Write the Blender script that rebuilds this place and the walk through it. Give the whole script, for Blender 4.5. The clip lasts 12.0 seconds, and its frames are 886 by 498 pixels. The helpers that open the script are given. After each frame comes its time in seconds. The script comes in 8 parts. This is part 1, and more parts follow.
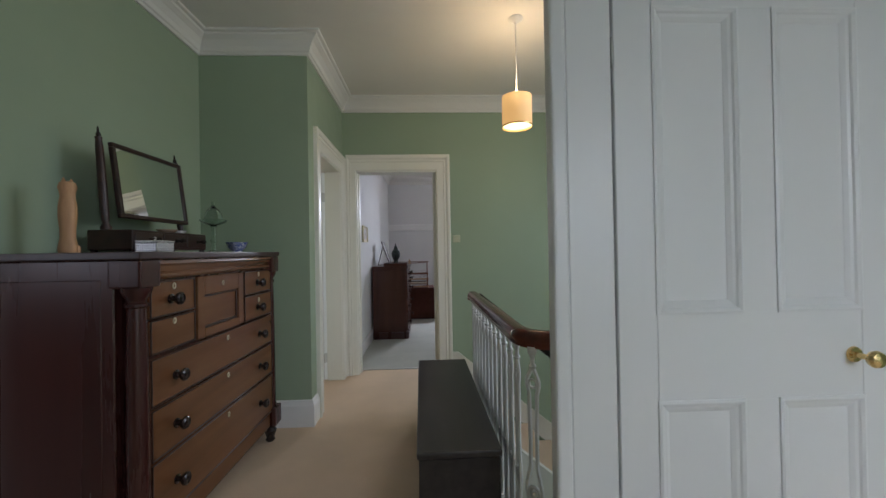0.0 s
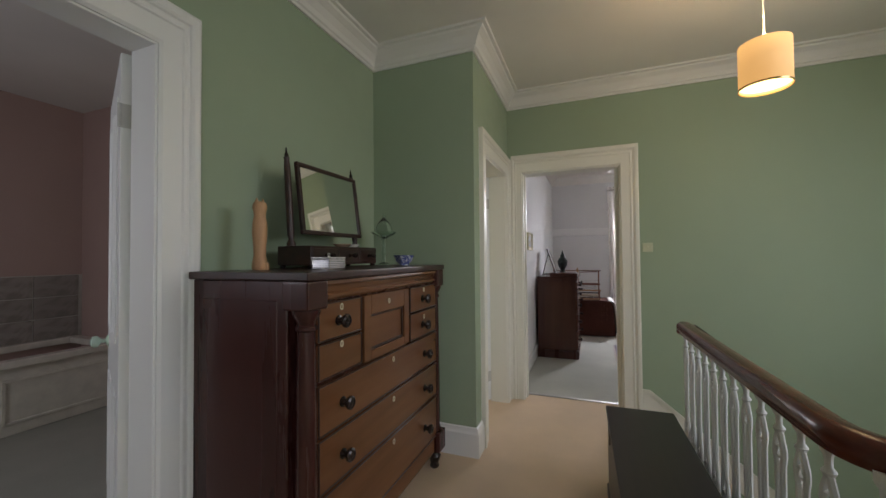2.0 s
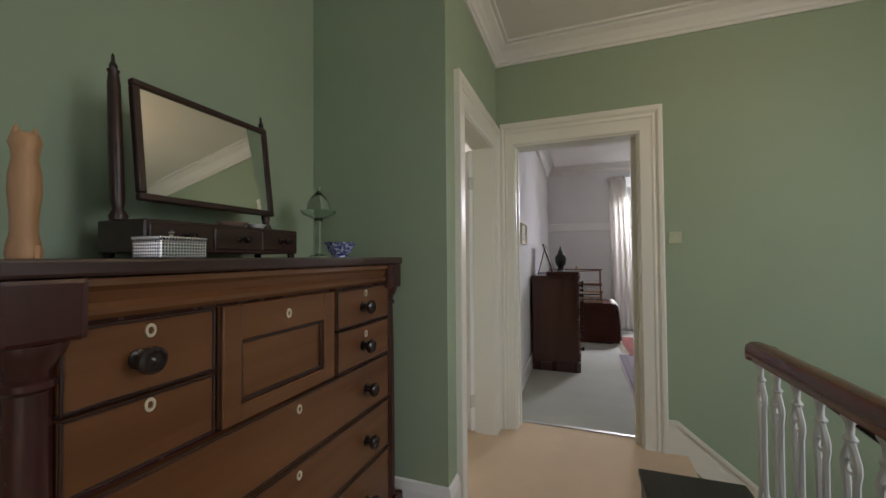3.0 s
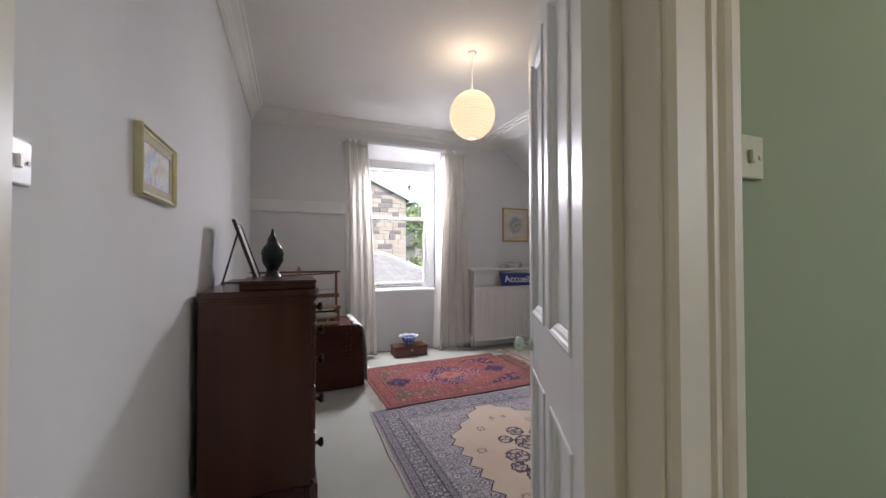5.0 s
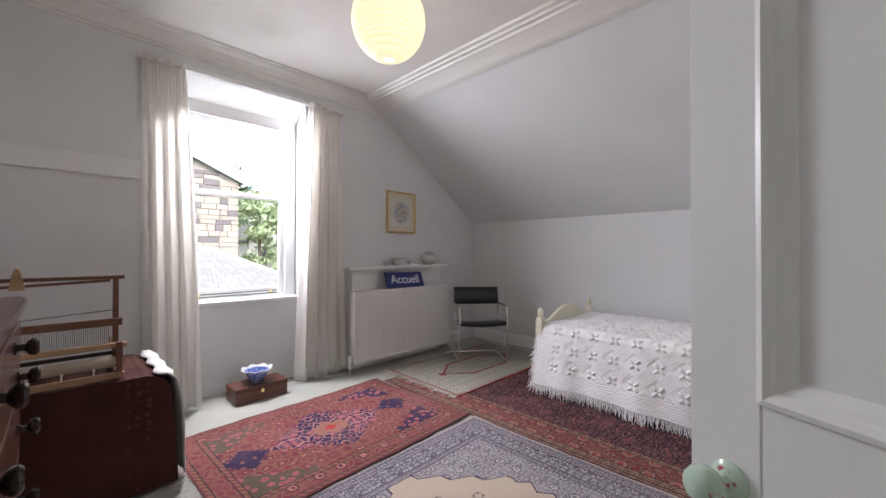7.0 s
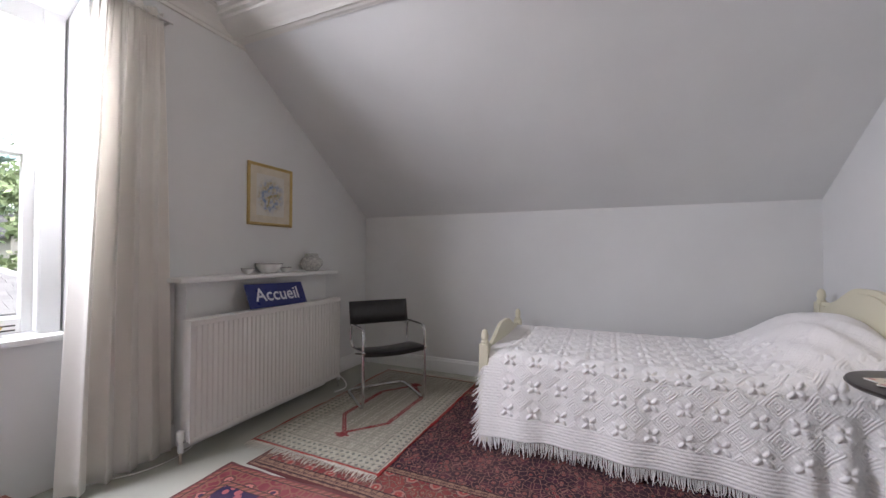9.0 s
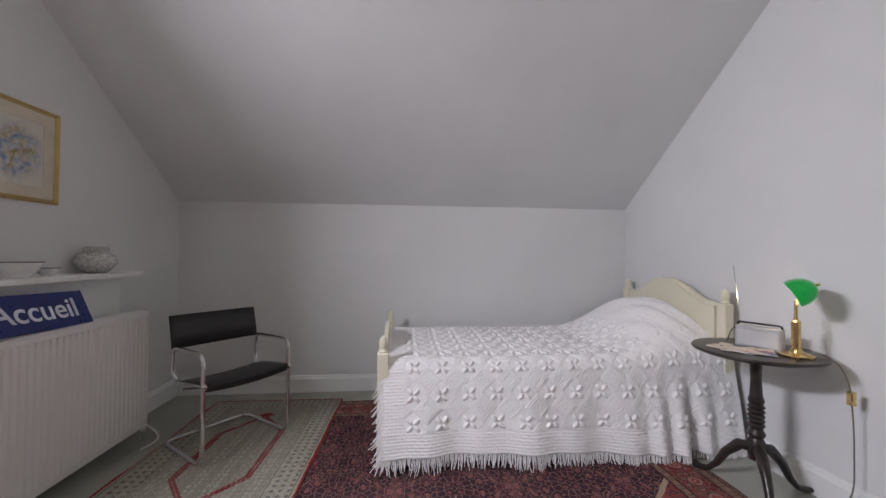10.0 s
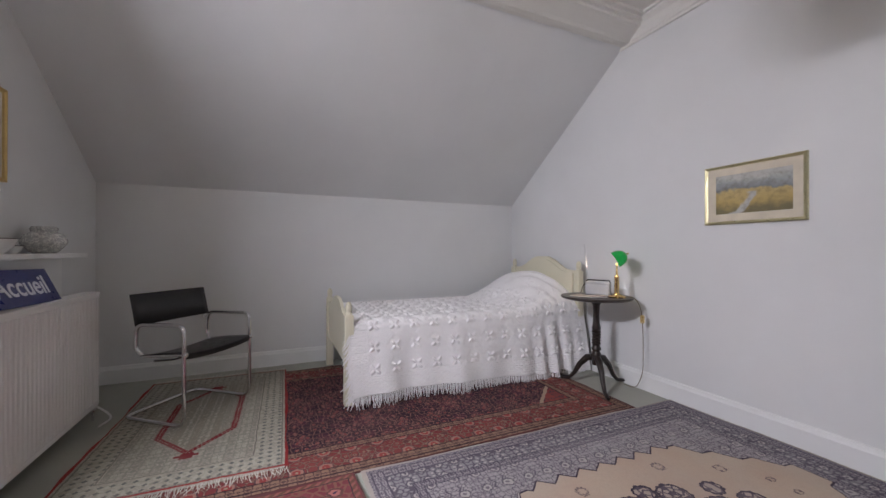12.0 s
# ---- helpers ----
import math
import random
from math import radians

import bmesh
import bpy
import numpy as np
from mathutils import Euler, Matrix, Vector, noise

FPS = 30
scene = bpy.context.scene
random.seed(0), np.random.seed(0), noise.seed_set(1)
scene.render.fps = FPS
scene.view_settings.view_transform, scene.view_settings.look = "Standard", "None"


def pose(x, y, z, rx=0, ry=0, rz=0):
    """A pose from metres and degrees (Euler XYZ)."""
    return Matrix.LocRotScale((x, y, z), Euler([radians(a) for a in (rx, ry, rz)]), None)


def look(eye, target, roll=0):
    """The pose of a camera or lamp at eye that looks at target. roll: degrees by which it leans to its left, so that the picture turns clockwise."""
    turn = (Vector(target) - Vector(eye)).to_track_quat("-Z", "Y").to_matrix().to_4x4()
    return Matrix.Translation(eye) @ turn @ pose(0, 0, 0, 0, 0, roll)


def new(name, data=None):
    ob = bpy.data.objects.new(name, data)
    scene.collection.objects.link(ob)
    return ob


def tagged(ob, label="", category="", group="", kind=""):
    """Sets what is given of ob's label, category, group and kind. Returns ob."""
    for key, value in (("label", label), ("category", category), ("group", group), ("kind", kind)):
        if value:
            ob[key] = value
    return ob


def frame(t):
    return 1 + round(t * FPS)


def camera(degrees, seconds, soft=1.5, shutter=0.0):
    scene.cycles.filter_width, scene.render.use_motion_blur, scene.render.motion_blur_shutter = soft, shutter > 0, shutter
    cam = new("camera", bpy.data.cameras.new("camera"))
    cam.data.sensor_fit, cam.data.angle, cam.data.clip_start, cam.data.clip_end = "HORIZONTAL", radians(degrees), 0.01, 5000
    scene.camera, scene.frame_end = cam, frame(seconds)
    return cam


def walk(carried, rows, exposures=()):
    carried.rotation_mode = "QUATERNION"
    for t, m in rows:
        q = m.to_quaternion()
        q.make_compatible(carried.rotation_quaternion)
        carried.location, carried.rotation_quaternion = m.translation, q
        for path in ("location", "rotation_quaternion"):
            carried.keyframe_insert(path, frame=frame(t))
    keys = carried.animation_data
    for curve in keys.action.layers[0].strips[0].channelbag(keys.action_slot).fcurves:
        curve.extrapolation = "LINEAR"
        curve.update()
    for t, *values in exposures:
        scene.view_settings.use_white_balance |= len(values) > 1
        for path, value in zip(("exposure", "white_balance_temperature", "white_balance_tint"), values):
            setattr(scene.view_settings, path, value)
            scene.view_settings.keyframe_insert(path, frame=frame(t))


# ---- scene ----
cam = camera(99.4, 12.0)
PATH = [
    (0, (0.824, 1.114, 1.243), (0.907, 3.112, 1.257), -1.0),
    (0.5, (0.773, 1.205, 1.242), (0.376, 3.164, 1.288), -0.9),
    (1, (0.736, 1.296, 1.289), (0.116, 3.197, 1.328), -0.7),
    (1.5, (0.704, 1.379, 1.301), (-0.006, 3.248, 1.349), -0.7),
    (2, (0.679, 1.488, 1.31), (-0.048, 3.351, 1.353), -0.5),
    (2.5, (0.616, 1.748, 1.286), (-0.113, 3.61, 1.326), -0.4),
    (2.7, (0.599, 1.919, 1.272), (-0.141, 3.777, 1.316), -0.4),
    (4.4, (0.425, 3.904, 1.236), (0.667, 5.889, 1.265), -0.2),
    (4.5, (0.423, 4.032, 1.228), (0.745, 6.006, 1.264), -0.1),
    (5, (0.409, 4.601, 1.209), (1.161, 6.454, 1.243), -0.1),
    (5.5, (0.475, 5.036, 1.181), (1.576, 6.705, 1.215), -0.4),
    (6, (0.524, 5.39, 1.187), (1.865, 6.874, 1.212), -0.2),
    (6.5, (0.58, 5.625, 1.189), (1.991, 7.042, 1.206), 0.0),
    (8.3, (0.81, 6.251, 1.192), (2.39, 7.477, 1.207), 0.5),
    (8.5, (0.895, 6.384, 1.196), (2.548, 7.51, 1.213), 0.5),
    (9, (1.19, 6.734, 1.183), (3.026, 7.526, 1.211), 0.2),
    (9.5, (1.374, 7.037, 1.19), (3.341, 7.399, 1.204), 0.1),
    (10, (1.416, 7.317, 1.15), (3.406, 7.125, 1.185), 0.4),
    (10.5, (1.314, 7.539, 1.12), (3.223, 6.942, 1.136), 0.2),
    (11, (1.156, 7.74, 1.058), (3.003, 6.973, 1.072), 0.2),
    (11.5, (1.006, 7.835, 1.049), (2.836, 7.028, 1.053), 0.1),
    (12, (0.915, 7.887, 1.057), (2.744, 7.078, 1.064), 0.1),
]
EXPOSURES = [(0, 0.14, 5750, 14), (1.0, 0.24, 6150, 16), (2.7, 0.17, 6250, 17), (5, 0.15, 6300, 18), (6.5, 0.38, 6300, 17), (8.5, 0.33, 6300, 17), (10.5, 0.14, 6300, 18), (12, 0.06, 6300, 18)]
walk(cam, [(t, look(eye, target, roll)) for t, eye, target, roll in PATH], EXPOSURES)

# ---- world and light ----
world = bpy.data.worlds.new("overcast_sky")
scene.world = world
world.use_nodes = True
wn = world.node_tree
sky = wn.nodes.new("ShaderNodeTexSky")
sky.sky_type, sky.sun_disc = "NISHITA", False
sky.sun_elevation, sky.sun_rotation, sky.dust_density, sky.air_density = radians(48), radians(200), 4.0, 1.0
wn.nodes["Background"].inputs["Strength"].default_value = 0.15
grey = wn.nodes.new("ShaderNodeHueSaturation")
grey.inputs["Saturation"].default_value, grey.inputs["Value"].default_value = 0.22, 3.6
wn.links.new(sky.outputs[0], grey.inputs["Color"])
wn.links.new(grey.outputs[0], wn.nodes["Background"].inputs["Color"])


def lamp(name, kind, energy, colour, m, **settings):
    data = bpy.data.lights.new(name, kind)
    data.energy, data.color = energy, colour
    for key, value in settings.items():
        if key == "size_x":
            data.shape, data.size = "RECTANGLE", value
        elif key == "size_y":
            data.size_y = value
        elif key == "radius":
            data.shadow_soft_size = value
        elif key == "angle":
            data.angle = value
        elif key == "spread":
            data.spread = value
    ob = new(name, data)
    ob.matrix_world = m
    return ob


SUN_EL, SUN_AZ = radians(48), radians(200)
lamp("sun", "SUN", 2.2, (1.0, 0.96, 0.9), look((0, 0, 0), (-math.sin(SUN_AZ) * math.cos(SUN_EL), -math.cos(SUN_AZ) * math.cos(SUN_EL), -math.sin(SUN_EL))), angle=radians(14))
# daylight at the bedroom, stair and landing window openings
lamp("sky_light_bedroom_window", "AREA", 80, (0.94, 0.95, 1.0), look((1.71, 9.53, 2.245), (2.85, 8.20, 0.12)), size_x=0.74, size_y=0.17)
lamp("sky_light_stair_window", "AREA", 15, (0.95, 0.98, 1.0), look((3.05, 2.9, 2.0), (0.6, 3.4, 0.2)), size_x=1.1, size_y=1.6)
lamp("sky_light_landing_window", "AREA", 13, (0.90, 0.95, 1.0), look((2.5, -1.05, 1.7), (1.5, 1.5, 1.3)), size_x=1.0, size_y=1.5)
# fill lamp added inside the bathroom, which has no window built
lamp("sky_light_bathroom_window", "AREA", 9.5, (0.95, 0.97, 1.0), look((-2.2, 0.65, 1.7), (-2.2, 3.0, 1.0)), size_x=0.8, size_y=1.1)
# fill lamp added mid-room to brighten the second bedroom; no window opening here
lamp("sky_light_second_bedroom_window", "AREA", 70, (1.0, 0.97, 0.92), look((-2.4, 8.3, 1.6), (-2.0, 5.0, 1.0)), size_x=1.0, size_y=1.5)

# ---- mesh helpers ----
def put(name, bm, mat, parent=None, label="", smooth=False):
    """Link a bmesh as one mesh object."""
    bmesh.ops.recalc_face_normals(bm, faces=bm.faces[:])
    me = bpy.data.meshes.new(name)
    bm.to_mesh(me)
    bm.free()
    if mat is not None:
        me.materials.append(mat)
    if smooth:
        me.shade_smooth()
        me.set_sharp_from_angle(angle=radians(40))
    ob = new(name, me)
    if parent is not None:
        ob.parent = parent
    if label:
        ob["label"] = label
    return ob


def part(name, bm, mat, parent, label="", smooth=False):
    return put(name, bm, mat, parent, label, smooth)


def empty(name, m, label="", category="", group="", kind=""):
    ob = new(name)
    ob.empty_display_size = 0.1
    ob.matrix_world = m
    return tagged(ob, label, category, group, kind)


def box(bm, x0, x1, y0, y1, z0, z1, bevel=0.0, seg=1, m=None):
    vs = [bm.verts.new((x, y, z)) for z in (z0, z1) for y in (y0, y1) for x in (x0, x1)]
    fs = [bm.faces.new([vs[i] for i in q]) for q in ((0, 2, 3, 1), (4, 5, 7, 6), (0, 1, 5, 4), (2, 6, 7, 3), (0, 4, 6, 2), (1, 3, 7, 5))]
    if m is not None:
        bmesh.ops.transform(bm, matrix=m, verts=vs)
    if bevel:
        es = list({e for f in fs for e in f.edges})
        bmesh.ops.bevel(bm, geom=es, offset=bevel, segments=seg, affect="EDGES", profile=0.6)
    return bm


def cuboid(x0, x1, y0, y1, z0, z1, bevel=0.0, seg=1):
    return box(bmesh.new(), x0, x1, y0, y1, z0, z1, bevel, seg)


def lathe(bm, profile, seg=20, m=None, cap=True):
    """Turn (radius, height) pairs about z."""
    rings = []
    made = []
    for r, z in profile:
        ring = [bm.verts.new((r * math.cos(2 * math.pi * i / seg), r * math.sin(2 * math.pi * i / seg), z)) for i in range(seg)]
        rings.append(ring)
        made += ring
    for a, b in zip(rings, rings[1:]):
        for i in range(seg):
            j = (i + 1) % seg
            bm.faces.new((a[i], a[j], b[j], b[i]))
    if cap:
        bm.faces.new(rings[0][::-1])
        bm.faces.new(rings[-1])
    if m is not None:
        bmesh.ops.transform(bm, matrix=m, verts=made)
    return bm


def turned(profile, seg=20, m=None, cap=True):
    return lathe(bmesh.new(), profile, seg, m, cap)


def tube(bm, pts, r, seg=8, closed=False):
    """Sweep a circle (r may be a list) along a polyline."""
    pts = [Vector(p) for p in pts]
    n = len(pts)
    rad = r if isinstance(r, (list, tuple)) else [r] * n
    rings = []
    side = None
    for i, p in enumerate(pts):
        a = pts[i - 1] if i or closed else p
        b = pts[(i + 1) % n] if i < n - 1 or closed else p
        d = (b - a).normalized()
        if side is None:
            side = d.orthogonal().normalized()
        side = (side - d * side.dot(d)).normalized()
        up = d.cross(side)
        rings.append([bm.verts.new(p + rad[i] * (math.cos(2 * math.pi * k / seg) * side + math.sin(2 * math.pi * k / seg) * up)) for k in range(seg)])
    pairs = list(zip(rings, rings[1:])) + ([(rings[-1], rings[0])] if closed else [])
    for a, b in pairs:
        for k in range(seg):
            j = (k + 1) % seg
            bm.faces.new((a[k], a[j], b[j], b[k]))
    if not closed:
        bm.faces.new(rings[0][::-1])
        bm.faces.new(rings[-1])
    return bm


def rounded(pts, radius, steps=5):
    """A polyline with its inner corners rounded."""
    pts = [Vector(p) for p in pts]
    out = [pts[0]]
    for a, b, c in zip(pts, pts[1:], pts[2:]):
        u, v = (a - b), (c - b)
        k = min(radius, u.length * 0.5, v.length * 0.5)
        p, q = b + u.normalized() * k, b + v.normalized() * k
        for i in range(steps + 1):
            s = i / steps
            out.append((1 - s) ** 2 * p + 2 * s * (1 - s) * b + s * s * q)
    out.append(pts[-1])
    return out


def prism(bm, outline, axis, a, b):
    """Extrude a 2D outline along an axis from a to b; the outline's two coordinates are the other two axes in x, y, z order."""
    def at(p, c):
        v = list(p)
        v.insert("xyz".index(axis), c)
        return bm.verts.new(v)
    lo, hi = [at(p, a) for p in outline], [at(p, b) for p in outline]
    n = len(outline)
    bm.faces.new(lo[::-1])
    bm.faces.new(hi)
    for i in range(n):
        j = (i + 1) % n
        bm.faces.new((lo[i], lo[j], hi[j], hi[i]))
    return bm


def sweep_profile(bm, path, profile, closed=False):
    """Sweep (out, up) offsets along a level path of (x, y); out lies to the left of the way, joints mitred."""
    n = len(path)
    rings = []
    for i, p in enumerate(path):
        p = Vector(p)
        d0 = (p - Vector(path[i - 1])).normalized() if (i or closed) else None
        d1 = (Vector(path[(i + 1) % n]) - p).normalized() if (i < n - 1 or closed) else None
        d0, d1 = d0 or d1, d1 or d0
        n0, n1 = Vector((-d0.y, d0.x)), Vector((-d1.y, d1.x))
        nn = (n0 + n1).normalized()
        nn /= max(0.3, nn.dot(n0))
        rings.append([bm.verts.new((p.x + nn.x * o, p.y + nn.y * o, u)) for o, u in profile])
    pairs = list(zip(rings, rings[1:])) + ([(rings[-1], rings[0])] if closed else [])
    m = len(profile)
    for a, b in pairs:
        for k in range(m):
            j = (k + 1) % m
            bm.faces.new((a[k], a[j], b[j], b[k]))
    if not closed:
        bm.faces.new(rings[0])
        bm.faces.new(rings[-1][::-1])
    return bm


def arc(cx, cy, r, a0, a1, n):
    return [(cx + r * math.cos(radians(a0 + (a1 - a0) * i / n)), cy + r * math.sin(radians(a0 + (a1 - a0) * i / n))) for i in range(n + 1)]


def structure(name, bm, mat, label, category, smooth=False):
    return tagged(put(name, bm, mat, None, "", smooth), label, category, "", "structure")


# ---- materials ----
class Nodes:
    """A short way to write node trees."""

    def __init__(self, name, rough=0.6, metal=0.0, spec=0.5):
        self.mat = bpy.data.materials.new(name)
        self.mat.use_nodes = True
        self.t = self.mat.node_tree
        self.b = self.t.nodes["Principled BSDF"]
        self.b.inputs["Roughness"].default_value = rough
        self.b.inputs["Metallic"].default_value = metal
        self.b.inputs["Specular IOR Level"].default_value = spec
        self.coord = self.t.nodes.new("ShaderNodeTexCoord")
        self.geo = None

    def link(self, value, socket):
        if isinstance(value, (int, float)):
            socket.default_value = value
        elif isinstance(value, tuple):
            socket.default_value = value if len(value) == len(socket.default_value) else (*value, 1.0)
        else:
            self.t.links.new(value, socket)

    def add(self, kind):
        return self.t.nodes.new("ShaderNode" + kind)

    def pos(self, scale=(1, 1, 1), generated=False, rot=(0, 0, 0)):
        m = self.add("Mapping")
        m.inputs["Scale"].default_value = scale
        m.inputs["Rotation"].default_value = rot
        self.t.links.new(self.coord.outputs["Generated" if generated else "Object"], m.inputs[0])
        return m.outputs[0]

    def xyz(self, v):
        s = self.add("SeparateXYZ")
        self.t.links.new(v, s.inputs[0])
        return s.outputs

    def vec(self, x, y, z=0.0):
        s = self.add("CombineXYZ")
        for v, i in zip((x, y, z), s.inputs):
            self.link(v, i)
        return s.outputs[0]

    def math(self, op, a, b=0.0, c=0.0):
        n = self.add("Math")
        n.operation = op
        for v, i in zip((a, b, c), n.inputs):
            self.link(v, i)
        return n.outputs[0]

    def noise(self, scale, detail=4.0, v=None, rough=0.55, distort=0.0):
        n = self.add("TexNoise")
        n.inputs["Scale"].default_value, n.inputs["Detail"].default_value = scale, detail
        n.inputs["Roughness"].default_value, n.inputs["Distortion"].default_value = rough, distort
        self.t.links.new(v if v is not None else self.coord.outputs["Object"], n.inputs["Vector"])
        return n.outputs["Fac"]

    def voronoi(self, scale, v=None, out="Distance", feature="F1", rand=1.0, metric="EUCLIDEAN"):
        n = self.add("TexVoronoi")
        n.feature, n.distance = feature, metric
        n.inputs["Scale"].default_value, n.inputs["Randomness"].default_value = scale, rand
        self.t.links.new(v if v is not None else self.coord.outputs["Object"], n.inputs["Vector"])
        return n.outputs[out]

    def ramp(self, f, *stops, ease="LINEAR"):
        n = self.add("ValToRGB")
        n.color_ramp.interpolation = ease
        e = n.color_ramp.elements
        while len(e) < len(stops):
            e.new(0.5)
        for k, (p, c) in zip(e, stops):
            k.position = p
            k.color = (*c, 1.0) if isinstance(c, tuple) else (c, c, c, 1.0)
        self.link(f, n.inputs[0])
        return n.outputs[0]

    def mix(self, f, a, b, blend="MIX"):
        n = self.add("Mix")
        n.data_type, n.blend_type = "RGBA", blend
        self.link(f, n.inputs["Factor"])
        self.link(a, n.inputs[6])
        self.link(b, n.inputs[7])
        return n.outputs[2]

    def random(self):
        return self.add("ObjectInfo").outputs["Random"]

    def colour(self, c):
        self.link(c, self.b.inputs["Base Color"])
        return self

    def rough(self, v):
        self.link(v, self.b.inputs["Roughness"])
        return self

    def bump(self, h, strength=0.3, distance=0.01):
        n = self.add("Bump")
        n.inputs["Strength"].default_value, n.inputs["Distance"].default_value = strength, distance
        self.link(h, n.inputs["Height"])
        self.t.links.new(n.outputs[0], self.b.inputs["Normal"])
        return self

    def emit(self, c, strength):
        self.link(c, self.b.inputs["Emission Color"])
        self.b.inputs["Emission Strength"].default_value = strength
        return self


def paint(name, c, rough=0.6, spread=0.04, grain=0.12, spec=0.35, big=1.1):
    """Wall or wood paint: slow tone drift, fine roller grain."""
    n = Nodes(name, rough, spec=spec)
    lo, hi = tuple(v * (1 - spread) for v in c), tuple(min(1, v * (1 + spread)) for v in c)
    f = n.noise(big, 5)
    n.colour(n.ramp(f, (0.3, lo), (0.7, hi)))
    if grain < 0.07:
        return n.mat
    n.rough(n.ramp(n.noise(9, 3), (0.3, rough * 0.88), (0.7, min(1, rough * 1.1))))
    return n.bump(n.noise(240, 2), grain, 0.002).mat


def wood(name, dark, light, axis="x", rough=0.35, scale=1.0, streak=14):
    n = Nodes(name, rough, spec=0.5)
    s = {"x": (0.6, streak, streak), "y": (streak, 0.6, streak), "z": (streak, streak, 0.6)}[axis]
    v = n.pos(tuple(k * scale for k in s))
    f = n.noise(1.6, 6, v, 0.55, 0.25)
    g = n.noise(1.3, 3)
    c = n.ramp(f, (0.28, dark), (0.72, light))
    c = n.mix(n.ramp(g, (0.3, 0.0), (0.8, 0.2)), c, tuple(k * 0.9 for k in dark))
    n.colour(c)
    return n.rough(n.ramp(f, (0.2, rough * 0.92), (0.8, rough * 1.12))).mat


def metal(name, c, rough=0.2):
    n = Nodes(name, rough, 1.0)
    n.colour(n.ramp(n.noise(14, 3), (0.3, tuple(k * 0.85 for k in c)), (0.7, c)))
    return n.rough(n.ramp(n.noise(30, 4), (0.3, rough * 0.7), (0.75, rough * 1.6))).mat


def cloth(name, c, rough=0.9, weave=420.0, spread=0.12, bump=0.25):
    n = Nodes(name, rough, spec=0.15)
    f = n.noise(5, 5)
    c0 = n.ramp(f, (0.3, tuple(k * (1 - spread) for k in c)), (0.7, tuple(min(1, k * (1 + spread)) for k in c)))
    g = n.noise(weave, 2)
    n.colour(n.mix(n.ramp(g, (0.3, 0.0), (0.7, 0.25)), c0, tuple(k * 0.7 for k in c)))
    return n.bump(g, bump, 0.003).mat


def carpet(name, c):
    n = Nodes(name, 0.95, spec=0.1)
    f = n.noise(1.6, 6)
    c0 = n.ramp(f, (0.25, tuple(k * 0.84 for k in c)), (0.75, tuple(k * 1.1 for k in c)))
    g = n.noise(260, 2)
    n.colour(n.mix(n.ramp(g, (0.35, 0.0), (0.65, 0.4)), c0, tuple(k * 0.68 for k in c)))
    return n.bump(n.math("ADD", g, n.math("MULTIPLY", n.noise(60, 3), 0.6)), 0.6, 0.006).mat


def plain(name, c, rough=0.5, metallic=0.0, spec=0.5):
    n = Nodes(name, rough, metallic, spec)
    n.colour(n.ramp(n.noise(12, 4), (0.3, tuple(k * 0.9 for k in c)), (0.7, tuple(min(1, k * 1.06) for k in c))))
    return n.rough(n.ramp(n.noise(25, 4), (0.3, rough * 0.85), (0.7, min(1.0, rough * 1.2)))).mat


GREEN = paint("sage_green_wall_paint", (0.32, 0.40, 0.28), 0.75)
WHITE_WALL = paint("white_wall_paint", (0.72, 0.73, 0.73), 0.8)
CEILING = paint("ceiling_white_paint", (0.80, 0.78, 0.74), 0.85)
CREAM_GLOSS = paint("cream_gloss_woodwork", (0.76, 0.75, 0.67), 0.4, 0.015, 0.05, 0.5, 0.7)
WHITE_GLOSS = paint("white_gloss_woodwork", (0.80, 0.81, 0.80), 0.36, 0.015, 0.05, 0.5, 0.7)
PINK_WALL = paint("dusky_pink_wall_paint", (0.50, 0.36, 0.32), 0.8)
CARPET_BEIGE = carpet("beige_pile_carpet", (0.74, 0.58, 0.42))
CARPET_GREY = carpet("grey_green_pile_carpet", (0.45, 0.455, 0.40))
MAHOGANY = wood("dark_mahogany", (0.040, 0.012, 0.010), (0.060, 0.018, 0.014), "z", 0.27, 0.7, 9)
MAHOGANY_X = wood("red_brown_mahogany_drawer_front", (0.105, 0.042, 0.016), (0.165, 0.070, 0.028), "y", 0.25, 0.8, 11)
MAHOGANY_DARK = wood("very_dark_mahogany", (0.018, 0.009, 0.007), (0.05, 0.02, 0.014), "y", 0.35)
BLACK_WOOD = wood("black_stained_wood", (0.012, 0.010, 0.010), (0.035, 0.028, 0.025), "y", 0.4)
BRASS = metal("polished_brass", (0.80, 0.60, 0.28), 0.22)
CHROME = metal("chrome", (0.80, 0.80, 0.82), 0.1)

# ---- structure ----
HL, NX, NY, EY = -0.80, -0.03, 3.88, 5.0      # hall: west wall, nook face, nook return, end wall
RB, RW, KX, KZ = 5.32, 9.18, 4.69, 1.583      # bedroom: back wall, window wall, knee wall and its height
SX, SZ, CE = 3.11, 2.708, 2.82                # top of the slope, ceiling
DX0, DX1, DZ = 0.105, 0.925, 2.08              # doorway between them
ZT = 3.0

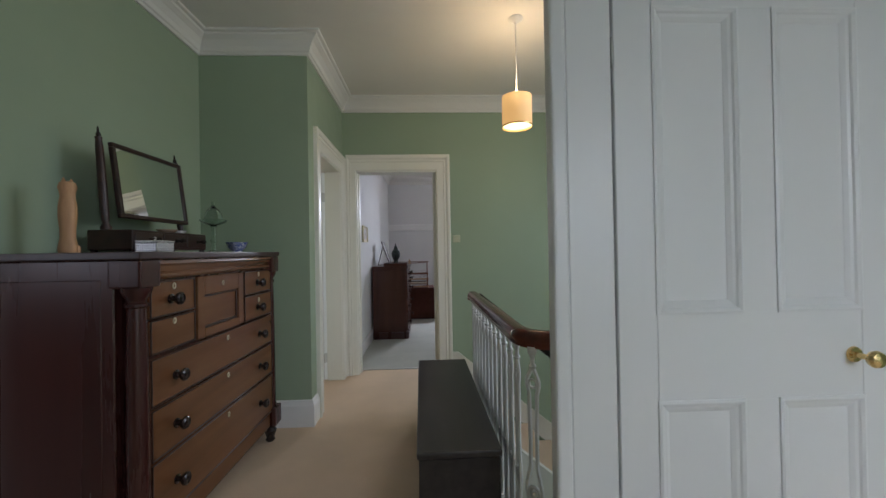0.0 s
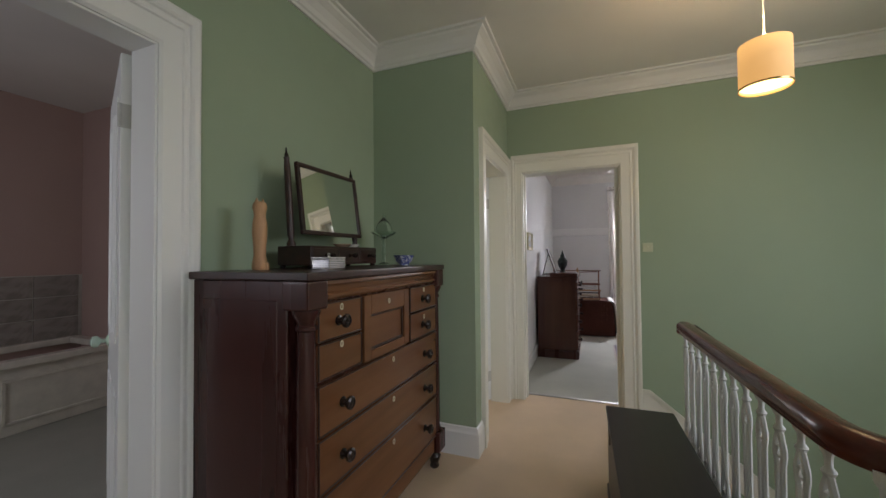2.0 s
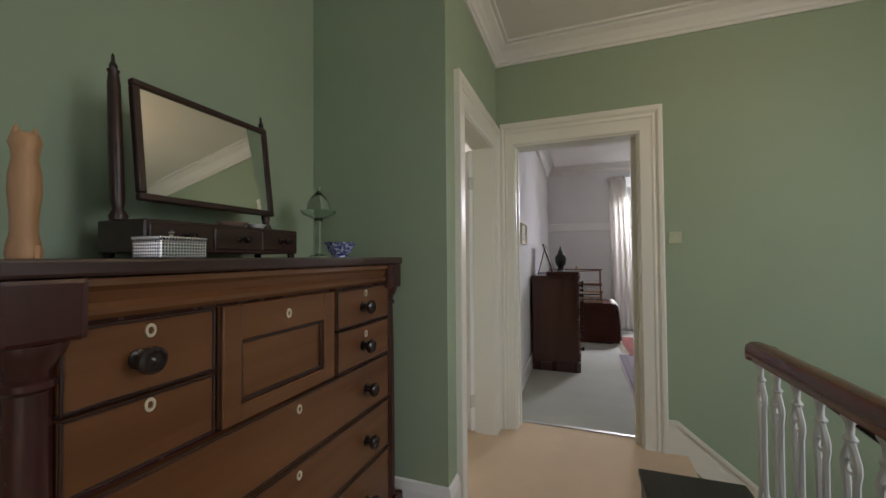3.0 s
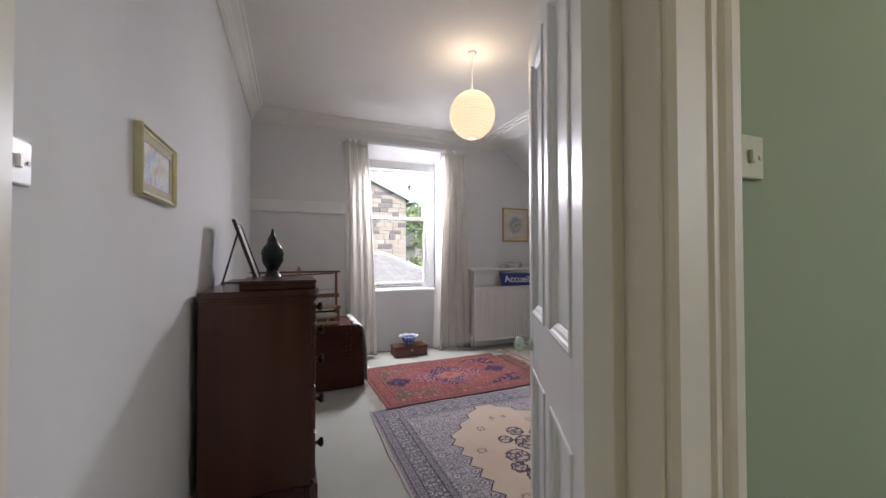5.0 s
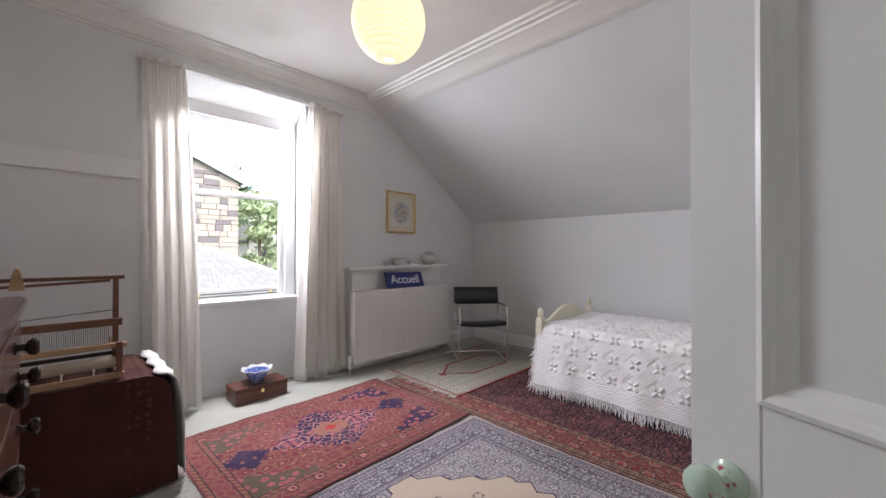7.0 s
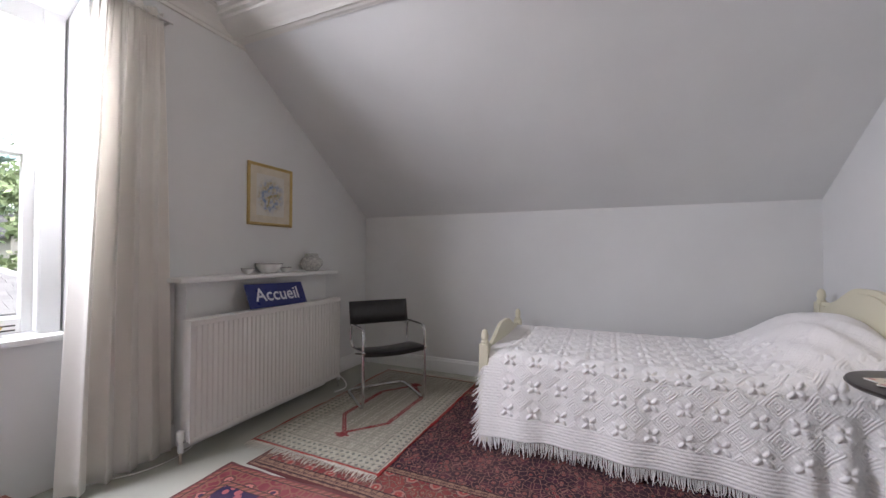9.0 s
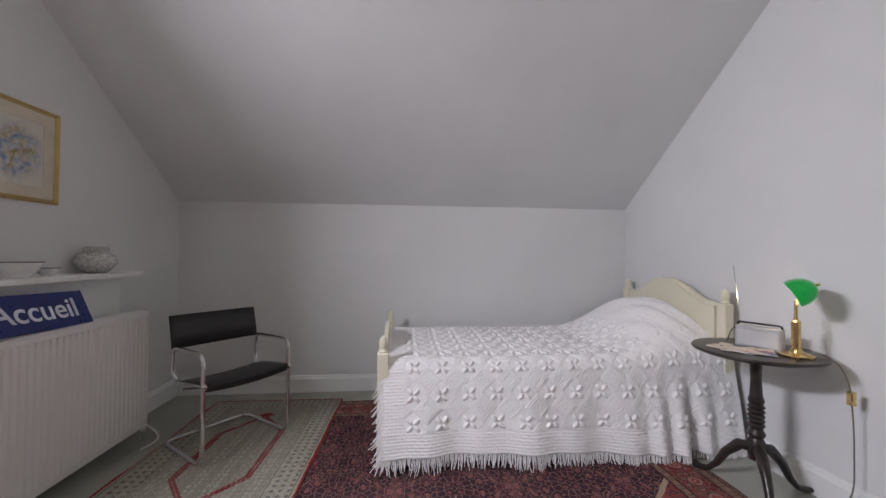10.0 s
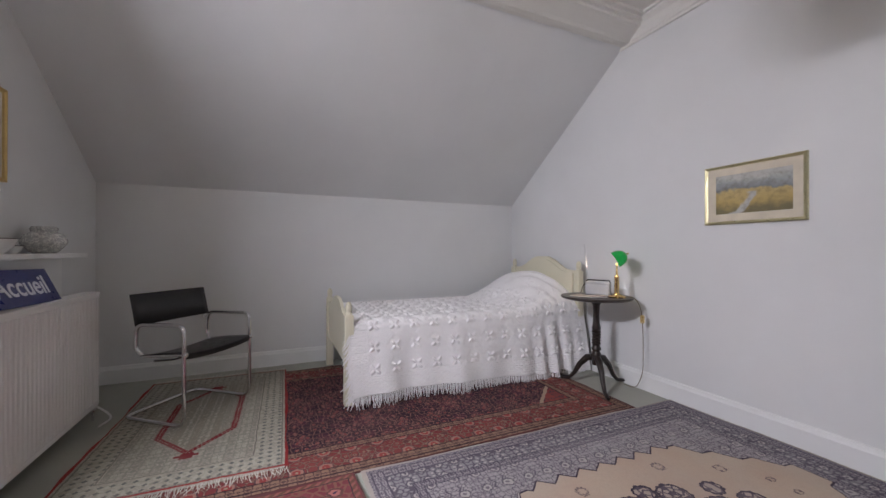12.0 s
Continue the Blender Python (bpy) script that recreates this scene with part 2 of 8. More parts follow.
# floors
bm = bmesh.new()
box(bm, -0.92, 1.17, -1.3, 5.16, -0.2, 0.0)
box(bm, 1.17, 3.4, -1.3, 2.30, -0.2, 0.0)
structure("floor_landing", bm, CARPET_BEIGE, "beige pile carpet on the stair landing", "floor")
structure("floor_bedroom", cuboid(-0.2, 4.95, 5.16, 9.55, -0.2, 0.0), CARPET_GREY, "grey-green fitted carpet of the attic bedroom", "floor")
structure("floor_second_bedroom", cuboid(-5.4, -0.17, 3.95, 9.3, -0.2, -0.003), CARPET_BEIGE, "beige carpet of the second bedroom", "floor")
structure("floor_bathroom", cuboid(-4.2, -0.93, 0.4, 3.9, -0.2, -0.003), CARPET_GREY, "grey floor covering of the bathroom", "floor")

# hall walls
bm = bmesh.new()
box(bm, -0.93, HL, -1.3, 1.585, 0, ZT)
box(bm, -0.93, HL, 1.585, 2.385, 2.11, ZT)
box(bm, -0.93, HL, 2.385, NY, 0, ZT)
structure("wall_west", bm, GREEN, "sage green painted wall of the landing", "wall")
bm = bmesh.new()
box(bm, -0.92, NX, NY, 4.13, 0, ZT)
box(bm, -0.17, NX, 4.13, 4.855, 2.05, ZT)
box(bm, -0.17, NX, 4.855, EY, 0, ZT)
structure("wall_nook", bm, GREEN, "sage green wall stepping forward beside the bedroom doors", "wall")
bm = bmesh.new()
box(bm, NX - 0.14, DX0, EY, 5.155, 0, ZT)
box(bm, DX0, DX1, EY, 5.155, DZ, ZT)
box(bm, DX1, 3.4, EY, 5.155, -2.8, ZT)
structure("wall_end", bm, GREEN, "sage green end wall of the landing above the stairs", "wall")
bm = bmesh.new()
box(bm, 3.2, 3.4, -1.3, 2.2, -2.8, ZT)
box(bm, 3.2, 3.4, 2.2, 3.6, -2.8, 0.9)
box(bm, 3.2, 3.4, 2.2, 3.6, 2.5, ZT)
box(bm, 3.2, 3.4, 3.6, EY, -2.8, ZT)
structure("wall_east", bm, GREEN, "sage green wall on the far side of the stairwell", "wall")
bm = bmesh.new()
box(bm, -0.92, 1.9, -1.45, -1.3, 0, ZT)
box(bm, 1.9, 3.1, -1.45, -1.3, 0, 0.8)
box(bm, 1.9, 3.1, -1.45, -1.3, 2.5, ZT)
box(bm, 3.1, 3.4, -1.45, -1.3, 0, ZT)
structure("wall_south", bm, GREEN, "sage green wall behind the landing", "wall")
# cupboard wall beside the stairwell
bm = bmesh.new()
box(bm, 1.19, 1.345, 2.200, 2.235, 0, ZT)
box(bm, 1.345, 2.25, 2.200, 2.235, 2.09, ZT)
box(bm, 2.25, 3.2, 2.200, 2.235, 0, ZT)
structure("wall_cupboard", bm, GREEN, "sage green wall holding the cupboard door", "wall")
bm = cuboid(-0.92, 3.4, -1.3, 5.155, CE, CE + 0.15)
structure("ceiling_landing", bm, CEILING, "off-white plaster ceiling of the landing", "ceiling")
structure("wall_stairwell_base", cuboid(1.17, 3.2, 2.25, 2.31, -2.8, -0.2), GREEN, "green wall below the landing", "wall")
structure("floor_lower_hall", cuboid(1.0, 3.4, 2.2, 5.1, -2.9, -2.7), CARPET_BEIGE, "beige carpet at the foot of the stairs", "floor")
structure("wall_stairwell_west", cuboid(1.08, 1.168, 2.31, 3.88, -2.8, -0.2), GREEN, "green wall below the landing edge", "wall")

# bedroom walls
bm = bmesh.new()
box(bm, -0.16, DX0 - 0.07, 5.157, RB, 0, ZT)
box(bm, DX0 - 0.07, 1.10, 5.157, RB, 2.12, ZT)
box(bm, 1.10, 4.95, 5.157, RB, 0, ZT)
structure("wall_bedroom_south", bm, WHITE_WALL, "white painted wall behind the bed head", "wall")
structure("wall_bedroom_west", cuboid(-0.16, 0.0, RB, 9.55, 0, ZT), WHITE_WALL, "white painted bedroom wall", "wall")
WX0, WX1 = 1.17, 2.23                         # window recess
bm = bmesh.new()
box(bm, 0.0, WX0, RW, 9.55, 0, ZT)
box(bm, WX0, WX1, RW, 9.55, 2.56, ZT)
box(bm, WX1, 4.95, RW, 9.55, 0, ZT)
box(bm, WX0, WX1, 9.29, 9.55, 0, 0.74)
structure("wall_bedroom_north", bm, WHITE_WALL, "white painted window wall with a deep recess", "wall")
structure("wall_knee", cuboid(KX, 4.95, RB, RW, 0, KZ), WHITE_WALL, "low white knee wall beneath the slope", "wall")
k = (SZ - KZ) / (KX - SX)
xt = SX - (CE + 0.1 - SZ) / k
bm = bmesh.new()
prism(bm, [(KX, KZ), (xt, CE + 0.1), (xt + 0.3, CE + 0.1), (4.95, KZ + 0.1), (4.95, KZ)], "y", RB, RW)
structure("ceiling_slope", bm, WHITE_WALL, "white sloping attic ceiling", "ceiling")
structure("ceiling_bedroom", cuboid(-0.16, 3.2, RB, 9.55, CE, CE + 0.1), CEILING, "white plaster bedroom ceiling", "ceiling")

# splayed head of the window recess
bm = bmesh.new()
prism(bm, [(RW + 0.002, 2.56), (9.40, 2.43), (9.40, 2.57)], "x", WX0 + 0.002, WX1 - 0.002)
structure("window_soffit", bm, WHITE_GLOSS, "white splayed board at the head of the window recess", "trim")

# second bedroom and bathroom shells
n = Nodes("floral_wallpaper", 0.85, spec=0.2)
v = n.pos((1, 1, 1))
w = n.noise(3.0, 3, v)
flowers = n.voronoi(4.2, v)
leafs = n.voronoi(11.0, v)
c = n.mix(n.ramp(n.noise(2.5, 3), (0.3, 0.0), (0.7, 0.5)), (0.62, 0.55, 0.46), (0.70, 0.64, 0.56))
c = n.mix(n.ramp(leafs, (0.20, 0.8), (0.30, 0.0)), c, n.mix(w, (0.22, 0.20, 0.17), (0.42, 0.36, 0.26)))
c = n.mix(n.ramp(n.noise(16, 4, distort=1.5), (0.54, 0.0), (0.60, 0.75)), c, (0.28, 0.26, 0.22))
c = n.mix(n.ramp(flowers, (0.14, 0.9), (0.22, 0.0)), c, (0.62, 0.28, 0.20))
WALLPAPER = n.colour(c).bump(n.noise(300, 2), 0.05, 0.001).mat
for side_, w_ in (("south", (-5.4, -0.93, 3.80, 3.95)), ("west", (-5.55, -5.4, 3.80, 9.45)), ("north", (-5.4, -0.16, 9.3, 9.45))):
    structure("wall_second_bedroom_" + side_, cuboid(*w_, 0, ZT), WALLPAPER, "floral wallpaper of the second bedroom", "wall")
bm = bmesh.new()
box(bm, -0.176, -0.163, 5.16, 9.3, 0, ZT)
structure("wall_second_bedroom_east", bm, WALLPAPER, "floral papered wall of the second bedroom", "wall")
structure("ceiling_second_bedroom", cuboid(-5.55, -0.165, 3.88, 9.45, CE, CE + 0.12), CEILING, "off-white ceiling of the second bedroom", "ceiling")
for side_, w_ in (("west", (-4.30, -4.15, 0.3, 3.9)), ("south", (-4.15, -0.935, 0.3, 0.4)), ("north", (-4.15, -0.935, 3.72, 3.795))):
    structure("wall_bathroom_" + side_, cuboid(*w_, 0, ZT), PINK_WALL, "dusky pink painted bathroom wall", "wall")
structure("ceiling_bathroom", cuboid(-4.3, -0.935, 0.3, 3.795, CE, CE + 0.12), CEILING, "off-white bathroom ceiling", "ceiling")

# cornices: coved plaster with beads
CORNICE = [(0, -0.135), (0.014, -0.135), (0.018, -0.118), (0.028, -0.112), (0.036, -0.085), (0.06, -0.05), (0.085, -0.032), (0.092, -0.028), (0.097, -0.016), (0.118, -0.013), (0.122, 0.002), (0, 0.002)]


def cornice(name, path, mat, label, closed=False):
    return structure(name, sweep_profile(bmesh.new(), path, [(o, CE + u) for o, u in CORNICE], closed), mat, label, "trim")


PLASTER = paint("cornice_white_paint", (0.76, 0.75, 0.71), 0.7)
cornice("cornice_landing", [(3.2, 2.235), (3.2, EY), (NX, EY), (NX, NY), (HL, NY), (HL, -1.3), (3.2, -1.3), (3.2, 2.200), (1.19, 2.200), (1.19, 2.235)], PLASTER, "white moulded plaster cornice round the landing", True)
cornice("cornice_bedroom", [(SX + 0.05, RW), (0.0, RW), (0.0, RB), (SX + 0.05, RB)], PLASTER, "white moulded plaster cornice of the bedroom")
# cornice along the top of the slope
bm = bmesh.new()
sl = math.hypot(KX - SX, KZ - SZ)
sdx, sdz = (KX - SX) / sl, (KZ - SZ) / sl


def on_slope(s_, o_):
    return (SX + sdx * s_ + sdz * o_, SZ + sdz * s_ - sdx * o_)


prof = [on_slope(*q_) for q_ in ((0.0, -0.012), (0.0, 0.014), (-0.020, 0.016), (-0.024, 0.032), (-0.048, 0.033), (-0.054, 0.050), (-0.078, 0.050))]
prof += [(SX - 0.130, CE - 0.088), (SX - 0.180, CE - 0.066), (SX - 0.206, CE - 0.058), (SX - 0.210, CE - 0.042), (SX - 0.238, CE - 0.040), (SX - 0.242, CE - 0.022), (SX - 0.272, CE - 0.020), (SX - 0.276, CE + 0.002), (SX - 0.05, CE + 0.002)]
prism(bm, prof, "y", RB, RW)
structure("cornice_slope", bm, PLASTER, "white moulded cornice where the slope meets the ceiling", "trim")
cornice("cornice_second_bedroom", [(-0.176, 9.3), (-5.4, 9.3), (-5.4, 3.95), (-0.93, 3.95)], PLASTER, "white cornice of the second bedroom")

# skirting boards
SKIRT = [(0, 0), (0.022, 0), (0.022, 0.15), (0.016, 0.165), (0.012, 0.185), (0.004, 0.19), (0, 0.19)]


def skirting(name, path, mat, label, h=1.0, closed=False):
    return structure(name, sweep_profile(bmesh.new(), path, [(o, u * h) for o, u in SKIRT], closed), mat, label, "baseboard")


skirting("baseboard_west", [(NX, 4.0), (NX, NY), (HL, NY), (HL, 2.54)], WHITE_GLOSS, "white painted skirting board in the nook", 1.0)
skirting("baseboard_bedroom", [(KX, RB), (KX, RW), (WX1, RW)], WHITE_GLOSS, "white painted skirting board under the slope", 0.72)
skirting("baseboard_bedroom_window", [(WX0, RW), (0.0, RW), (0.0, RB)], WHITE_GLOSS, "white painted skirting board beside the window", 0.72)
skirting("baseboard_bedroom_south", [(1.255, RB), (KX, RB)], WHITE_GLOSS, "white painted skirting board behind the bed", 0.72)
structure("dado_board", cuboid(0.0, WX0 - 0.16, RW - 0.024, RW, 1.70, 1.83, 0.004), WHITE_GLOSS, "broad white board on the bedroom window wall", "trim")
# skirting that follows the stairs on the end wall
bm = bmesh.new()
prism(bm, [(1.066, 0), (1.10, 0), (2.9, -1.44), (2.9, -1.22), (1.115, 0.205), (1.066, 0.205)], "y", EY - 0.022, EY - 0.001)
prism(bm, [(1.066, 0.185), (1.115, 0.185), (2.9, -1.24), (2.9, -1.215), (1.12, 0.212), (1.066, 0.212)], "y", EY - 0.034, EY - 0.0222)
structure("baseboard_stairs", bm, CREAM_GLOSS, "cream skirting board sloping down with the stairs", "baseboard")

# door casings: moulded boards on the wall face
ARCH = [(0, 0), (0.012, 0), (0.016, 0.006), (0.020, 0.012), (0.020, 0.09), (0.026, 0.096), (0.026, 0.106), (0.021, 0.112), (0.021, 0.122), (0.029, 0.128), (0.034, 0.138), (0.034, 0.16), (0.030, 0.17), (0, 0.17)]


def casing(bm, at, u0, u1, z1, w0, w1, wt, top=True):
    """Boards round an opening. at(u, out, z) maps to the world; w0, w1, wt: widths of the two sides and the head."""
    for u, w, sgn in ((u0, w0, -1), (u1, w1, 1)):
        k = w / 0.17
        lo = [bm.verts.new(at(u + sgn * b * k, a, 0)) for a, b in ARCH]
        hi = [bm.verts.new(at(u + sgn * b * k, a, z1 + b * wt / 0.17)) for a, b in ARCH]
        for i in range(len(ARCH)):
            j = (i + 1) % len(ARCH)
            bm.faces.new((lo[i], lo[j], hi[j], hi[i]))
        bm.faces.new(lo)
    a_ = [bm.verts.new(at(u0 - b * w0 / 0.17, a, z1 + b * wt / 0.17)) for a, b in ARCH]
    b_ = [bm.verts.new(at(u1 + b * w1 / 0.17, a, z1 + b * wt / 0.17)) for a, b in ARCH]
    for i in range(len(ARCH)):
        j = (i + 1) % len(ARCH)
        bm.faces.new((a_[i], a_[j], b_[j], b_[i]))
    return bm


structure("door_casing_end", casing(bmesh.new(), lambda u, o, z: (u, EY - o, z), DX0, DX1, DZ, 0.10, 0.142, 0.165), CREAM_GLOSS, "cream moulded casing of the bedroom doorway", "door casing")
structure("door_casing_nook", casing(bmesh.new(), lambda u, o, z: (NX + o, u, z), 4.13, 4.855, 2.05, 0.125, 0.1445, 0.165), CREAM_GLOSS, "cream moulded casing of the second bedroom door", "door casing")
structure("door_casing_bathroom", casing(bmesh.new(), lambda u, o, z: (HL + o, u, z), 1.585, 2.385, 2.11, 0.17, 0.15, 0.165), WHITE_GLOSS, "white moulded casing of the bathroom doorway", "door casing")
structure("door_casing_bedroom", casing(bmesh.new(), lambda u, o, z: (u, RB + o, z), DX0 - 0.07, 1.10, 2.12, 0.03, 0.15, 0.15), WHITE_GLOSS, "white moulded casing on the bedroom side", "door casing")


def lining(name, boards, mat, label):
    bm = bmesh.new()
    for b in boards:
        box(bm, *b, bevel=0.002)
    return structure(name, bm, mat, label, "door frame")


lining("door_frame_end", [(DX0 - 0.004, DX0 + 0.008, EY - 0.004, 5.158, 0, DZ), (DX1 - 0.008, DX1 + 0.004, EY - 0.004, 5.158, 0, DZ), (DX0, DX1, EY - 0.004, 5.158, DZ - 0.008, DZ + 0.004),
       (DX0 + 0.008, DX0 + 0.020, EY + 0.06, EY + 0.105, 0, DZ - 0.008), (DX1 - 0.036, DX1 - 0.008, EY + 0.06, EY + 0.105, 0, DZ - 0.008),
       (DX0 - 0.074, DX0 - 0.062, 5.160, RB + 0.004, 0, 2.12), (1.092, 1.104, 5.160, RB + 0.004, 0, 2.12)], CREAM_GLOSS, "cream painted lining of the bedroom doorway")
lining("door_frame_nook", [(-0.174, NX + 0.004, 4.126, 4.138, 0, 2.05), (-0.174, NX + 0.004, 4.847, 4.859, 0, 2.05), (-0.174, NX + 0.004, 4.13, 4.855, 2.042, 2.054)], CREAM_GLOSS, "cream painted lining of the second bedroom doorway")
lining("door_frame_bathroom", [(-0.934, HL + 0.004, 1.581, 1.593, 0, 2.11), (-0.934, HL + 0.004, 2.377, 2.389, 0, 2.11), (-0.934, HL + 0.004, 1.585, 2.385, 2.102, 2.114)], WHITE_GLOSS, "white painted lining of the bathroom doorway")
# cupboard frame: broad post with a rounded edge, head
bm = bmesh.new()
box(bm, 1.188, 1.236, 2.186, 2.242, 0, 2.3, 0.012, 3)
box(bm, 1.2362, 1.372, 2.192, 2.240, 0, 2.3, 0.004)
box(bm, 1.372, 2.247, 2.192, 2.240, 2.066, 2.3, 0.004)
box(bm, 2.247, 2.40, 2.192, 2.240, 0, 2.3, 0.004)
structure("cupboard_frame", bm, WHITE_GLOSS, "white gloss frame of the landing cupboard", "door frame")
structure("cupboard_back", cuboid(1.345, 2.25, 2.246, 2.262, 0, 2.2), WHITE_GLOSS, "plain board closing the cupboard", "wall")
structure("threshold_strip", cuboid(DX0 + 0.01, DX1 - 0.01, 5.13, 5.165, 0.0, 0.008, 0.003), metal("worn_aluminium", (0.6, 0.6, 0.58), 0.4), "thin metal carpet strip at the bedroom threshold", "threshold")

# ---- doors ----
PORCELAIN = plain("pale_green_porcelain", (0.55, 0.70, 0.58), 0.12)
n = Nodes("flowered_pale_green_porcelain", 0.12)
n.colour(n.mix(n.ramp(n.noise(28, 3), (0.60, 0.0), (0.64, 1.0)), (0.55, 0.70, 0.58), (0.45, 0.06, 0.10)))
FLOWER_PORCELAIN = n.mat
IRON = plain("painted_hinge", (0.55, 0.55, 0.52), 0.4)


def door(name, w, h, mat, m, label, knob_mat, knob_z, lock, panel_rows, knob_style="round", inset=0.065, hinge_y=1, s=0.12):
    """A panelled door: hinge edge at x = 0, leaf along +x, 44 mm thick. panel_rows: heights (bottom, top) of the panel rows; two panels a row."""
    d = empty(name, m, label, "door", "", "structure")
    t, mid = 0.022, 0.112
    for x0, x1 in ((0.002, s), (w - s, w - 0.002)):
        part("stile", cuboid(x0, x1, -t, t, 0.006, h, 0.003), mat, d)
    zs = [0.006] + [z for row in panel_rows for z in row] + [h]
    for i in range(0, len(zs), 2):
        part("rail", cuboid(s, w - s, -t + 0.0006, t - 0.0006, zs[i], zs[i + 1], 0.001), mat, d)
    xm = w / 2
    for z0, z1 in panel_rows:
        part("muntin", cuboid(xm - mid / 2, xm + mid / 2, -t + 0.0009, t - 0.0009, z0 - 0.001, z1 + 0.001, 0.001), mat, d)
        for x0, x1 in ((s, xm - mid / 2), (xm + mid / 2, w - s)):
            p = part("panel", cuboid(x0 - 0.004, x1 + 0.004, -0.008, 0.008, z0 - 0.004, z1 + 0.004), mat, d)
            bm = bmesh.new()
            for side in (-1, 1):
                prof = [(-0.004, 0.008), (-0.004, 0.026), (0.004, 0.028), (0.012, 0.024), (0.016, 0.019), (0.024, 0.016), (0.034, 0.010), (0.036, 0.008)]
                corner = [(x0, z0, 1, 1), (x1, z0, -1, 1), (x1, z1, -1, -1), (x0, z1, 1, -1)]
                rings = [[bm.verts.new((cx + sx * o, side * u, cz + sz * o)) for o, u in prof] for cx, cz, sx, sz in corner]
                for a, b in zip(rings, rings[1:] + rings[:1]):
                    for k in range(len(prof) - 1):
                        bm.faces.new((a[k], a[k + 1], b[k + 1], b[k]))
            part("moulding", bm, mat, p)
    x = w - inset
    for side in (-1, 1):
        turn = Matrix.Translation((x, side * t, knob_z)) @ pose(0, 0, 0, -90 * side, 0, 0)
        if knob_style == "round":
            rose = part("knob_rose", turned([(0.0, 0.0), (0.027, 0.0), (0.027, 0.004), (0.02, 0.010), (0.012, 0.012), (0.0, 0.012)], 20, turn, False), knob_mat, d, "", True)
            part("knob", turned([(0.0, 0.010), (0.010, 0.012), (0.009, 0.026), (0.016, 0.033), (0.027, 0.042), (0.029, 0.052), (0.025, 0.063), (0.013, 0.069), (0.0, 0.070)], 24, turn, False), knob_mat, d, lock, True)
        else:
            part("knob_rose", turned([(0.0, 0.0), (0.024, 0.0), (0.022, 0.006), (0.011, 0.008), (0.0, 0.008)], 20, turn, False), knob_mat, d, "", True)
            part("knob", turned([(0.0, 0.006), (0.009, 0.008), (0.008, 0.036), (0.012, 0.040), (0.022, 0.048), (0.025, 0.058), (0.021, 0.067), (0.010, 0.071), (0.0, 0.072)], 24, turn, False), knob_mat, d, lock, True)
    for z in (0.22, h - 0.24):
        bm = bmesh.new()
        lathe(bm, [(0.006, -0.045), (0.006, 0.045)], 10, Matrix.Translation((-0.004, hinge_y * (t + 0.003), z)))
        box(bm, -0.001, 0.003, -t + 0.004, t - 0.002, z - 0.045, z + 0.045)
        part("hinge", bm, IRON, d)
    return d


FOUR = [(0.22, 0.76), (0.98, 1.95)]
door("door_bedroom", 0.84, 2.06, WHITE_GLOSS, pose(0.959, 5.168, 0.005, 0, 0, 62.0), "open white gloss four-panel door of the attic bedroom", FLOWER_PORCELAIN, 0.85, "pale green porcelain knob with a painted flower", FOUR, hinge_y=-1, s=0.107)
door("door_second_bedroom", 0.70, 2.03, WHITE_GLOSS, pose(-0.180, 4.846, 0.005, 0, 0, 136.0), "open white four-panel door of the second bedroom", PORCELAIN, 0.86, "green porcelain knob", FOUR)
door("door_bathroom", 0.765, 2.09, WHITE_GLOSS, pose(-0.948, 2.374, 0.005, 0, 0, 155.0), "open white four-panel bathroom door", PORCELAIN, 0.90, "green porcelain knob", FOUR)
door("door_cupboard", 0.868, 2.06, WHITE_GLOSS, pose(1.377, 2.214, 0.004, 0, 0, 0.0), "closed white four-panel cupboard door on the landing", BRASS, 0.91, "polished brass knob", [(0.20, 0.785), (1.045, 1.95)], "small", inset=0.148)

# ---- landing ----
def knob_wood(m, r=0.026):
    return turned([(0.0, 0.0), (r * 0.75, 0.0), (r * 0.75, 0.004), (r * 0.42, 0.008), (r * 0.40, 0.020), (r * 0.8, 0.026), (r, 0.034), (r * 0.97, 0.042), (r * 0.72, 0.047), (r * 0.68, 0.044), (r * 0.35, 0.044), (0.0, 0.048)], 18, m, False)


IVORY = plain("ivory_inlay", (0.55, 0.47, 0.32), 0.35)
EBONY = plain("dark_turned_wood", (0.022, 0.014, 0.012), 0.18)


def prism_frame(y0, y1, z0, z1, x, depth, w):
    """Four thin beads round the inside of a rectangle that faces +x."""
    bm = bmesh.new()
    for a in ((y0, y1, z0, z0 + w), (y0, y1, z1 - w, z1), (y0, y0 + w, z0 + w, z1 - w), (y1 - w, y1, z0 + w, z1 - w)):
        box(bm, x, x + depth, *a, bevel=0.002)
    return bm


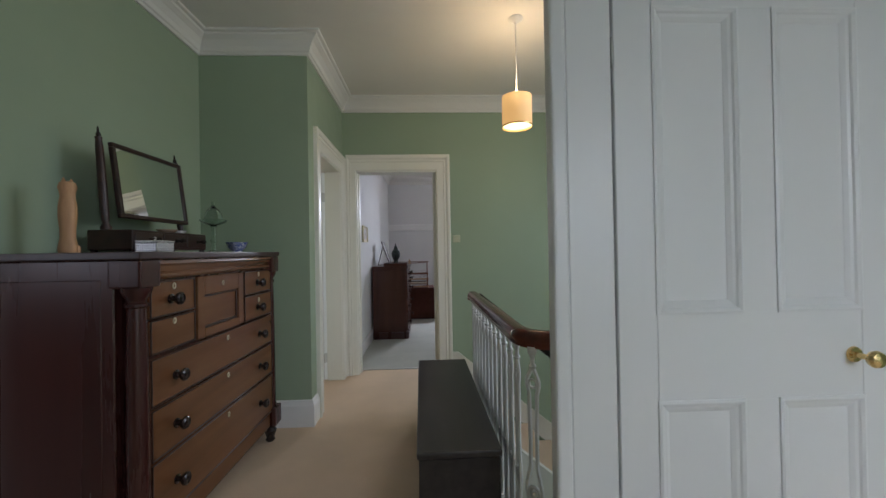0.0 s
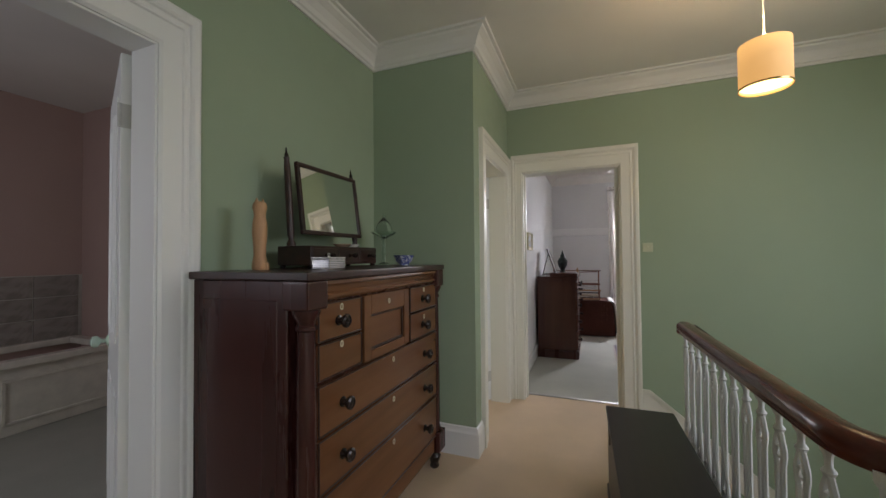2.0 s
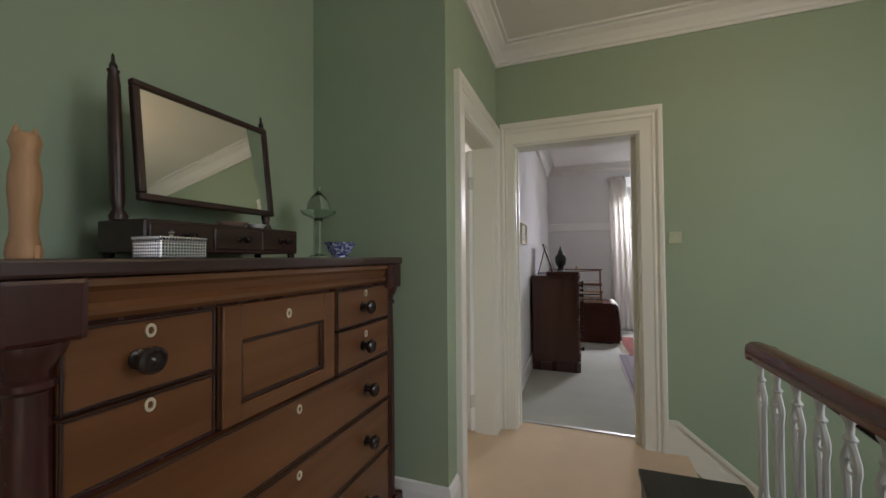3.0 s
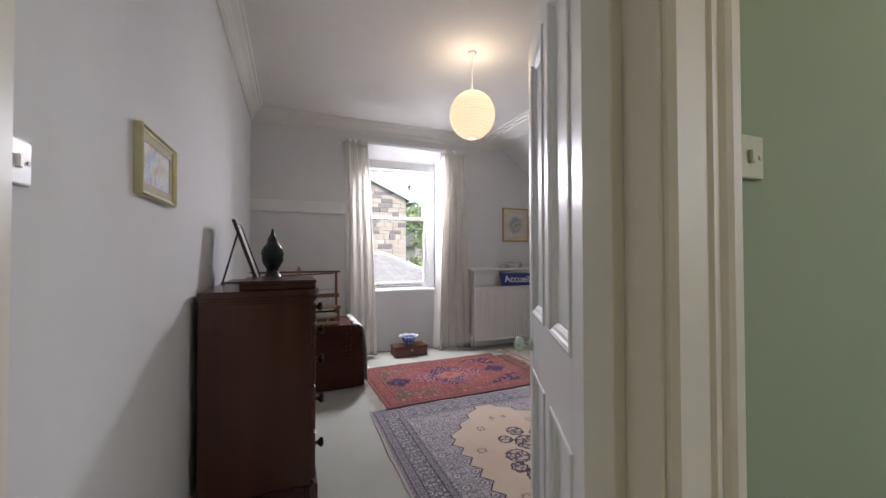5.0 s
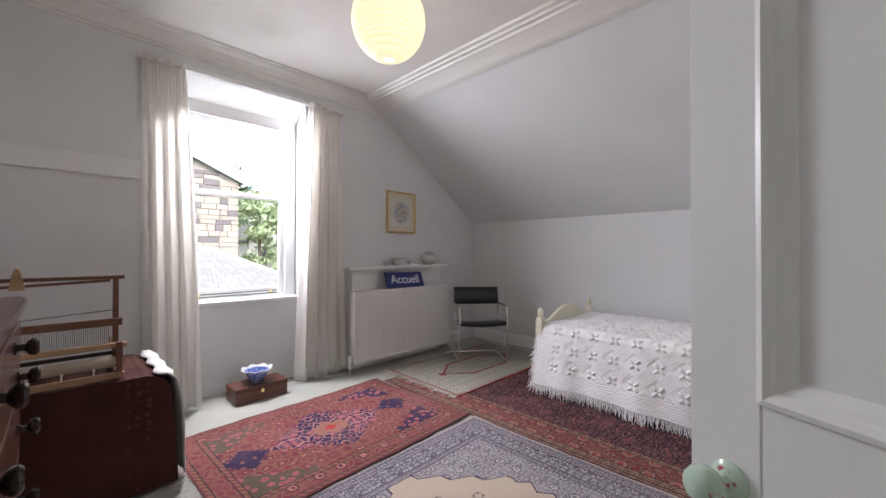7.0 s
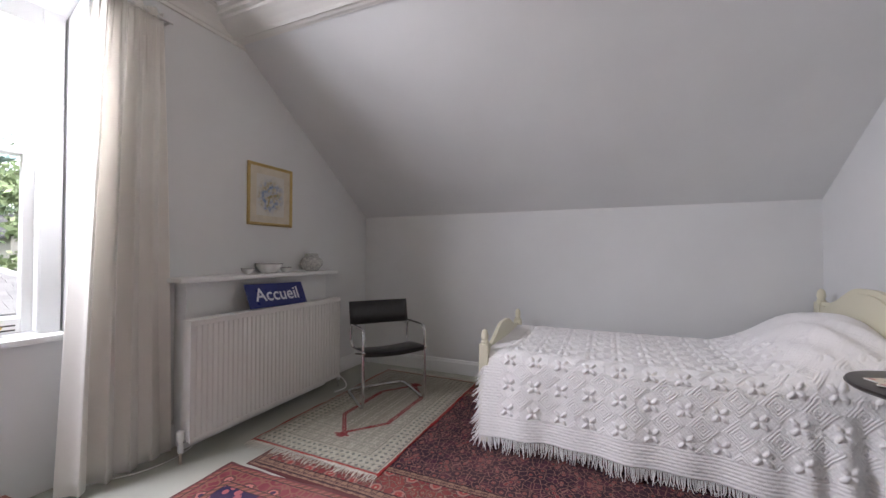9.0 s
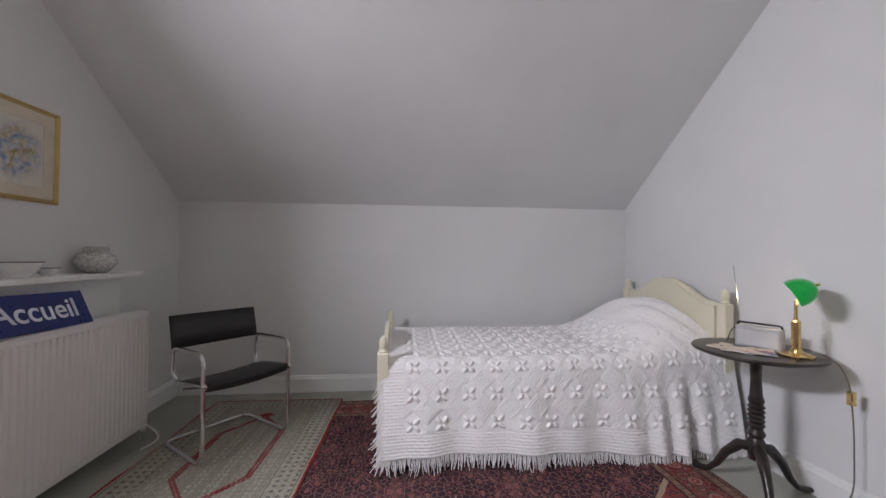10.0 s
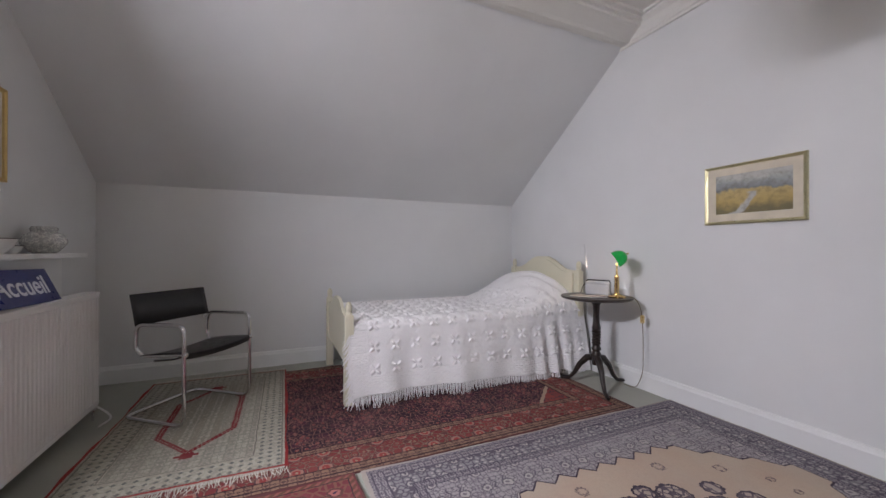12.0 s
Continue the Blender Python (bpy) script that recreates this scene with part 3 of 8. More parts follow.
def scotch_chest():
    """Tall chest: local y runs along its length, +x is its front."""
    c = empty("chest_of_drawers", pose(-0.765, 2.485, 0.0), "large dark mahogany Scottish chest with columns and turned knobs", "chest of drawers")
    L, D, H = 1.25, 0.555, 1.262
    bm = bmesh.new()
    box(bm, 0.0, D - 0.088, 0.018, L - 0.018, 0.1625, H - 0.0305, 0.004)
    box(bm, D - 0.0885, D - 0.03, 0.080, L - 0.080, 0.1625, H - 0.0305, 0.002)
    part("carcass", bm, MAHOGANY, c)
    for y in (0.0155, L - 0.0225):
        part("side_panel", cuboid(0.055, D - 0.13, y, y + 0.007, 0.20, H - 0.10, 0.003), MAHOGANY, c)
    part("top_board", cuboid(-0.005, D + 0.02, 0.0, L, H - 0.03, H, 0.006, 2), MAHOGANY_DARK, c)
    for y0, y1 in ((0.005, 0.11), (L - 0.11, L - 0.005)):
        part("corner_block", cuboid(D - 0.10, D + 0.015, y0, y1, 1.13, H - 0.031, 0.008, 2), MAHOGANY, c)
    bm = bmesh.new()
    prism(bm, [(D - 0.06, 1.155), (D - 0.012, 1.155), (D - 0.004, 1.165), (D - 0.004, 1.175), (D - 0.014, 1.185), (D - 0.004, 1.205), (D + 0.006, 1.215), (D + 0.004, 1.228), (D - 0.06, 1.228)], "y", 0.11, L - 0.11)
    part("frieze_drawer", bm, MAHOGANY_X, c)
    for y in (0.055, L - 0.055):
        m = Matrix.Translation((D - 0.035, y, 0))
        col = part("column", turned([(0.038, 0.235), (0.040, 0.25), (0.034, 0.262), (0.036, 0.28), (0.036, 0.55), (0.033, 0.9), (0.030, 1.055), (0.037, 1.062), (0.037, 1.072), (0.031, 1.078), (0.033, 1.09), (0.044, 1.108), (0.048, 1.122), (0.048, 1.13)], 24, m), MAHOGANY, c, "", True)
        part("column_plinth", cuboid(D - 0.085, D + 0.02, y - 0.05, y + 0.05, 0.115, 0.234, 0.008, 2), MAHOGANY, c)
        part("foot", turned([(0.022, 0.0), (0.030, 0.012), (0.024, 0.030), (0.034, 0.055), (0.040, 0.075), (0.028, 0.092), (0.040, 0.100), (0.040, 0.116)], 18, m), EBONY, c, "", True)
    for y in (0.06, L - 0.06):
        part("back_foot", cuboid(0.01, 0.08, y - 0.035, y + 0.035, 0.0, 0.16, 0.006), EBONY, c)
    part("plinth", cuboid(0.0, D - 0.02, 0.02, L - 0.02, 0.115, 0.162, 0.006, 2), MAHOGANY, c)
    part("apron", cuboid(D - 0.045, D - 0.012, 0.11, L - 0.11, 0.118, 0.205, 0.006, 2), MAHOGANY_X, c)

    def drawer(y0, y1, z0, z1, knobs, key=True):
        d = part("drawer", cuboid(D - 0.05, D - 0.008, y0, y1, z0, z1, 0.003), MAHOGANY_X, c, "red-brown mahogany drawer front")
        bm = bmesh.new()
        for a in ((y0, y1, z0, z0 + 0.005), (y0, y1, z1 - 0.005, z1), (y0, y0 + 0.005, z0, z1), (y1 - 0.005, y1, z0, z1)):
            box(bm, D - 0.010, D - 0.003, *a, bevel=0.0015)
        part("cockbead", bm, MAHOGANY_DARK, d)
        zc = (z0 + z1) / 2
        for y in knobs:
            part("knob", knob_wood(Matrix.Translation((D - 0.008, y, zc - 0.005)) @ pose(0, 0, 0, 0, 90, 0)), EBONY, d, "dark turned knob", True)
        if key:
            yk, zk = (y0 + y1) / 2, zc + 0.045 if z1 - z0 < 0.14 else z1 - 0.035
            part("escutcheon", turned([(0.0055, 0), (0.0055, 0.003), (0.010, 0.003), (0.010, 0)], 16, Matrix.Translation((D - 0.008, yk, zk)) @ pose(0, 0, 0, 0, 90, 0) @ Matrix.Diagonal((1.35, 1, 1, 1)), False), IVORY, d, "ivory keyhole inlay")

    ya, yb, yd = 0.082, 0.352, 1.168
    drawer(ya, yb, 1.008, 1.147, [0.198])
    drawer(ya, yb, 0.870, 1.000, [])
    drawer(0.806, yd, 1.012, 1.147, [0.968])
    drawer(0.806, yd, 0.860, 1.004, [0.968])
    # square central hat drawer with a sunk panel
    d = part("hat_drawer", cuboid(D - 0.05, D - 0.02, 0.372, 0.790, 0.862, 1.148, 0.002), MAHOGANY_X, c, "deep drawer with a sunk panel")
    bm = bmesh.new()
    for y0, y1, z0, z1 in ((0.372, 0.425, 0.862, 1.148), (0.737, 0.790, 0.862, 1.148), (0.425, 0.737, 0.862, 0.905), (0.425, 0.737, 1.060, 1.148)):
        box(bm, D - 0.0199, D - 0.004, y0, y1, z0, z1, 0.003)
    part("panel_frame", bm, MAHOGANY_X, d)
    part("panel_bead", prism_frame(0.425, 0.737, 0.905, 1.060, D - 0.0195, 0.007, 0.010), MAHOGANY_DARK, d)
    part("escutcheon", turned([(0.0055, 0), (0.0055, 0.003), (0.010, 0.003), (0.010, 0)], 16, Matrix.Translation((D - 0.004, 0.578, 1.105)) @ pose(0, 0, 0, 0, 90, 0) @ Matrix.Diagonal((1.35, 1, 1, 1)), False), IVORY, d, "ivory keyhole inlay")
    drawer(ya, yd, 0.672, 0.852, [0.222, 0.990])
    drawer(ya, yd, 0.468, 0.660, [0.222, 0.990])
    drawer(ya, yd, 0.215, 0.456, [0.222, 0.990])
    return c


scotch_chest()
TOP = 1.263
# toilet mirror on its box stand
MIRROR = Nodes("mirror_glass", 0.02, 1.0).colour((0.86, 0.88, 0.86)).mat
g = empty("toilet_mirror", pose(-0.60, 3.145, TOP), "dark wooden swing mirror on a box stand with drawers", "mirror")
part("stand", cuboid(-0.10, 0.10, -0.285, 0.275, 0.014, 0.105, 0.004), MAHOGANY_DARK, g)
for y0, y1 in ((-0.275, -0.095), (-0.088, 0.088), (0.095, 0.265)):
    d = part("drawer", cuboid(0.094, 0.106, y0, y1, 0.026, 0.094, 0.003), MAHOGANY_DARK, g)
    part("knob", knob_wood(Matrix.Translation((0.106, (y0 + y1) / 2, 0.06)) @ pose(0, 0, 0, 0, 90, 0), 0.012), EBONY, d, "", True)
for x in (-0.085, 0.085):
    for y in (-0.265, 0.255):
        part("foot", turned([(0.010, 0.0), (0.014, 0.006), (0.012, 0.015)], 12, Matrix.Translation((x, y, 0))), EBONY, g)
for y in (-0.298 + 0.02, 0.235):
    m = Matrix.Translation((-0.02, y, 0.105)) @ pose(0, 0, 0, 0, -4, 0)
    p = part("post", turned([(0.020, 0.0), (0.022, 0.012), (0.012, 0.03), (0.016, 0.05), (0.017, 0.2), (0.015, 0.38), (0.012, 0.41), (0.015, 0.42)], 12, m), MAHOGANY_DARK, g, "", True)
    part("finial", turned([(0.006, 0.418), (0.009, 0.424), (0.010, 0.434), (0.005, 0.445), (0.004, 0.462), (0.001, 0.47)], 12, m), EBONY, p, "", True)
tilt = Matrix.Translation((0.0, -0.015, 0.335)) @ pose(0, 0, 0, 0, -7, 0)
bm = bmesh.new()
for y0, y1, z0, z1 in ((-0.24, 0.24, -0.175, -0.155), (-0.24, 0.24, 0.155, 0.175), (-0.24, -0.22, -0.155, 0.155), (0.22, 0.24, -0.155, 0.155)):
    box(bm, -0.010, 0.012, y0, y1, z0, z1, 0.003, 1, tilt)
part("mirror_frame", bm, MAHOGANY_DARK, g)
part("mirror_glass", box(bmesh.new(), -0.004, 0.004, -0.222, 0.222, -0.157, 0.157, 0.0, 1, tilt), MIRROR, g, "old mirror glass")
part("backboard", box(bmesh.new(), -0.011, -0.0045, -0.222, 0.222, -0.157, 0.157, 0.0, 1, tilt), MAHOGANY_DARK, g)
# carved wooden cat
LIGHT_WOOD = wood("carved_light_wood", (0.36, 0.19, 0.09), (0.58, 0.34, 0.17), "z", 0.5, 2.0)
bm = bmesh.new()
lathe(bm, [(0.030, 0.0), (0.033, 0.01), (0.031, 0.03), (0.025, 0.06), (0.026, 0.10), (0.031, 0.15), (0.030, 0.19), (0.024, 0.225), (0.026, 0.245), (0.031, 0.262), (0.026, 0.282), (0.012, 0.288)], 16, Matrix.Diagonal((1.0, 0.9, 1, 1)))
for s in (-1, 1):
    lathe(bm, [(0.009, 0.272), (0.007, 0.288), (0.001, 0.302)], 8, Matrix.Translation((0.0, s * 0.016, 0)))
lathe(bm, [(0.010, 0.0), (0.011, 0.02), (0.006, 0.03)], 8, Matrix.Translation((0.026, 0.012, 0)))
cat = put("carved_cat", bm, LIGHT_WOOD, None, "", True)
cat.matrix_world = pose(-0.614, 2.68, TOP)
tagged(cat, "tall carved cat of pale wood on the chest", "carving")
# clear glass comport with a lid
n = Nodes("clear_glass", 0.04)
n.b.inputs["Transmission Weight"].default_value, n.b.inputs["IOR"].default_value = 1.0, 1.45
GLASS = n.colour((0.88, 0.95, 0.92)).mat
j = empty("glass_comport", pose(-0.585, 3.655, TOP), "clear glass comport on a tall stem", "glassware")
part("stem", turned([(0.045, 0.0), (0.045, 0.006), (0.014, 0.016), (0.012, 0.06), (0.020, 0.075), (0.012, 0.09), (0.013, 0.16), (0.022, 0.18)], 24), GLASS, j, "", True)
part("bowl", turned([(0.0, 0.18), (0.03, 0.18), (0.072, 0.20), (0.082, 0.215), (0.078, 0.216), (0.068, 0.205), (0.03, 0.188), (0.0, 0.186)], 24, None, False), GLASS, j, "", True)
part("lid", turned([(0.055, 0.217), (0.05, 0.25), (0.035, 0.28), (0.015, 0.30), (0.008, 0.31), (0.012, 0.322), (0.006, 0.335)], 24), GLASS, j, "", True)
# blue and white bowl
def blue_white(name, scale, base=(0.72, 0.75, 0.80), ink=(0.05, 0.08, 0.28)):
    n = Nodes(name, 0.12)
    k = n.ramp(n.noise(scale, 5, distort=2.0), (0.44, 0.0), (0.50, 1.0))
    return n.colour(n.mix(k, base, ink)).mat


BLUE_WHITE = blue_white("blue_and_white_china", 55)
b = put("china_bowl", turned([(0.0, 0.0), (0.030, 0.0), (0.030, 0.008), (0.048, 0.025), (0.062, 0.058), (0.064, 0.060), (0.060, 0.059), (0.046, 0.03), (0.028, 0.013), (0.0, 0.011)], 28, None, False), BLUE_WHITE, None, "", True)
b.matrix_world = pose(-0.365, 3.515, TOP)
tagged(b, "small blue and white china bowl on the chest", "bowl")
# silver and glass trinket box
n = Nodes("pierced_silver", 0.25, 0.7)
n.colour(n.mix(n.ramp(n.voronoi(130, rand=0.0), (0.30, 1.0), (0.42, 0.0)), (0.75, 0.75, 0.76), (0.06, 0.06, 0.07)))
t = empty("trinket_box", pose(-0.405, 2.865, TOP, 0, 0, 4), "small lattice-patterned silver trinket box", "trinket box")
part("box_body", cuboid(-0.045, 0.045, -0.062, 0.062, 0.0, 0.042, 0.004, 2), n.mat, t)
part("lid", cuboid(-0.047, 0.047, -0.064, 0.064, 0.0425, 0.052, 0.004, 2), n.mat, t)
part("knob", turned([(0.008, 0.051), (0.004, 0.058), (0.008, 0.066), (0.002, 0.07)], 10), CHROME, t)
# small dishes on the mirror's stand
for y, r, c in ((0.03, 0.05, (0.55, 0.38, 0.28)), (0.13, 0.035, (0.75, 0.75, 0.72))):
    o = put("small_dish", turned([(0.0, 0.0), (r * 0.6, 0.0), (r, 0.016), (r * 0.95, 0.016), (r * 0.55, 0.006), (0.0, 0.006)], 20, None, False), plain("glazed_dish", c, 0.2), None, "", True)
    o.matrix_world = pose(-0.56, 3.145 + y, TOP + 0.106)
    tagged(o, "small glazed dish on the mirror stand", "dish")

# black blanket box
b = empty("blanket_box", pose(0.77, 2.545, 0.0, 0, 0, 1.0), "long low black-painted wooden blanket box", "chest")
part("box_body", cuboid(0.008, 0.322, 0.008, 1.222, 0.03, 0.450, 0.004), BLACK_WOOD, b)
part("lid", cuboid(0.0, 0.33, 0.0, 1.232, 0.452, 0.480, 0.008, 2), BLACK_WOOD, b)
part("plinth", cuboid(0.0, 0.33, 0.0, 1.23, 0.0, 0.06, 0.006), BLACK_WOOD, b)
for y in (0.28, 0.95):
    part("hinge_strap", cuboid(-0.002, 0.004, y - 0.02, y + 0.02, 0.40, 0.452, 0.001), EBONY, b)

# balustrade
RAIL = wood("polished_mahogany_handrail", (0.075, 0.016, 0.009), (0.165, 0.038, 0.019), "y", 0.2)
BALUSTER_PAINT = paint("white_painted_cast_iron", (0.75, 0.76, 0.74), 0.4, 0.04, 0.2)
bal = empty("balustrade", pose(0, 0, 0), "stair balustrade with mahogany handrail and white cast-iron balusters", "balustrade", "", "structure")
prof = [(-0.028, -0.032), (0.028, -0.032), (0.030, -0.022), (0.036, -0.014), (0.038, 0.002), (0.034, 0.018), (0.022, 0.029), (0.0, 0.033), (-0.022, 0.029), (-0.034, 0.018), (-0.038, 0.002), (-0.036, -0.014), (-0.030, -0.022)]


def rail(bm, pts):
    pts = [Vector(p) for p in pts]
    rings = []
    for i, p in enumerate(pts):
        d = (pts[min(i + 1, len(pts) - 1)] - pts[max(i - 1, 0)]).normalized()
        s = d.cross(Vector((0, 0, 1))).normalized()
        u = s.cross(d)
        rings.append([bm.verts.new(p + a * s + b * u) for a, b in prof])
    for a, b in zip(rings, rings[1:]):
        for k in range(len(prof)):
            j = (k + 1) % len(prof)
            bm.faces.new((a[k], a[j], b[j], b[k]))
    bm.faces.new(rings[0])
    bm.faces.new(rings[-1][::-1])
    return bm


hz = 0.916
part("handrail", rail(bmesh.new(), rounded([(1.150, 3.865, hz), (1.152, 3.80, hz), (1.176, 2.465, hz), (1.95, 2.445, hz)], 0.13, 8)), RAIL, bal, "polished mahogany handrail", True)
part("handrail_end", turned([(0.036, -0.03), (0.037, 0.0), (0.034, 0.018), (0.02, 0.03), (0.0, 0.033)], 18, Matrix.Translation((1.150, 3.868, hz)), False), RAIL, bal, "", True)
part("stair_handrail", rail(bmesh.new(), [(1.19, 3.90, 0.905), (1.75, 3.90, 0.455), (2.95, 3.90, -0.50)]), EBONY, bal, "dark handrail descending the stairs", True)


def baluster_mesh():
    bm = bmesh.new()
    T = 0.886
    lathe(bm, [(0.017, T), (0.017, T - 0.02), (0.009, T - 0.035), (0.008, T - 0.06), (0.015, T - 0.07), (0.008, T - 0.085)], 8)
    for s in (-1, 1):
        tube(bm, [(0, s * 0.004, T - 0.08), (0, s * 0.024, T - 0.12), (0, s * 0.026, T - 0.14), (0, s * 0.017, T - 0.17), (0, s * 0.014, T - 0.30), (0, s * 0.014, T - 0.44), (0, s * 0.030, T - 0.50), (0, s * 0.034, T - 0.53), (0, s * 0.022, T - 0.575), (0, s * 0.016, T - 0.60), (0, s * 0.013, 0.17), (0, s * 0.022, 0.11), (0, s * 0.004, 0.06)], 0.0080, 6)
    tube(bm, [(0, 0.023 * math.cos(a * math.pi / 6), T - 0.535 + 0.023 * math.sin(a * math.pi / 6)) for a in range(12)], 0.007, 6, True)
    lathe(bm, [(0.013, -0.004), (0.009, 0.007), (0.0, 0.010)], 10, Matrix.Translation((0, 0, T - 0.535)) @ pose(0, 0, 0, 0, 90, 0), False)
    lathe(bm, [(0.013, -0.004), (0.009, 0.007), (0.0, 0.010)], 10, Matrix.Translation((0, 0, T - 0.535)) @ pose(0, 0, 0, 0, -90, 0), False)
    tube(bm, [(0, 0.016 * math.cos(a * math.pi / 4), T - 0.135 + 0.016 * math.sin(a * math.pi / 4)) for a in range(8)], 0.005, 5, True)
    lathe(bm, [(0.026, 0.0), (0.026, 0.012), (0.014, 0.022), (0.012, 0.05), (0.018, 0.06), (0.010, 0.07)], 8)
    return bm


first = part("baluster", baluster_mesh(), BALUSTER_PAINT, bal, "white cast-iron baluster", True)
first.matrix_local = pose(1.173, 2.60, 0.004)
spots = [(1.173 - 0.0018 * i, 2.60 + 0.114 * i, 0) for i in range(1, 12)] + [(1.20, 2.475, 40), (1.32, 2.452, 90), (1.44, 2.450, 90), (1.56, 2.449, 90), (1.68, 2.448, 90)]
for x, y, a in spots:
    o = first.copy()
    scene.collection.objects.link(o)
    o.matrix_local = pose(x, y, 0.004, 0, 0, a)
part("kerb", cuboid(1.11, 1.205, 2.452, 3.88, -0.16, 0.004, 0.004), CREAM_GLOSS, bal, "cream painted edge of the landing")
part("cross_kerb", cuboid(1.175, 3.2, 2.325, 2.45, -0.16, 0.004, 0.004), CREAM_GLOSS, bal)
# stairs down along the end wall
st = empty("stairs", pose(0, 0, 0), "carpeted stairs going down beside the end wall", "stairs", "", "structure")
for i in range(8):
    part("step", cuboid(1.17 + 0.225 * i, 1.17 + 0.225 * (i + 1), 3.93, EY - 0.035, -2.7 if i > 5 else -0.2 - 0.18 * (i + 2), -0.18 * (i + 1), 0.006), CARPET_BEIGE, st)
part("string", prism(bmesh.new(), [(1.17, 0.0), (1.20, 0.0), (2.97, -1.42), (2.97, -1.75), (1.17, -0.32)], "y", 3.87, 3.93), CREAM_GLOSS, st, "cream painted outer string")

# drum pendant
n = Nodes("lit_fabric_shade", 0.9)
n.colour((0.80, 0.62, 0.36)).emit((1.0, 0.50, 0.13), 0.55)
SHADE = n.mat
n = Nodes("lit_diffuser", 0.6)
n.colour((0.9, 0.85, 0.6)).emit((1.0, 0.80, 0.36), 1.5)
DIFFUSER = n.mat
WHITE_PLASTIC = plain("white_plastic", (0.78, 0.78, 0.76), 0.35)
LX, LY = 1.448, 3.635
p = empty("pendant_lamp", pose(LX, LY, 0), "lit cream drum pendant lamp over the stairs", "pendant lamp")
part("ceiling_rose", turned([(0.05, CE - 0.001), (0.05, CE - 0.008), (0.035, CE - 0.02), (0.012, CE - 0.03), (0.008, CE - 0.04)], 20), WHITE_PLASTIC, p, "", True)
part("flex", turned([(0.004, 2.30), (0.004, CE - 0.03)], 8), WHITE_PLASTIC, p)
bm = turned([(0.099, 2.083), (0.099, 2.285)], 40, None, False)
sh = part("shade", bm, SHADE, p, "cream fabric drum shade glowing amber", True)
sol = sh.modifiers.new("thickness", "SOLIDIFY")
sol.thickness = 0.004
part("shade_ring", turned([(0.0995, 2.078), (0.1010, 2.078), (0.1010, 2.087), (0.0995, 2.087)], 40, None, False), BRASS, p, "", True)
part("diffuser", turned([(0.0, 2.092), (0.096, 2.092)], 32, None, False), DIFFUSER, p, "glowing lower diffuser")
part("lampholder", turned([(0.02, 2.23), (0.022, 2.30), (0.008, 2.33)], 12), WHITE_PLASTIC, p)
lamp("pendant_bulb", "POINT", 7, (1.0, 0.72, 0.38), Matrix.Translation((LX, LY, 2.36)), radius=0.09)
lamp("pendant_bulb_down", "POINT", 1.5, (1.0, 0.72, 0.38), Matrix.Translation((LX, LY, 2.0)), radius=0.09)

# light switches
def switch(name, m, mat):
    s = empty(name, m, "square light switch plate on the wall", "light switch")
    part("plate", cuboid(-0.037, 0.037, -0.008, 0.0, -0.037, 0.037, 0.003, 2), mat, s)
    part("rocker", cuboid(-0.006, 0.006, -0.014, -0.0075, -0.011, 0.011, 0.002), mat, s)
    for x in (-0.026, 0.026):
        part("screw", turned([(0.004, 0), (0.004, 0.002)], 8, Matrix.Translation((x, -0.008, 0)) @ pose(0, 0, 0, 90, 0, 0)), IRON, s)
    return s


switch("light_switch", pose(1.128, EY - 0.001, 1.375), plain("cream_switch_plate", (0.50, 0.53, 0.36), 0.4))
switch("light_switch", pose(0.001, 5.40, 1.36, 0, 0, 90), WHITE_PLASTIC)

# bathroom: panelled bath and tiles
BATH = plain("cream_enamel", (0.74, 0.70, 0.62), 0.2)
ba = empty("bathtub", pose(-4.15, 2.0, 0), "cream bath with a panelled side", "bathtub")
bm = bmesh.new()
box(bm, 0.0, 0.80, 0.0, 0.10, 0.50, 0.56, 0.012, 2)
box(bm, 0.0, 0.80, 1.60, 1.70, 0.50, 0.56, 0.012, 2)
box(bm, 0.0, 0.08, 0.10, 1.60, 0.50, 0.56, 0.012, 2)
box(bm, 0.70, 0.80, 0.10, 1.60, 0.50, 0.56, 0.012, 2)
part("rim", bm, BATH, ba)
part("basin", cuboid(0.08, 0.70, 0.10, 1.60, 0.16, 0.20), BATH, ba)
part("bath_panel", cuboid(0.735, 0.765, 0.0, 1.70, 0.0, 0.50, 0.003), BATH, ba)
for y0, y1 in ((0.08, 0.80), (0.90, 1.62)):
    bm = bmesh.new()
    for a in ((y0, y1, 0.08, 0.105), (y0, y1, 0.395, 0.42), (y0, y0 + 0.025, 0.105, 0.395), (y1 - 0.025, y1, 0.105, 0.395)):
        box(bm, 0.765, 0.778, *a, bevel=0.003)
    part("panel_moulding", bm, BATH, ba)
n = Nodes("veined_grey_tile", 0.25)
n.colour(n.mix(n.ramp(n.noise(4, 8, distort=2.0), (0.45, 0.0), (0.6, 0.7)), (0.38, 0.34, 0.31), (0.22, 0.20, 0.19)))
n.colour(n.mix(n.math("MULTIPLY", n.random(), 0.35), n.mix(n.ramp(n.noise(4, 8, distort=2.0), (0.45, 0.0), (0.6, 0.7)), (0.38, 0.34, 0.31), (0.22, 0.20, 0.19)), (0.16, 0.15, 0.14)))
TILE = n.mat
tw = structure("bathroom_tiling", cuboid(-4.149, -4.140, 1.0, 3.72, 0.55, 1.17), plain("pale_grout", (0.55, 0.52, 0.48), 0.8), "grey veined wall tiles above the bath", "tiles")
tile_me = None
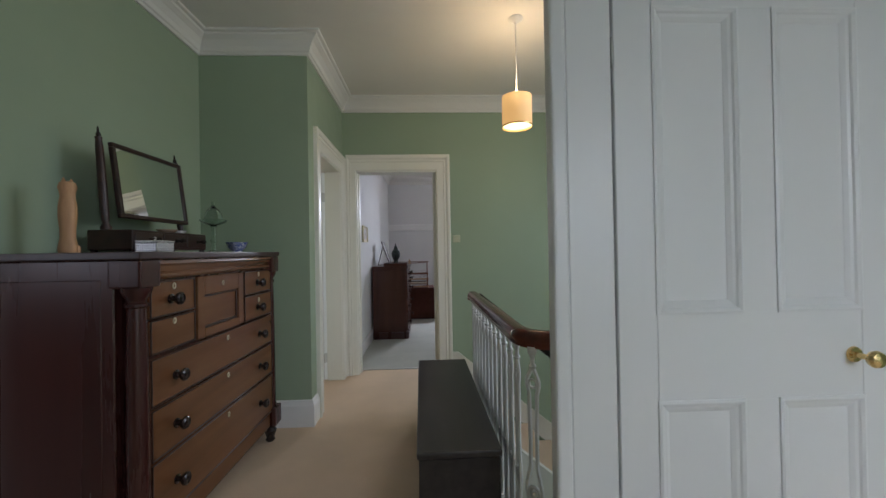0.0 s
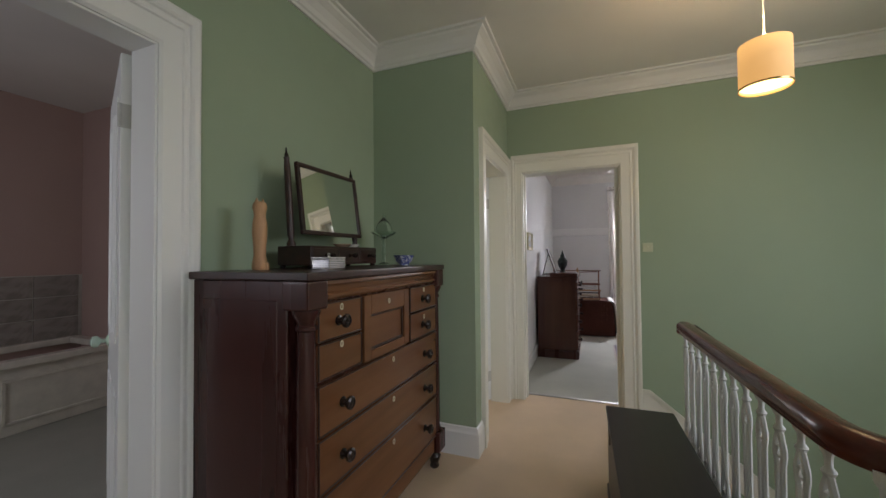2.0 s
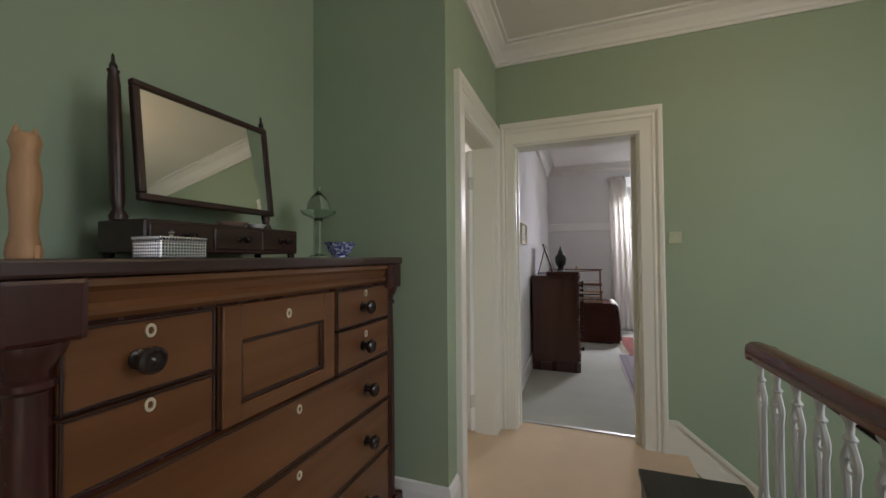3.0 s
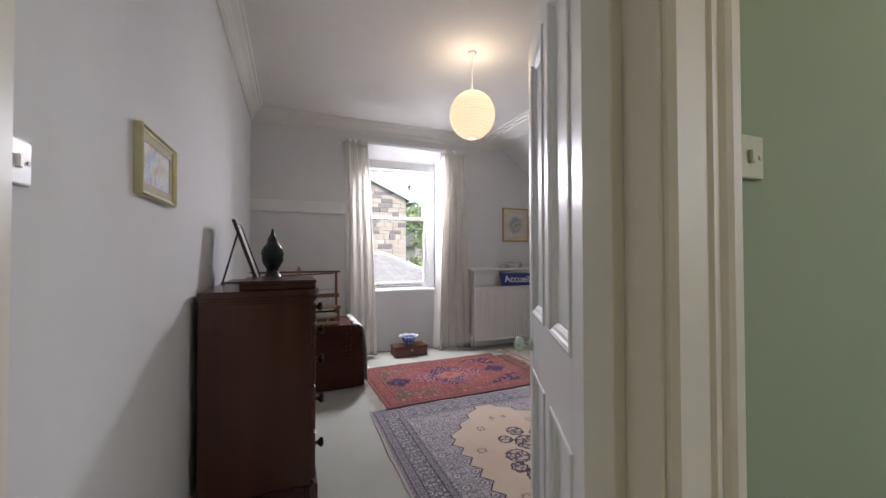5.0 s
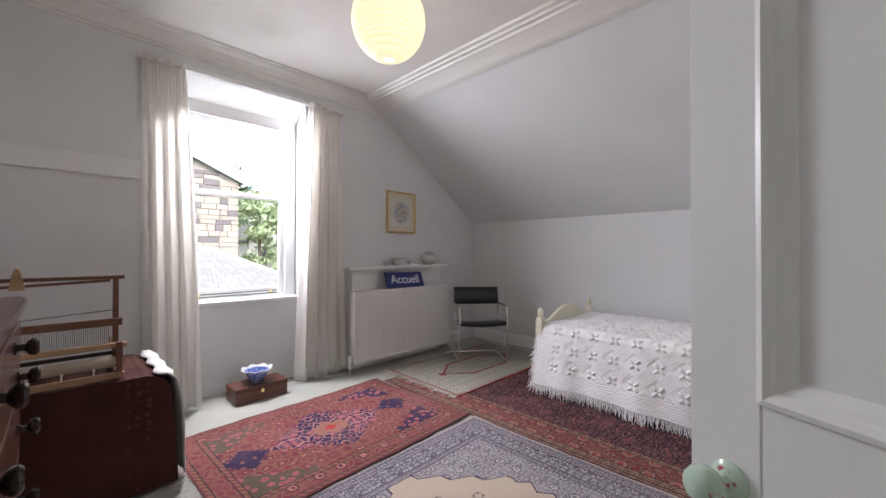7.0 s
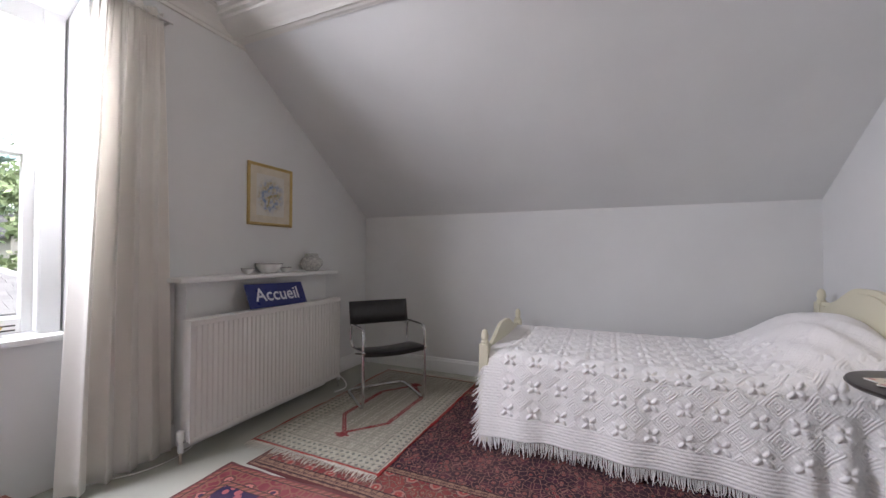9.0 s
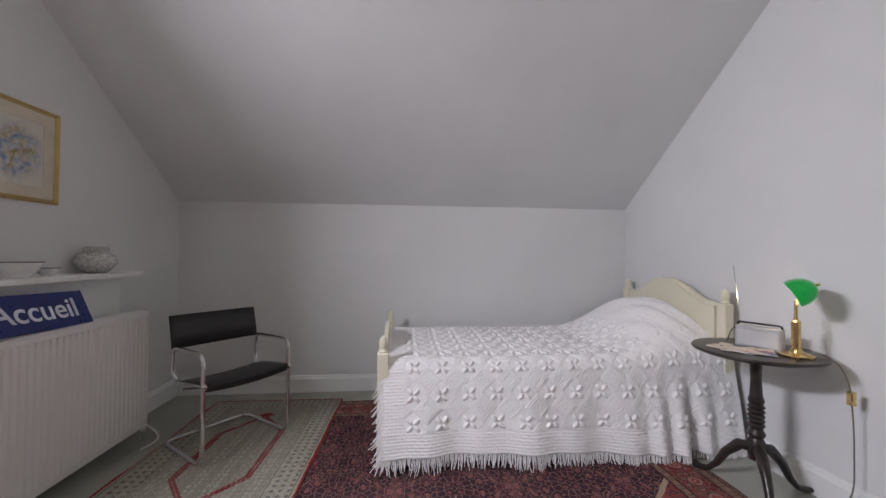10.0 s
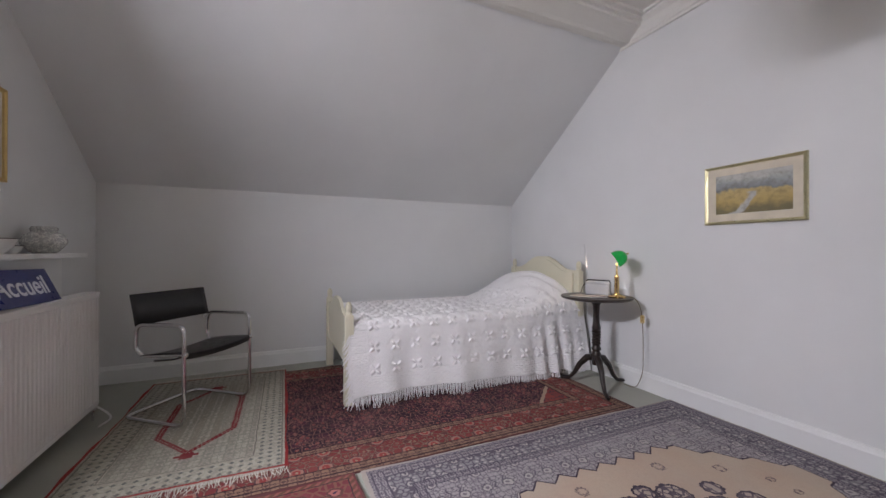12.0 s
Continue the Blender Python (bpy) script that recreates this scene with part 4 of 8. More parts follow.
for i in range(8):
    for j in range(3):
        if tile_me is None:
            o = part("tile", cuboid(-0.005, 0.005, -0.164, 0.164, -0.098, 0.098, 0.002), TILE, tw)
            tile_me = o.data
        else:
            o = new("tile", tile_me)
            o.parent = tw
        o.location = (-4.137, 1.18 + 0.335 * i, 0.655 + 0.204 * j)

# ---- attic bedroom: window ----
w = empty("window_1", pose(0, 0, 0), "white painted sash window in a deep recess", "window", "", "structure")
bm = bmesh.new()
for a in ((1.20, 1.285, 9.38, 9.50, 0.74, 2.46), (2.135, 2.22, 9.38, 9.50, 0.74, 2.46), (1.285, 2.135, 9.38, 9.50, 2.345, 2.46), (1.285, 2.135, 9.38, 9.50, 0.74, 0.785)):
    box(bm, *a, bevel=0.004)
for a in ((1.285, 1.298, 9.37, 9.40, 0.785, 2.345), (2.122, 2.135, 9.37, 9.40, 0.785, 2.345), (1.298, 2.122, 9.37, 9.40, 2.33, 2.345)):
    box(bm, *a, bevel=0.002)
part("window_frame", bm, WHITE_GLOSS, w)
n = Nodes("window_pane_glass", 0.0)
n.b.inputs["Transmission Weight"].default_value, n.b.inputs["IOR"].default_value = 1.0, 1.02
PANE = n.colour((0.97, 0.98, 0.98)).mat


def sash(name, y, x0, x1, z0, z1, bottom, top, stile=0.045):
    s = bmesh.new()
    for a in ((x0, x0 + stile, y, y + 0.04, z0, z1), (x1 - stile, x1, y, y + 0.04, z0, z1), (x0 + stile, x1 - stile, y, y + 0.04, z0, z0 + bottom), (x0 + stile, x1 - stile, y, y + 0.04, z1 - top, z1)):
        box(s, *a, bevel=0.004)
    o = part(name, s, WHITE_GLOSS, w)
    g = part("pane", cuboid(x0 + stile - 0.005, x1 - stile + 0.005, y + 0.017, y + 0.021, z0 + bottom - 0.005, z1 - top + 0.005), PANE, o)
    g.visible_shadow = False
    return o


lower = sash("lower_sash", 9.405, 1.298, 2.122, 0.786, 1.71, 0.075, 0.035)
upper = sash("upper_sash", 9.452, 1.298, 2.122, 1.675, 2.343, 0.035, 0.045)
part("window_sill", cuboid(1.175, 2.225, 9.262, 9.42, 0.742, 0.772, 0.006, 2), WHITE_GLOSS, w)
for x in (1.42, 2.0):
    part("sash_lift", turned([(0.010, 0), (0.011, 0.008), (0.006, 0.014), (0.010, 0.022), (0.004, 0.028)], 12, Matrix.Translation((x, 9.404, 0.82)) @ pose(0, 0, 0, 90, 0, 0)), BRASS, lower, "small brass sash lift")
# two thin dark bars added along the bottom rail of the lower sash
for zs_ in (0.799, 0.822):
    part("draught_strip", cuboid(1.36, 2.06, 9.401, 9.407, zs_, zs_ + 0.007, 0.001), EBONY, lower, "thin dark line along the sash's bottom rail")
part("sash_catch", cuboid(1.68, 1.74, 9.405, 9.43, 1.71, 1.722, 0.003), BRASS, lower)
for x in (1.29, 2.128):
    part("sash_cord", turned([(0.003, 1.75), (0.003, 2.33)], 6, Matrix.Translation((x, 9.43, 0))), WHITE_PLASTIC, w)
# head moulding of the recess
bm = bmesh.new()
prism(bm, [(RW - 0.03, 2.60), (RW - 0.028, 2.585), (RW - 0.02, 2.578), (RW - 0.014, 2.565), (RW, 2.562), (RW, 2.60)], "x", WX0 - 0.02, WX1 + 0.02)
structure("window_head_moulding", bm, WHITE_GLOSS, "white moulding above the window recess", "trim")

# curtains
n = Nodes("cream_cotton_curtain", 0.9, spec=0.1)
c = n.ramp(n.noise(4, 4), (0.3, (0.88, 0.86, 0.82)), (0.7, (0.92, 0.90, 0.86)))
n.colour(c).bump(n.noise(350, 2), 0.15, 0.002)
tr = n.add("BsdfTranslucent")
n.link(c, tr.inputs[0])
mx = n.add("MixShader")
mx.inputs[0].default_value = 0.42
n.t.links.new(n.b.outputs[0], mx.inputs[1])
n.t.links.new(tr.outputs[0], mx.inputs[2])
n.t.links.new(mx.outputs[0], n.t.nodes["Material Output"].inputs[0])
CURTAIN = n.mat


def curtain(name, xt0, xt1, xb0, xb1, y, z0, z1, folds, seed, label):
    rnd = random.Random(seed)
    ph = [rnd.uniform(0, 6.28) for _ in range(4)]
    bm = bmesh.new()
    nu, nv = 110, 36
    grid = []
    for j in range(nv + 1):
        v = j / nv
        z = z1 + (z0 - z1) * v
        x0, x1 = xt0 + (xb0 - xt0) * v ** 0.8, xt1 + (xb1 - xt1) * v ** 0.8
        row = []
        for i in range(nu + 1):
            u = i / nu
            wave = math.sin(folds * 2 * math.pi * u + ph[0] + 0.5 * math.sin(3 * v + ph[1]))
            amp = (0.018 + 0.028 * min(1, v * 3)) * (0.75 + 0.35 * math.sin(5 * u + ph[2]))
            gather = 0.009 * math.sin(folds * 7 * math.pi * u) * max(0.0, 1 - v * 4.5)
            dx = 0.010 * math.sin(folds * 4 * math.pi * u + ph[3]) * v
            row.append(bm.verts.new((x0 + (x1 - x0) * u + dx, y + amp * wave + gather, z + 0.004 * math.sin(9 * u + ph[1]) * (1 if v > 0.97 else 0))))
        grid.append(row)
    for a, b in zip(grid, grid[1:]):
        for i in range(nu):
            bm.faces.new((a[i], a[i + 1], b[i + 1], b[i]))
    c = empty(name, pose(0, 0, 0), label, "curtain", "window curtains")
    cl = part("drape", bm, CURTAIN, c, "", True)
    s = cl.modifiers.new("thickness", "SOLIDIFY")
    s.thickness = 0.0025
    # gathered heading above the pole
    bm = bmesh.new()
    top = []
    for k, (dz, dd) in enumerate(((0.0, 0.0), (0.03, 0.010), (0.045, 0.0))):
        top.append([bm.verts.new((xt0 + (xt1 - xt0) * i / nu, y + (0.020 + dd) * math.sin(folds * 2 * math.pi * i / nu + ph[0] + 0.5 * math.sin(ph[1])) * 0.9, z1 + dz + (0.008 * math.sin(i * 1.9) if k == 2 else 0))) for i in range(nu + 1)])
    for a, b in zip(top, top[1:]):
        for i in range(nu):
            bm.faces.new((a[i], a[i + 1], b[i + 1], b[i]))
    h = part("heading", bm, CURTAIN, c, "", True)
    s = h.modifiers.new("thickness", "SOLIDIFY")
    s.thickness = 0.003
    return c


curtain("curtain", 1.00, 1.262, 1.03, 1.37, 9.10, 0.02, 2.535, 3.8, 3, "long cream cotton curtain drawn aside, touching the carpet")
curtain("curtain", 2.225, 2.54, 2.12, 2.60, 9.10, 0.012, 2.535, 4.3, 8, "long cream cotton curtain gathered beside the radiator")
r = empty("curtain_pole", pose(0, 0, 0), "thin white curtain pole above the window", "curtain pole")
part("pole", turned([(0.008, 0.0), (0.008, 1.62)], 10, Matrix.Translation((0.97, 9.10, 2.552)) @ pose(0, 0, 0, 0, 90, 0)), WHITE_PLASTIC, r)
for x in (0.985, 2.575):
    part("bracket", cuboid(x - 0.006, x + 0.006, 9.10, RW, 2.544, 2.56, 0.002), WHITE_PLASTIC, r)

# radiator
RADIATOR = paint("white_radiator_enamel", (0.76, 0.75, 0.73), 0.3, 0.02, 0.03, 0.5)
r = empty("radiator", pose(2.585, 8.885, 0.0), "white ribbed double-panel radiator under a shelf", "radiator")
RL, R0, R1 = 1.30, 0.105, 0.795
for y0, sgn in ((0.0, 1), (0.075, -1)):
    bm = bmesh.new()
    xs = []
    k = 0
    step = RL / 39
    for i in range(39):
        a = i * step
        xs += [(a + 0.002, 0.0), (a + step * 0.62, 0.0), (a + step * 0.72, 0.007), (a + step * 0.90, 0.007)]
    xs.append((RL, 0.0))
    lo = [bm.verts.new((x, y0 + sgn * d, R0 + 0.03)) for x, d in xs]
    hi = [bm.verts.new((x, y0 + sgn * d, R1 - 0.03)) for x, d in xs]
    for i in range(len(xs) - 1):
        bm.faces.new((lo[i], lo[i + 1], hi[i + 1], hi[i]))
    box(bm, 0, RL, min(y0, y0 + sgn * 0.014) + 0.0, max(y0, y0 + sgn * 0.014), R0, R0 + 0.030, 0.004, 2)
    box(bm, 0, RL, min(y0, y0 + sgn * 0.014) + 0.0, max(y0, y0 + sgn * 0.014), R1 - 0.030, R1, 0.004, 2)
    part("panel", bm, RADIATOR, r)
part("top_grille", cuboid(-0.004, RL + 0.004, -0.004, 0.079, R1 - 0.006, R1 + 0.006, 0.004, 2), RADIATOR, r)
for x in (-0.003, RL - 0.001):
    part("side_cover", cuboid(x, x + 0.004, 0.0, 0.076, R0 + 0.01, R1 - 0.004, 0.001), RADIATOR, r)
for x, s in ((-0.028, -1), (RL + 0.028, 1)):
    v = part("valve", turned([(0.014, 0.045), (0.016, 0.06), (0.012, 0.10), (0.019, 0.115), (0.021, 0.15), (0.019, 0.165), (0.010, 0.17)], 16, Matrix.Translation((x, 0.038, 0.02))), WHITE_PLASTIC, r, "", True)
    part("valve_tail", tube(bmesh.new(), [(x, 0.038, 0.12), (x - s * 0.03, 0.038, 0.12)], 0.009, 8), CHROME, r)
    part("pipe", turned([(0.0075, 0.001), (0.0075, 0.07)], 10, Matrix.Translation((x, 0.038, 0))), metal("copper_pipe", (0.6, 0.5, 0.42), 0.35) if s < 0 else CHROME, r)
for x in (0.2, RL - 0.2):
    part("bracket", cuboid(x - 0.02, x + 0.02, 0.06, 0.185, 0.3, 0.34), RADIATOR, r)
# boxed-in chimney piece and its shelf
structure("chimney_boarding", cuboid(2.67, 3.915, 9.07, RW, 0.0, 1.008, 0.003), WHITE_GLOSS, "white boarding behind the radiator", "trim")
s = put("wall_shelf", cuboid(2.575, 3.955, 8.965, RW, 1.010, 1.036, 0.004, 2), WHITE_GLOSS)
tagged(s, "narrow white painted mantel shelf above the radiator", "shelf")
# enamel sign leaning on the shelf edge
NAVY = plain("navy_blue_enamel", (0.018, 0.028, 0.16), 0.3)
SIGN_WHITE = plain("white_sign_lettering", (0.72, 0.74, 0.80), 0.4)
sg = empty("enamel_sign", Matrix.Translation((3.255, 8.915, 0.802)) @ pose(0, 0, 0, -24, 1.5, 0), "navy blue sign with white lettering leaning above the radiator", "sign")
part("sign_plate", cuboid(-0.26, 0.26, -0.004, 0.004, 0.0, 0.178, 0.0015), NAVY, sg)


def lettering(text, size, mat, parent, m, name="lettering", depth=0.0012):
    cu = bpy.data.curves.new("lettering_curve", "FONT")
    cu.body, cu.size, cu.align_x, cu.align_y, cu.extrude = text, size, "CENTER", "CENTER", depth
    cu.offset = 0.0012
    tmp = new("lettering_curve", cu)
    me = bpy.data.meshes.new_from_object(tmp.evaluated_get(bpy.context.evaluated_depsgraph_get()))
    bpy.data.objects.remove(tmp)
    me.materials.clear()
    me.materials.append(mat)
    o = new(name, me)
    o.parent = parent
    o.matrix_local = m
    return o


lettering("Accueil", 0.135, SIGN_WHITE, sg, Matrix.Translation((0, -0.0052, 0.089)) @ pose(0, 0, 0, 90, 0, 0))
# china on the shelf
WHITE_CHINA = plain("white_china", (0.84, 0.84, 0.82), 0.15)
GREY_TRANSFER = blue_white("grey_transfer_china", 60, (0.70, 0.70, 0.66), (0.42, 0.43, 0.42))
SZ_ = 1.0365


def cup_like(name, x, y, r, h, mat, label, rim=True):
    o = empty(name, pose(x, y, SZ_), label, name.split("_")[-1])
    part("vessel", turned([(0.0, 0.0), (r * 0.5, 0.0), (r * 0.52, 0.004), (r * 0.8, h * 0.45), (r, h), (r * 0.965, h), (r * 0.77, h * 0.5), (r * 0.45, 0.008), (0.0, 0.008)], 28, None, False), mat, o, "", True)
    if rim:
        part("rim_line", turned([(r * 0.966, h + 0.0005), (r * 1.004, h + 0.0005), (r * 1.0, h - 0.003)], 28, None, False), EBONY, o, "dark rim line")
    return o


cup_like("china_bowl", 3.285, 9.075, 0.098, 0.072, WHITE_CHINA, "pale china bowl with a dark rim on the shelf")
cup_like("china_cup", 3.10, 9.075, 0.045, 0.04, WHITE_CHINA, "small white china cup with a dark rim")
cup_like("china_cup", 3.445, 9.075, 0.045, 0.04, WHITE_CHINA, "small white china cup with a dark rim")
gj = empty("ginger_jar", pose(3.735, 9.075, SZ_), "rounded patterned china ginger jar with a lid", "jar")
part("jar", turned([(0.045, 0.0), (0.062, 0.012), (0.092, 0.05), (0.096, 0.072), (0.080, 0.105), (0.054, 0.118), (0.052, 0.124)], 28), GREY_TRANSFER, gj, "", True)
part("lid", turned([(0.056, 0.1245), (0.057, 0.140), (0.048, 0.149), (0.0, 0.151)], 24, None, False), GREY_TRANSFER, gj, "", True)

# pictures
GILT = metal("pale_gilt_frame", (0.62, 0.46, 0.20), 0.4)
SILVER_GILT = metal("champagne_gilt_frame", (0.62, 0.58, 0.36), 0.35)
MOUNT = plain("cream_mount_card", (0.66, 0.60, 0.48), 0.9)


def painting(name, kind):
    n = Nodes(name, 0.6, spec=0.3)
    if kind == "flowers":
        blot = n.noise(9, 6, distort=1.0)
        q = n.xyz(n.pos())
        rr = n.math("SQRT", n.math("ADD", n.math("POWER", n.math("MULTIPLY", q[0], 8.0), 2.0), n.math("POWER", n.math("MULTIPLY", q[2], 7.0), 2.0)))
        inside = n.ramp(n.math("SUBTRACT", rr, n.math("MULTIPLY", blot, 0.7)), (0.25, 1.0), (0.75, 0.0))
        hue = n.ramp(n.noise(22, 5), (0.35, (0.10, 0.18, 0.42)), (0.48, (0.30, 0.36, 0.46)), (0.55, (0.44, 0.32, 0.14)), (0.65, (0.14, 0.20, 0.10)))
        n.colour(n.mix(n.math("MULTIPLY", inside, n.ramp(n.noise(34, 4), (0.35, 0.2), (0.6, 1.0))), (0.66, 0.64, 0.58), hue))
    else:
        q = n.xyz(n.pos())
        x, z = q[0], q[2]
        wob = n.math("MULTIPLY", n.math("SUBTRACT", n.noise(7, 6), 0.5), 0.16)
        hill = n.math("ADD", z, wob)
        base = n.ramp(n.math("ADD", n.math("MULTIPLY", hill, 3.6), 0.5), (0.16, (0.20, 0.17, 0.09)), (0.34, (0.46, 0.34, 0.13)), (0.54, (0.50, 0.38, 0.17)), (0.58, (0.22, 0.24, 0.24)), (0.72, (0.34, 0.36, 0.36)), (0.82, (0.50, 0.50, 0.47)))
        river = n.math("ABSOLUTE", n.math("SUBTRACT", x, n.math("ADD", n.math("MULTIPLY", z, 0.9), n.math("MULTIPLY", n.math("SUBTRACT", n.noise(5, 3), 0.5), 0.25))))
        wet = n.math("MULTIPLY", n.ramp(river, (0.015, 1.0), (0.03, 0.0)), n.ramp(z, (0.0, 1.0), (0.01, 0.0)))
        base = n.mix(wet, base, (0.46, 0.46, 0.44))
        n.colour(n.mix(n.ramp(n.noise(40, 6), (0.45, 0.0), (0.75, 0.5)), base, (0.14, 0.12, 0.08)))
    return n.mat


def picture(m, w, h, frame_w, mount_w, frame_mat, art, label):
    """Local: x across, z up, wall at y = 0, facing -y; origin in the middle."""
    p = empty("framed_picture", m, label, "picture")
    bm = bmesh.new()
    prof = [(0.0, 0.0), (0.0, -0.018), (0.004, -0.022), (frame_w * 0.45, -0.020), (frame_w * 0.6, -0.015), (frame_w, -0.012), (frame_w, 0.0)]
    rings = [[bm.verts.new((sx * (w / 2 - o), y, sz * (h / 2 - o))) for o, y in prof] for sx, sz in ((-1, -1), (1, -1), (1, 1), (-1, 1))]
    for a, b in zip(rings, rings[1:] + rings[:1]):
        for k in range(len(prof)):
            j = (k + 1) % len(prof)
            bm.faces.new((a[k], a[j], b[j], b[k]))
    part("frame", bm, frame_mat, p)
    iw, ih = w / 2 - frame_w, h / 2 - frame_w
    bm = bmesh.new()
    for a in ((-iw, iw, -ih, -ih + mount_w), (-iw, iw, ih - mount_w, ih), (-iw, -iw + mount_w, -ih + mount_w, ih - mount_w), (iw - mount_w, iw, -ih + mount_w, ih - mount_w)):
        box(bm, a[0], a[1], -0.0095, -0.007, a[2], a[3])
    part("mount", bm, MOUNT, p, "cream card mount")
    part("print", cuboid(-iw + mount_w - 0.004, iw - mount_w + 0.004, -0.0068, -0.004, -ih + mount_w - 0.004, ih - mount_w + 0.004), art, p, "watercolour painting")
    return p


picture(pose(3.383, RW - 0.001, 1.64), 0.425, 0.475, 0.022, 0.055, GILT, painting("flower_watercolour", "flowers"), "gilt-framed flower watercolour on the window wall")
picture(pose(2.204, RB + 0.001, 1.405, 0, 0, 180), 0.518, 0.365, 0.018, 0.045, SILVER_GILT, painting("moorland_watercolour", "land"), "gilt-framed moorland landscape on the wall beside the bed")
picture(pose(0.001, 6.068, 1.488, 0, 0, 90), 0.345, 0.205, 0.016, 0.026, SILVER_GILT, painting("pale_sketch", "flowers"), "small gilt-framed pale sketch by the door")

# paper globe lantern
n = Nodes("lit_rice_paper", 0.9)
rib = n.math("SINE", n.math("MULTIPLY", n.xyz(n.pos())[2], 2 * math.pi / 0.022))
tone = n.ramp(n.xyz(n.pos())[2], (0.0, (1.0, 0.80, 0.42)), (1.0, (1.0, 0.72, 0.36)))
n.colour((0.80, 0.74, 0.58)).emit(n.ramp(rib, (0.0, (1.0, 0.80, 0.48)), (1.0, (0.88, 0.66, 0.36))), 0.85)
n.bump(rib, 0.6, 0.004)
PAPER = n.mat
GX, GY, GZ = 1.738, 7.255, 2.318
l = empty("paper_lantern", pose(GX, GY, 0), "lit round paper globe lantern hanging from the ceiling", "pendant lamp")
prof = []
for i in range(61):
    a = radians(-80 + 160 * i / 60)
    prof.append(((0.178 + 0.0016 * math.cos(i * math.pi)) * math.cos(a), GZ + 0.19 * math.sin(a)))
g = part("globe", turned(prof, 40, None, False), PAPER, l, "ribbed white rice paper globe", True)
part("wire_ring", tube(bmesh.new(), [(0.033 * math.cos(a * math.pi / 8), 0.033 * math.sin(a * math.pi / 8), GZ - 0.187) for a in range(16)], 0.002, 6, True), CHROME, l)
n = Nodes("lit_bulb", 0.3)
n.colour((1, 0.95, 0.8)).emit((1.0, 0.85, 0.55), 6.0)
part("bulb", turned([(0.0, GZ - 0.10), (0.022, GZ - 0.09), (0.030, GZ - 0.06), (0.024, GZ - 0.02), (0.013, GZ + 0.01), (0.013, GZ + 0.04)], 16, None, False), n.mat, l, "lit bulb", True)
part("flex", turned([(0.0035, GZ + 0.04), (0.0035, CE - 0.02)], 8), WHITE_PLASTIC, l)
part("ceiling_rose", turned([(0.038, CE - 0.001), (0.038, CE - 0.012), (0.024, CE - 0.026), (0.008, CE - 0.036)], 20), WHITE_PLASTIC, l, "", True)
lamp("lantern_glow", "POINT", 3.4, (1.0, 0.80, 0.54), Matrix.Translation((GX, GY, 2.60)), radius=0.16)

# ---- bed ----
BED_PAINT = paint("cream_painted_pine", (0.71, 0.68, 0.53), 0.4, 0.04, 0.06)
BX0, BX1, BY0, BY1, RUGTOP = 3.505, 4.495, 5.375, 7.47, 0.008
b = empty("bed", pose(0, 0, RUGTOP), "cream painted single bed with shaped head and foot boards", "bed")


def bed_post(x, y, h):
    bm = box(bmesh.new(), x - 0.03, x + 0.03, y - 0.03, y + 0.03, 0.0, h - 0.09, 0.004)
    lathe(bm, [(0.024, h - 0.09), (0.026, h - 0.082), (0.018, h - 0.07), (0.024, h - 0.05), (0.020, h - 0.02), (0.012, h - 0.006), (0.002, h)], 16, Matrix.Translation((x, y, 0)))
    return bm


def shaped_board(x0, x1, y, z0, z1, rise):
    pts = [(x0, z0), (x1, z0)]
    nseg = 28
    for i in range(nseg + 1):
        u = 1 - i / nseg
        s = abs(2 * u - 1)
        k = 0.5 + 0.5 * math.cos(math.pi * min(1, max(0, (s - 0.12) / 0.75)))
        pts.append((x0 + (x1 - x0) * u, z1 + rise * k))
    return prism(bmesh.new(), pts, "y", y - 0.012, y + 0.012)


for x in (BX0, BX1):
    part("head_post", bed_post(x, BY0 + 0.035, 0.955), BED_PAINT, b, "", True)
    part("foot_post", bed_post(x, BY1 - 0.03, 0.70), BED_PAINT, b, "", True)
    part("side_rail", cuboid(x - 0.012, x + 0.012, BY0 + 0.06, BY1 - 0.055, 0.24, 0.37, 0.003), BED_PAINT, b)
part("headboard", shaped_board(BX0 + 0.03, BX1 - 0.03, BY0 + 0.035, 0.35, 0.87, 0.12), BED_PAINT, b)
part("headboard_bead", shaped_board(BX0 + 0.05, BX1 - 0.05, BY0 + 0.050, 0.5, 0.845, 0.115), BED_PAINT, b)
part("footboard", shaped_board(BX0 + 0.03, BX1 - 0.03, BY1 - 0.03, 0.26, 0.58, 0.10), BED_PAINT, b)
MATTRESS = cloth("white_cotton_ticking", (0.72, 0.71, 0.68))
mt = put("mattress", cuboid(BX0 + 0.02, BX1 - 0.02, BY0 + 0.07, BY1 - 0.065, 0.30, 0.535, 0.035, 3), MATTRESS, None, "", True)
tagged(mt, "single mattress under a white bedspread", "mattress")
pl = put("pillow", cuboid(BX0 + 0.26, BX1 - 0.22, BY0 + 0.17, BY0 + 0.46, 0.537, 0.640, 0.045, 4), MATTRESS, None, "", True)
tagged(pl, "white pillow under the bedspread", "pillow")

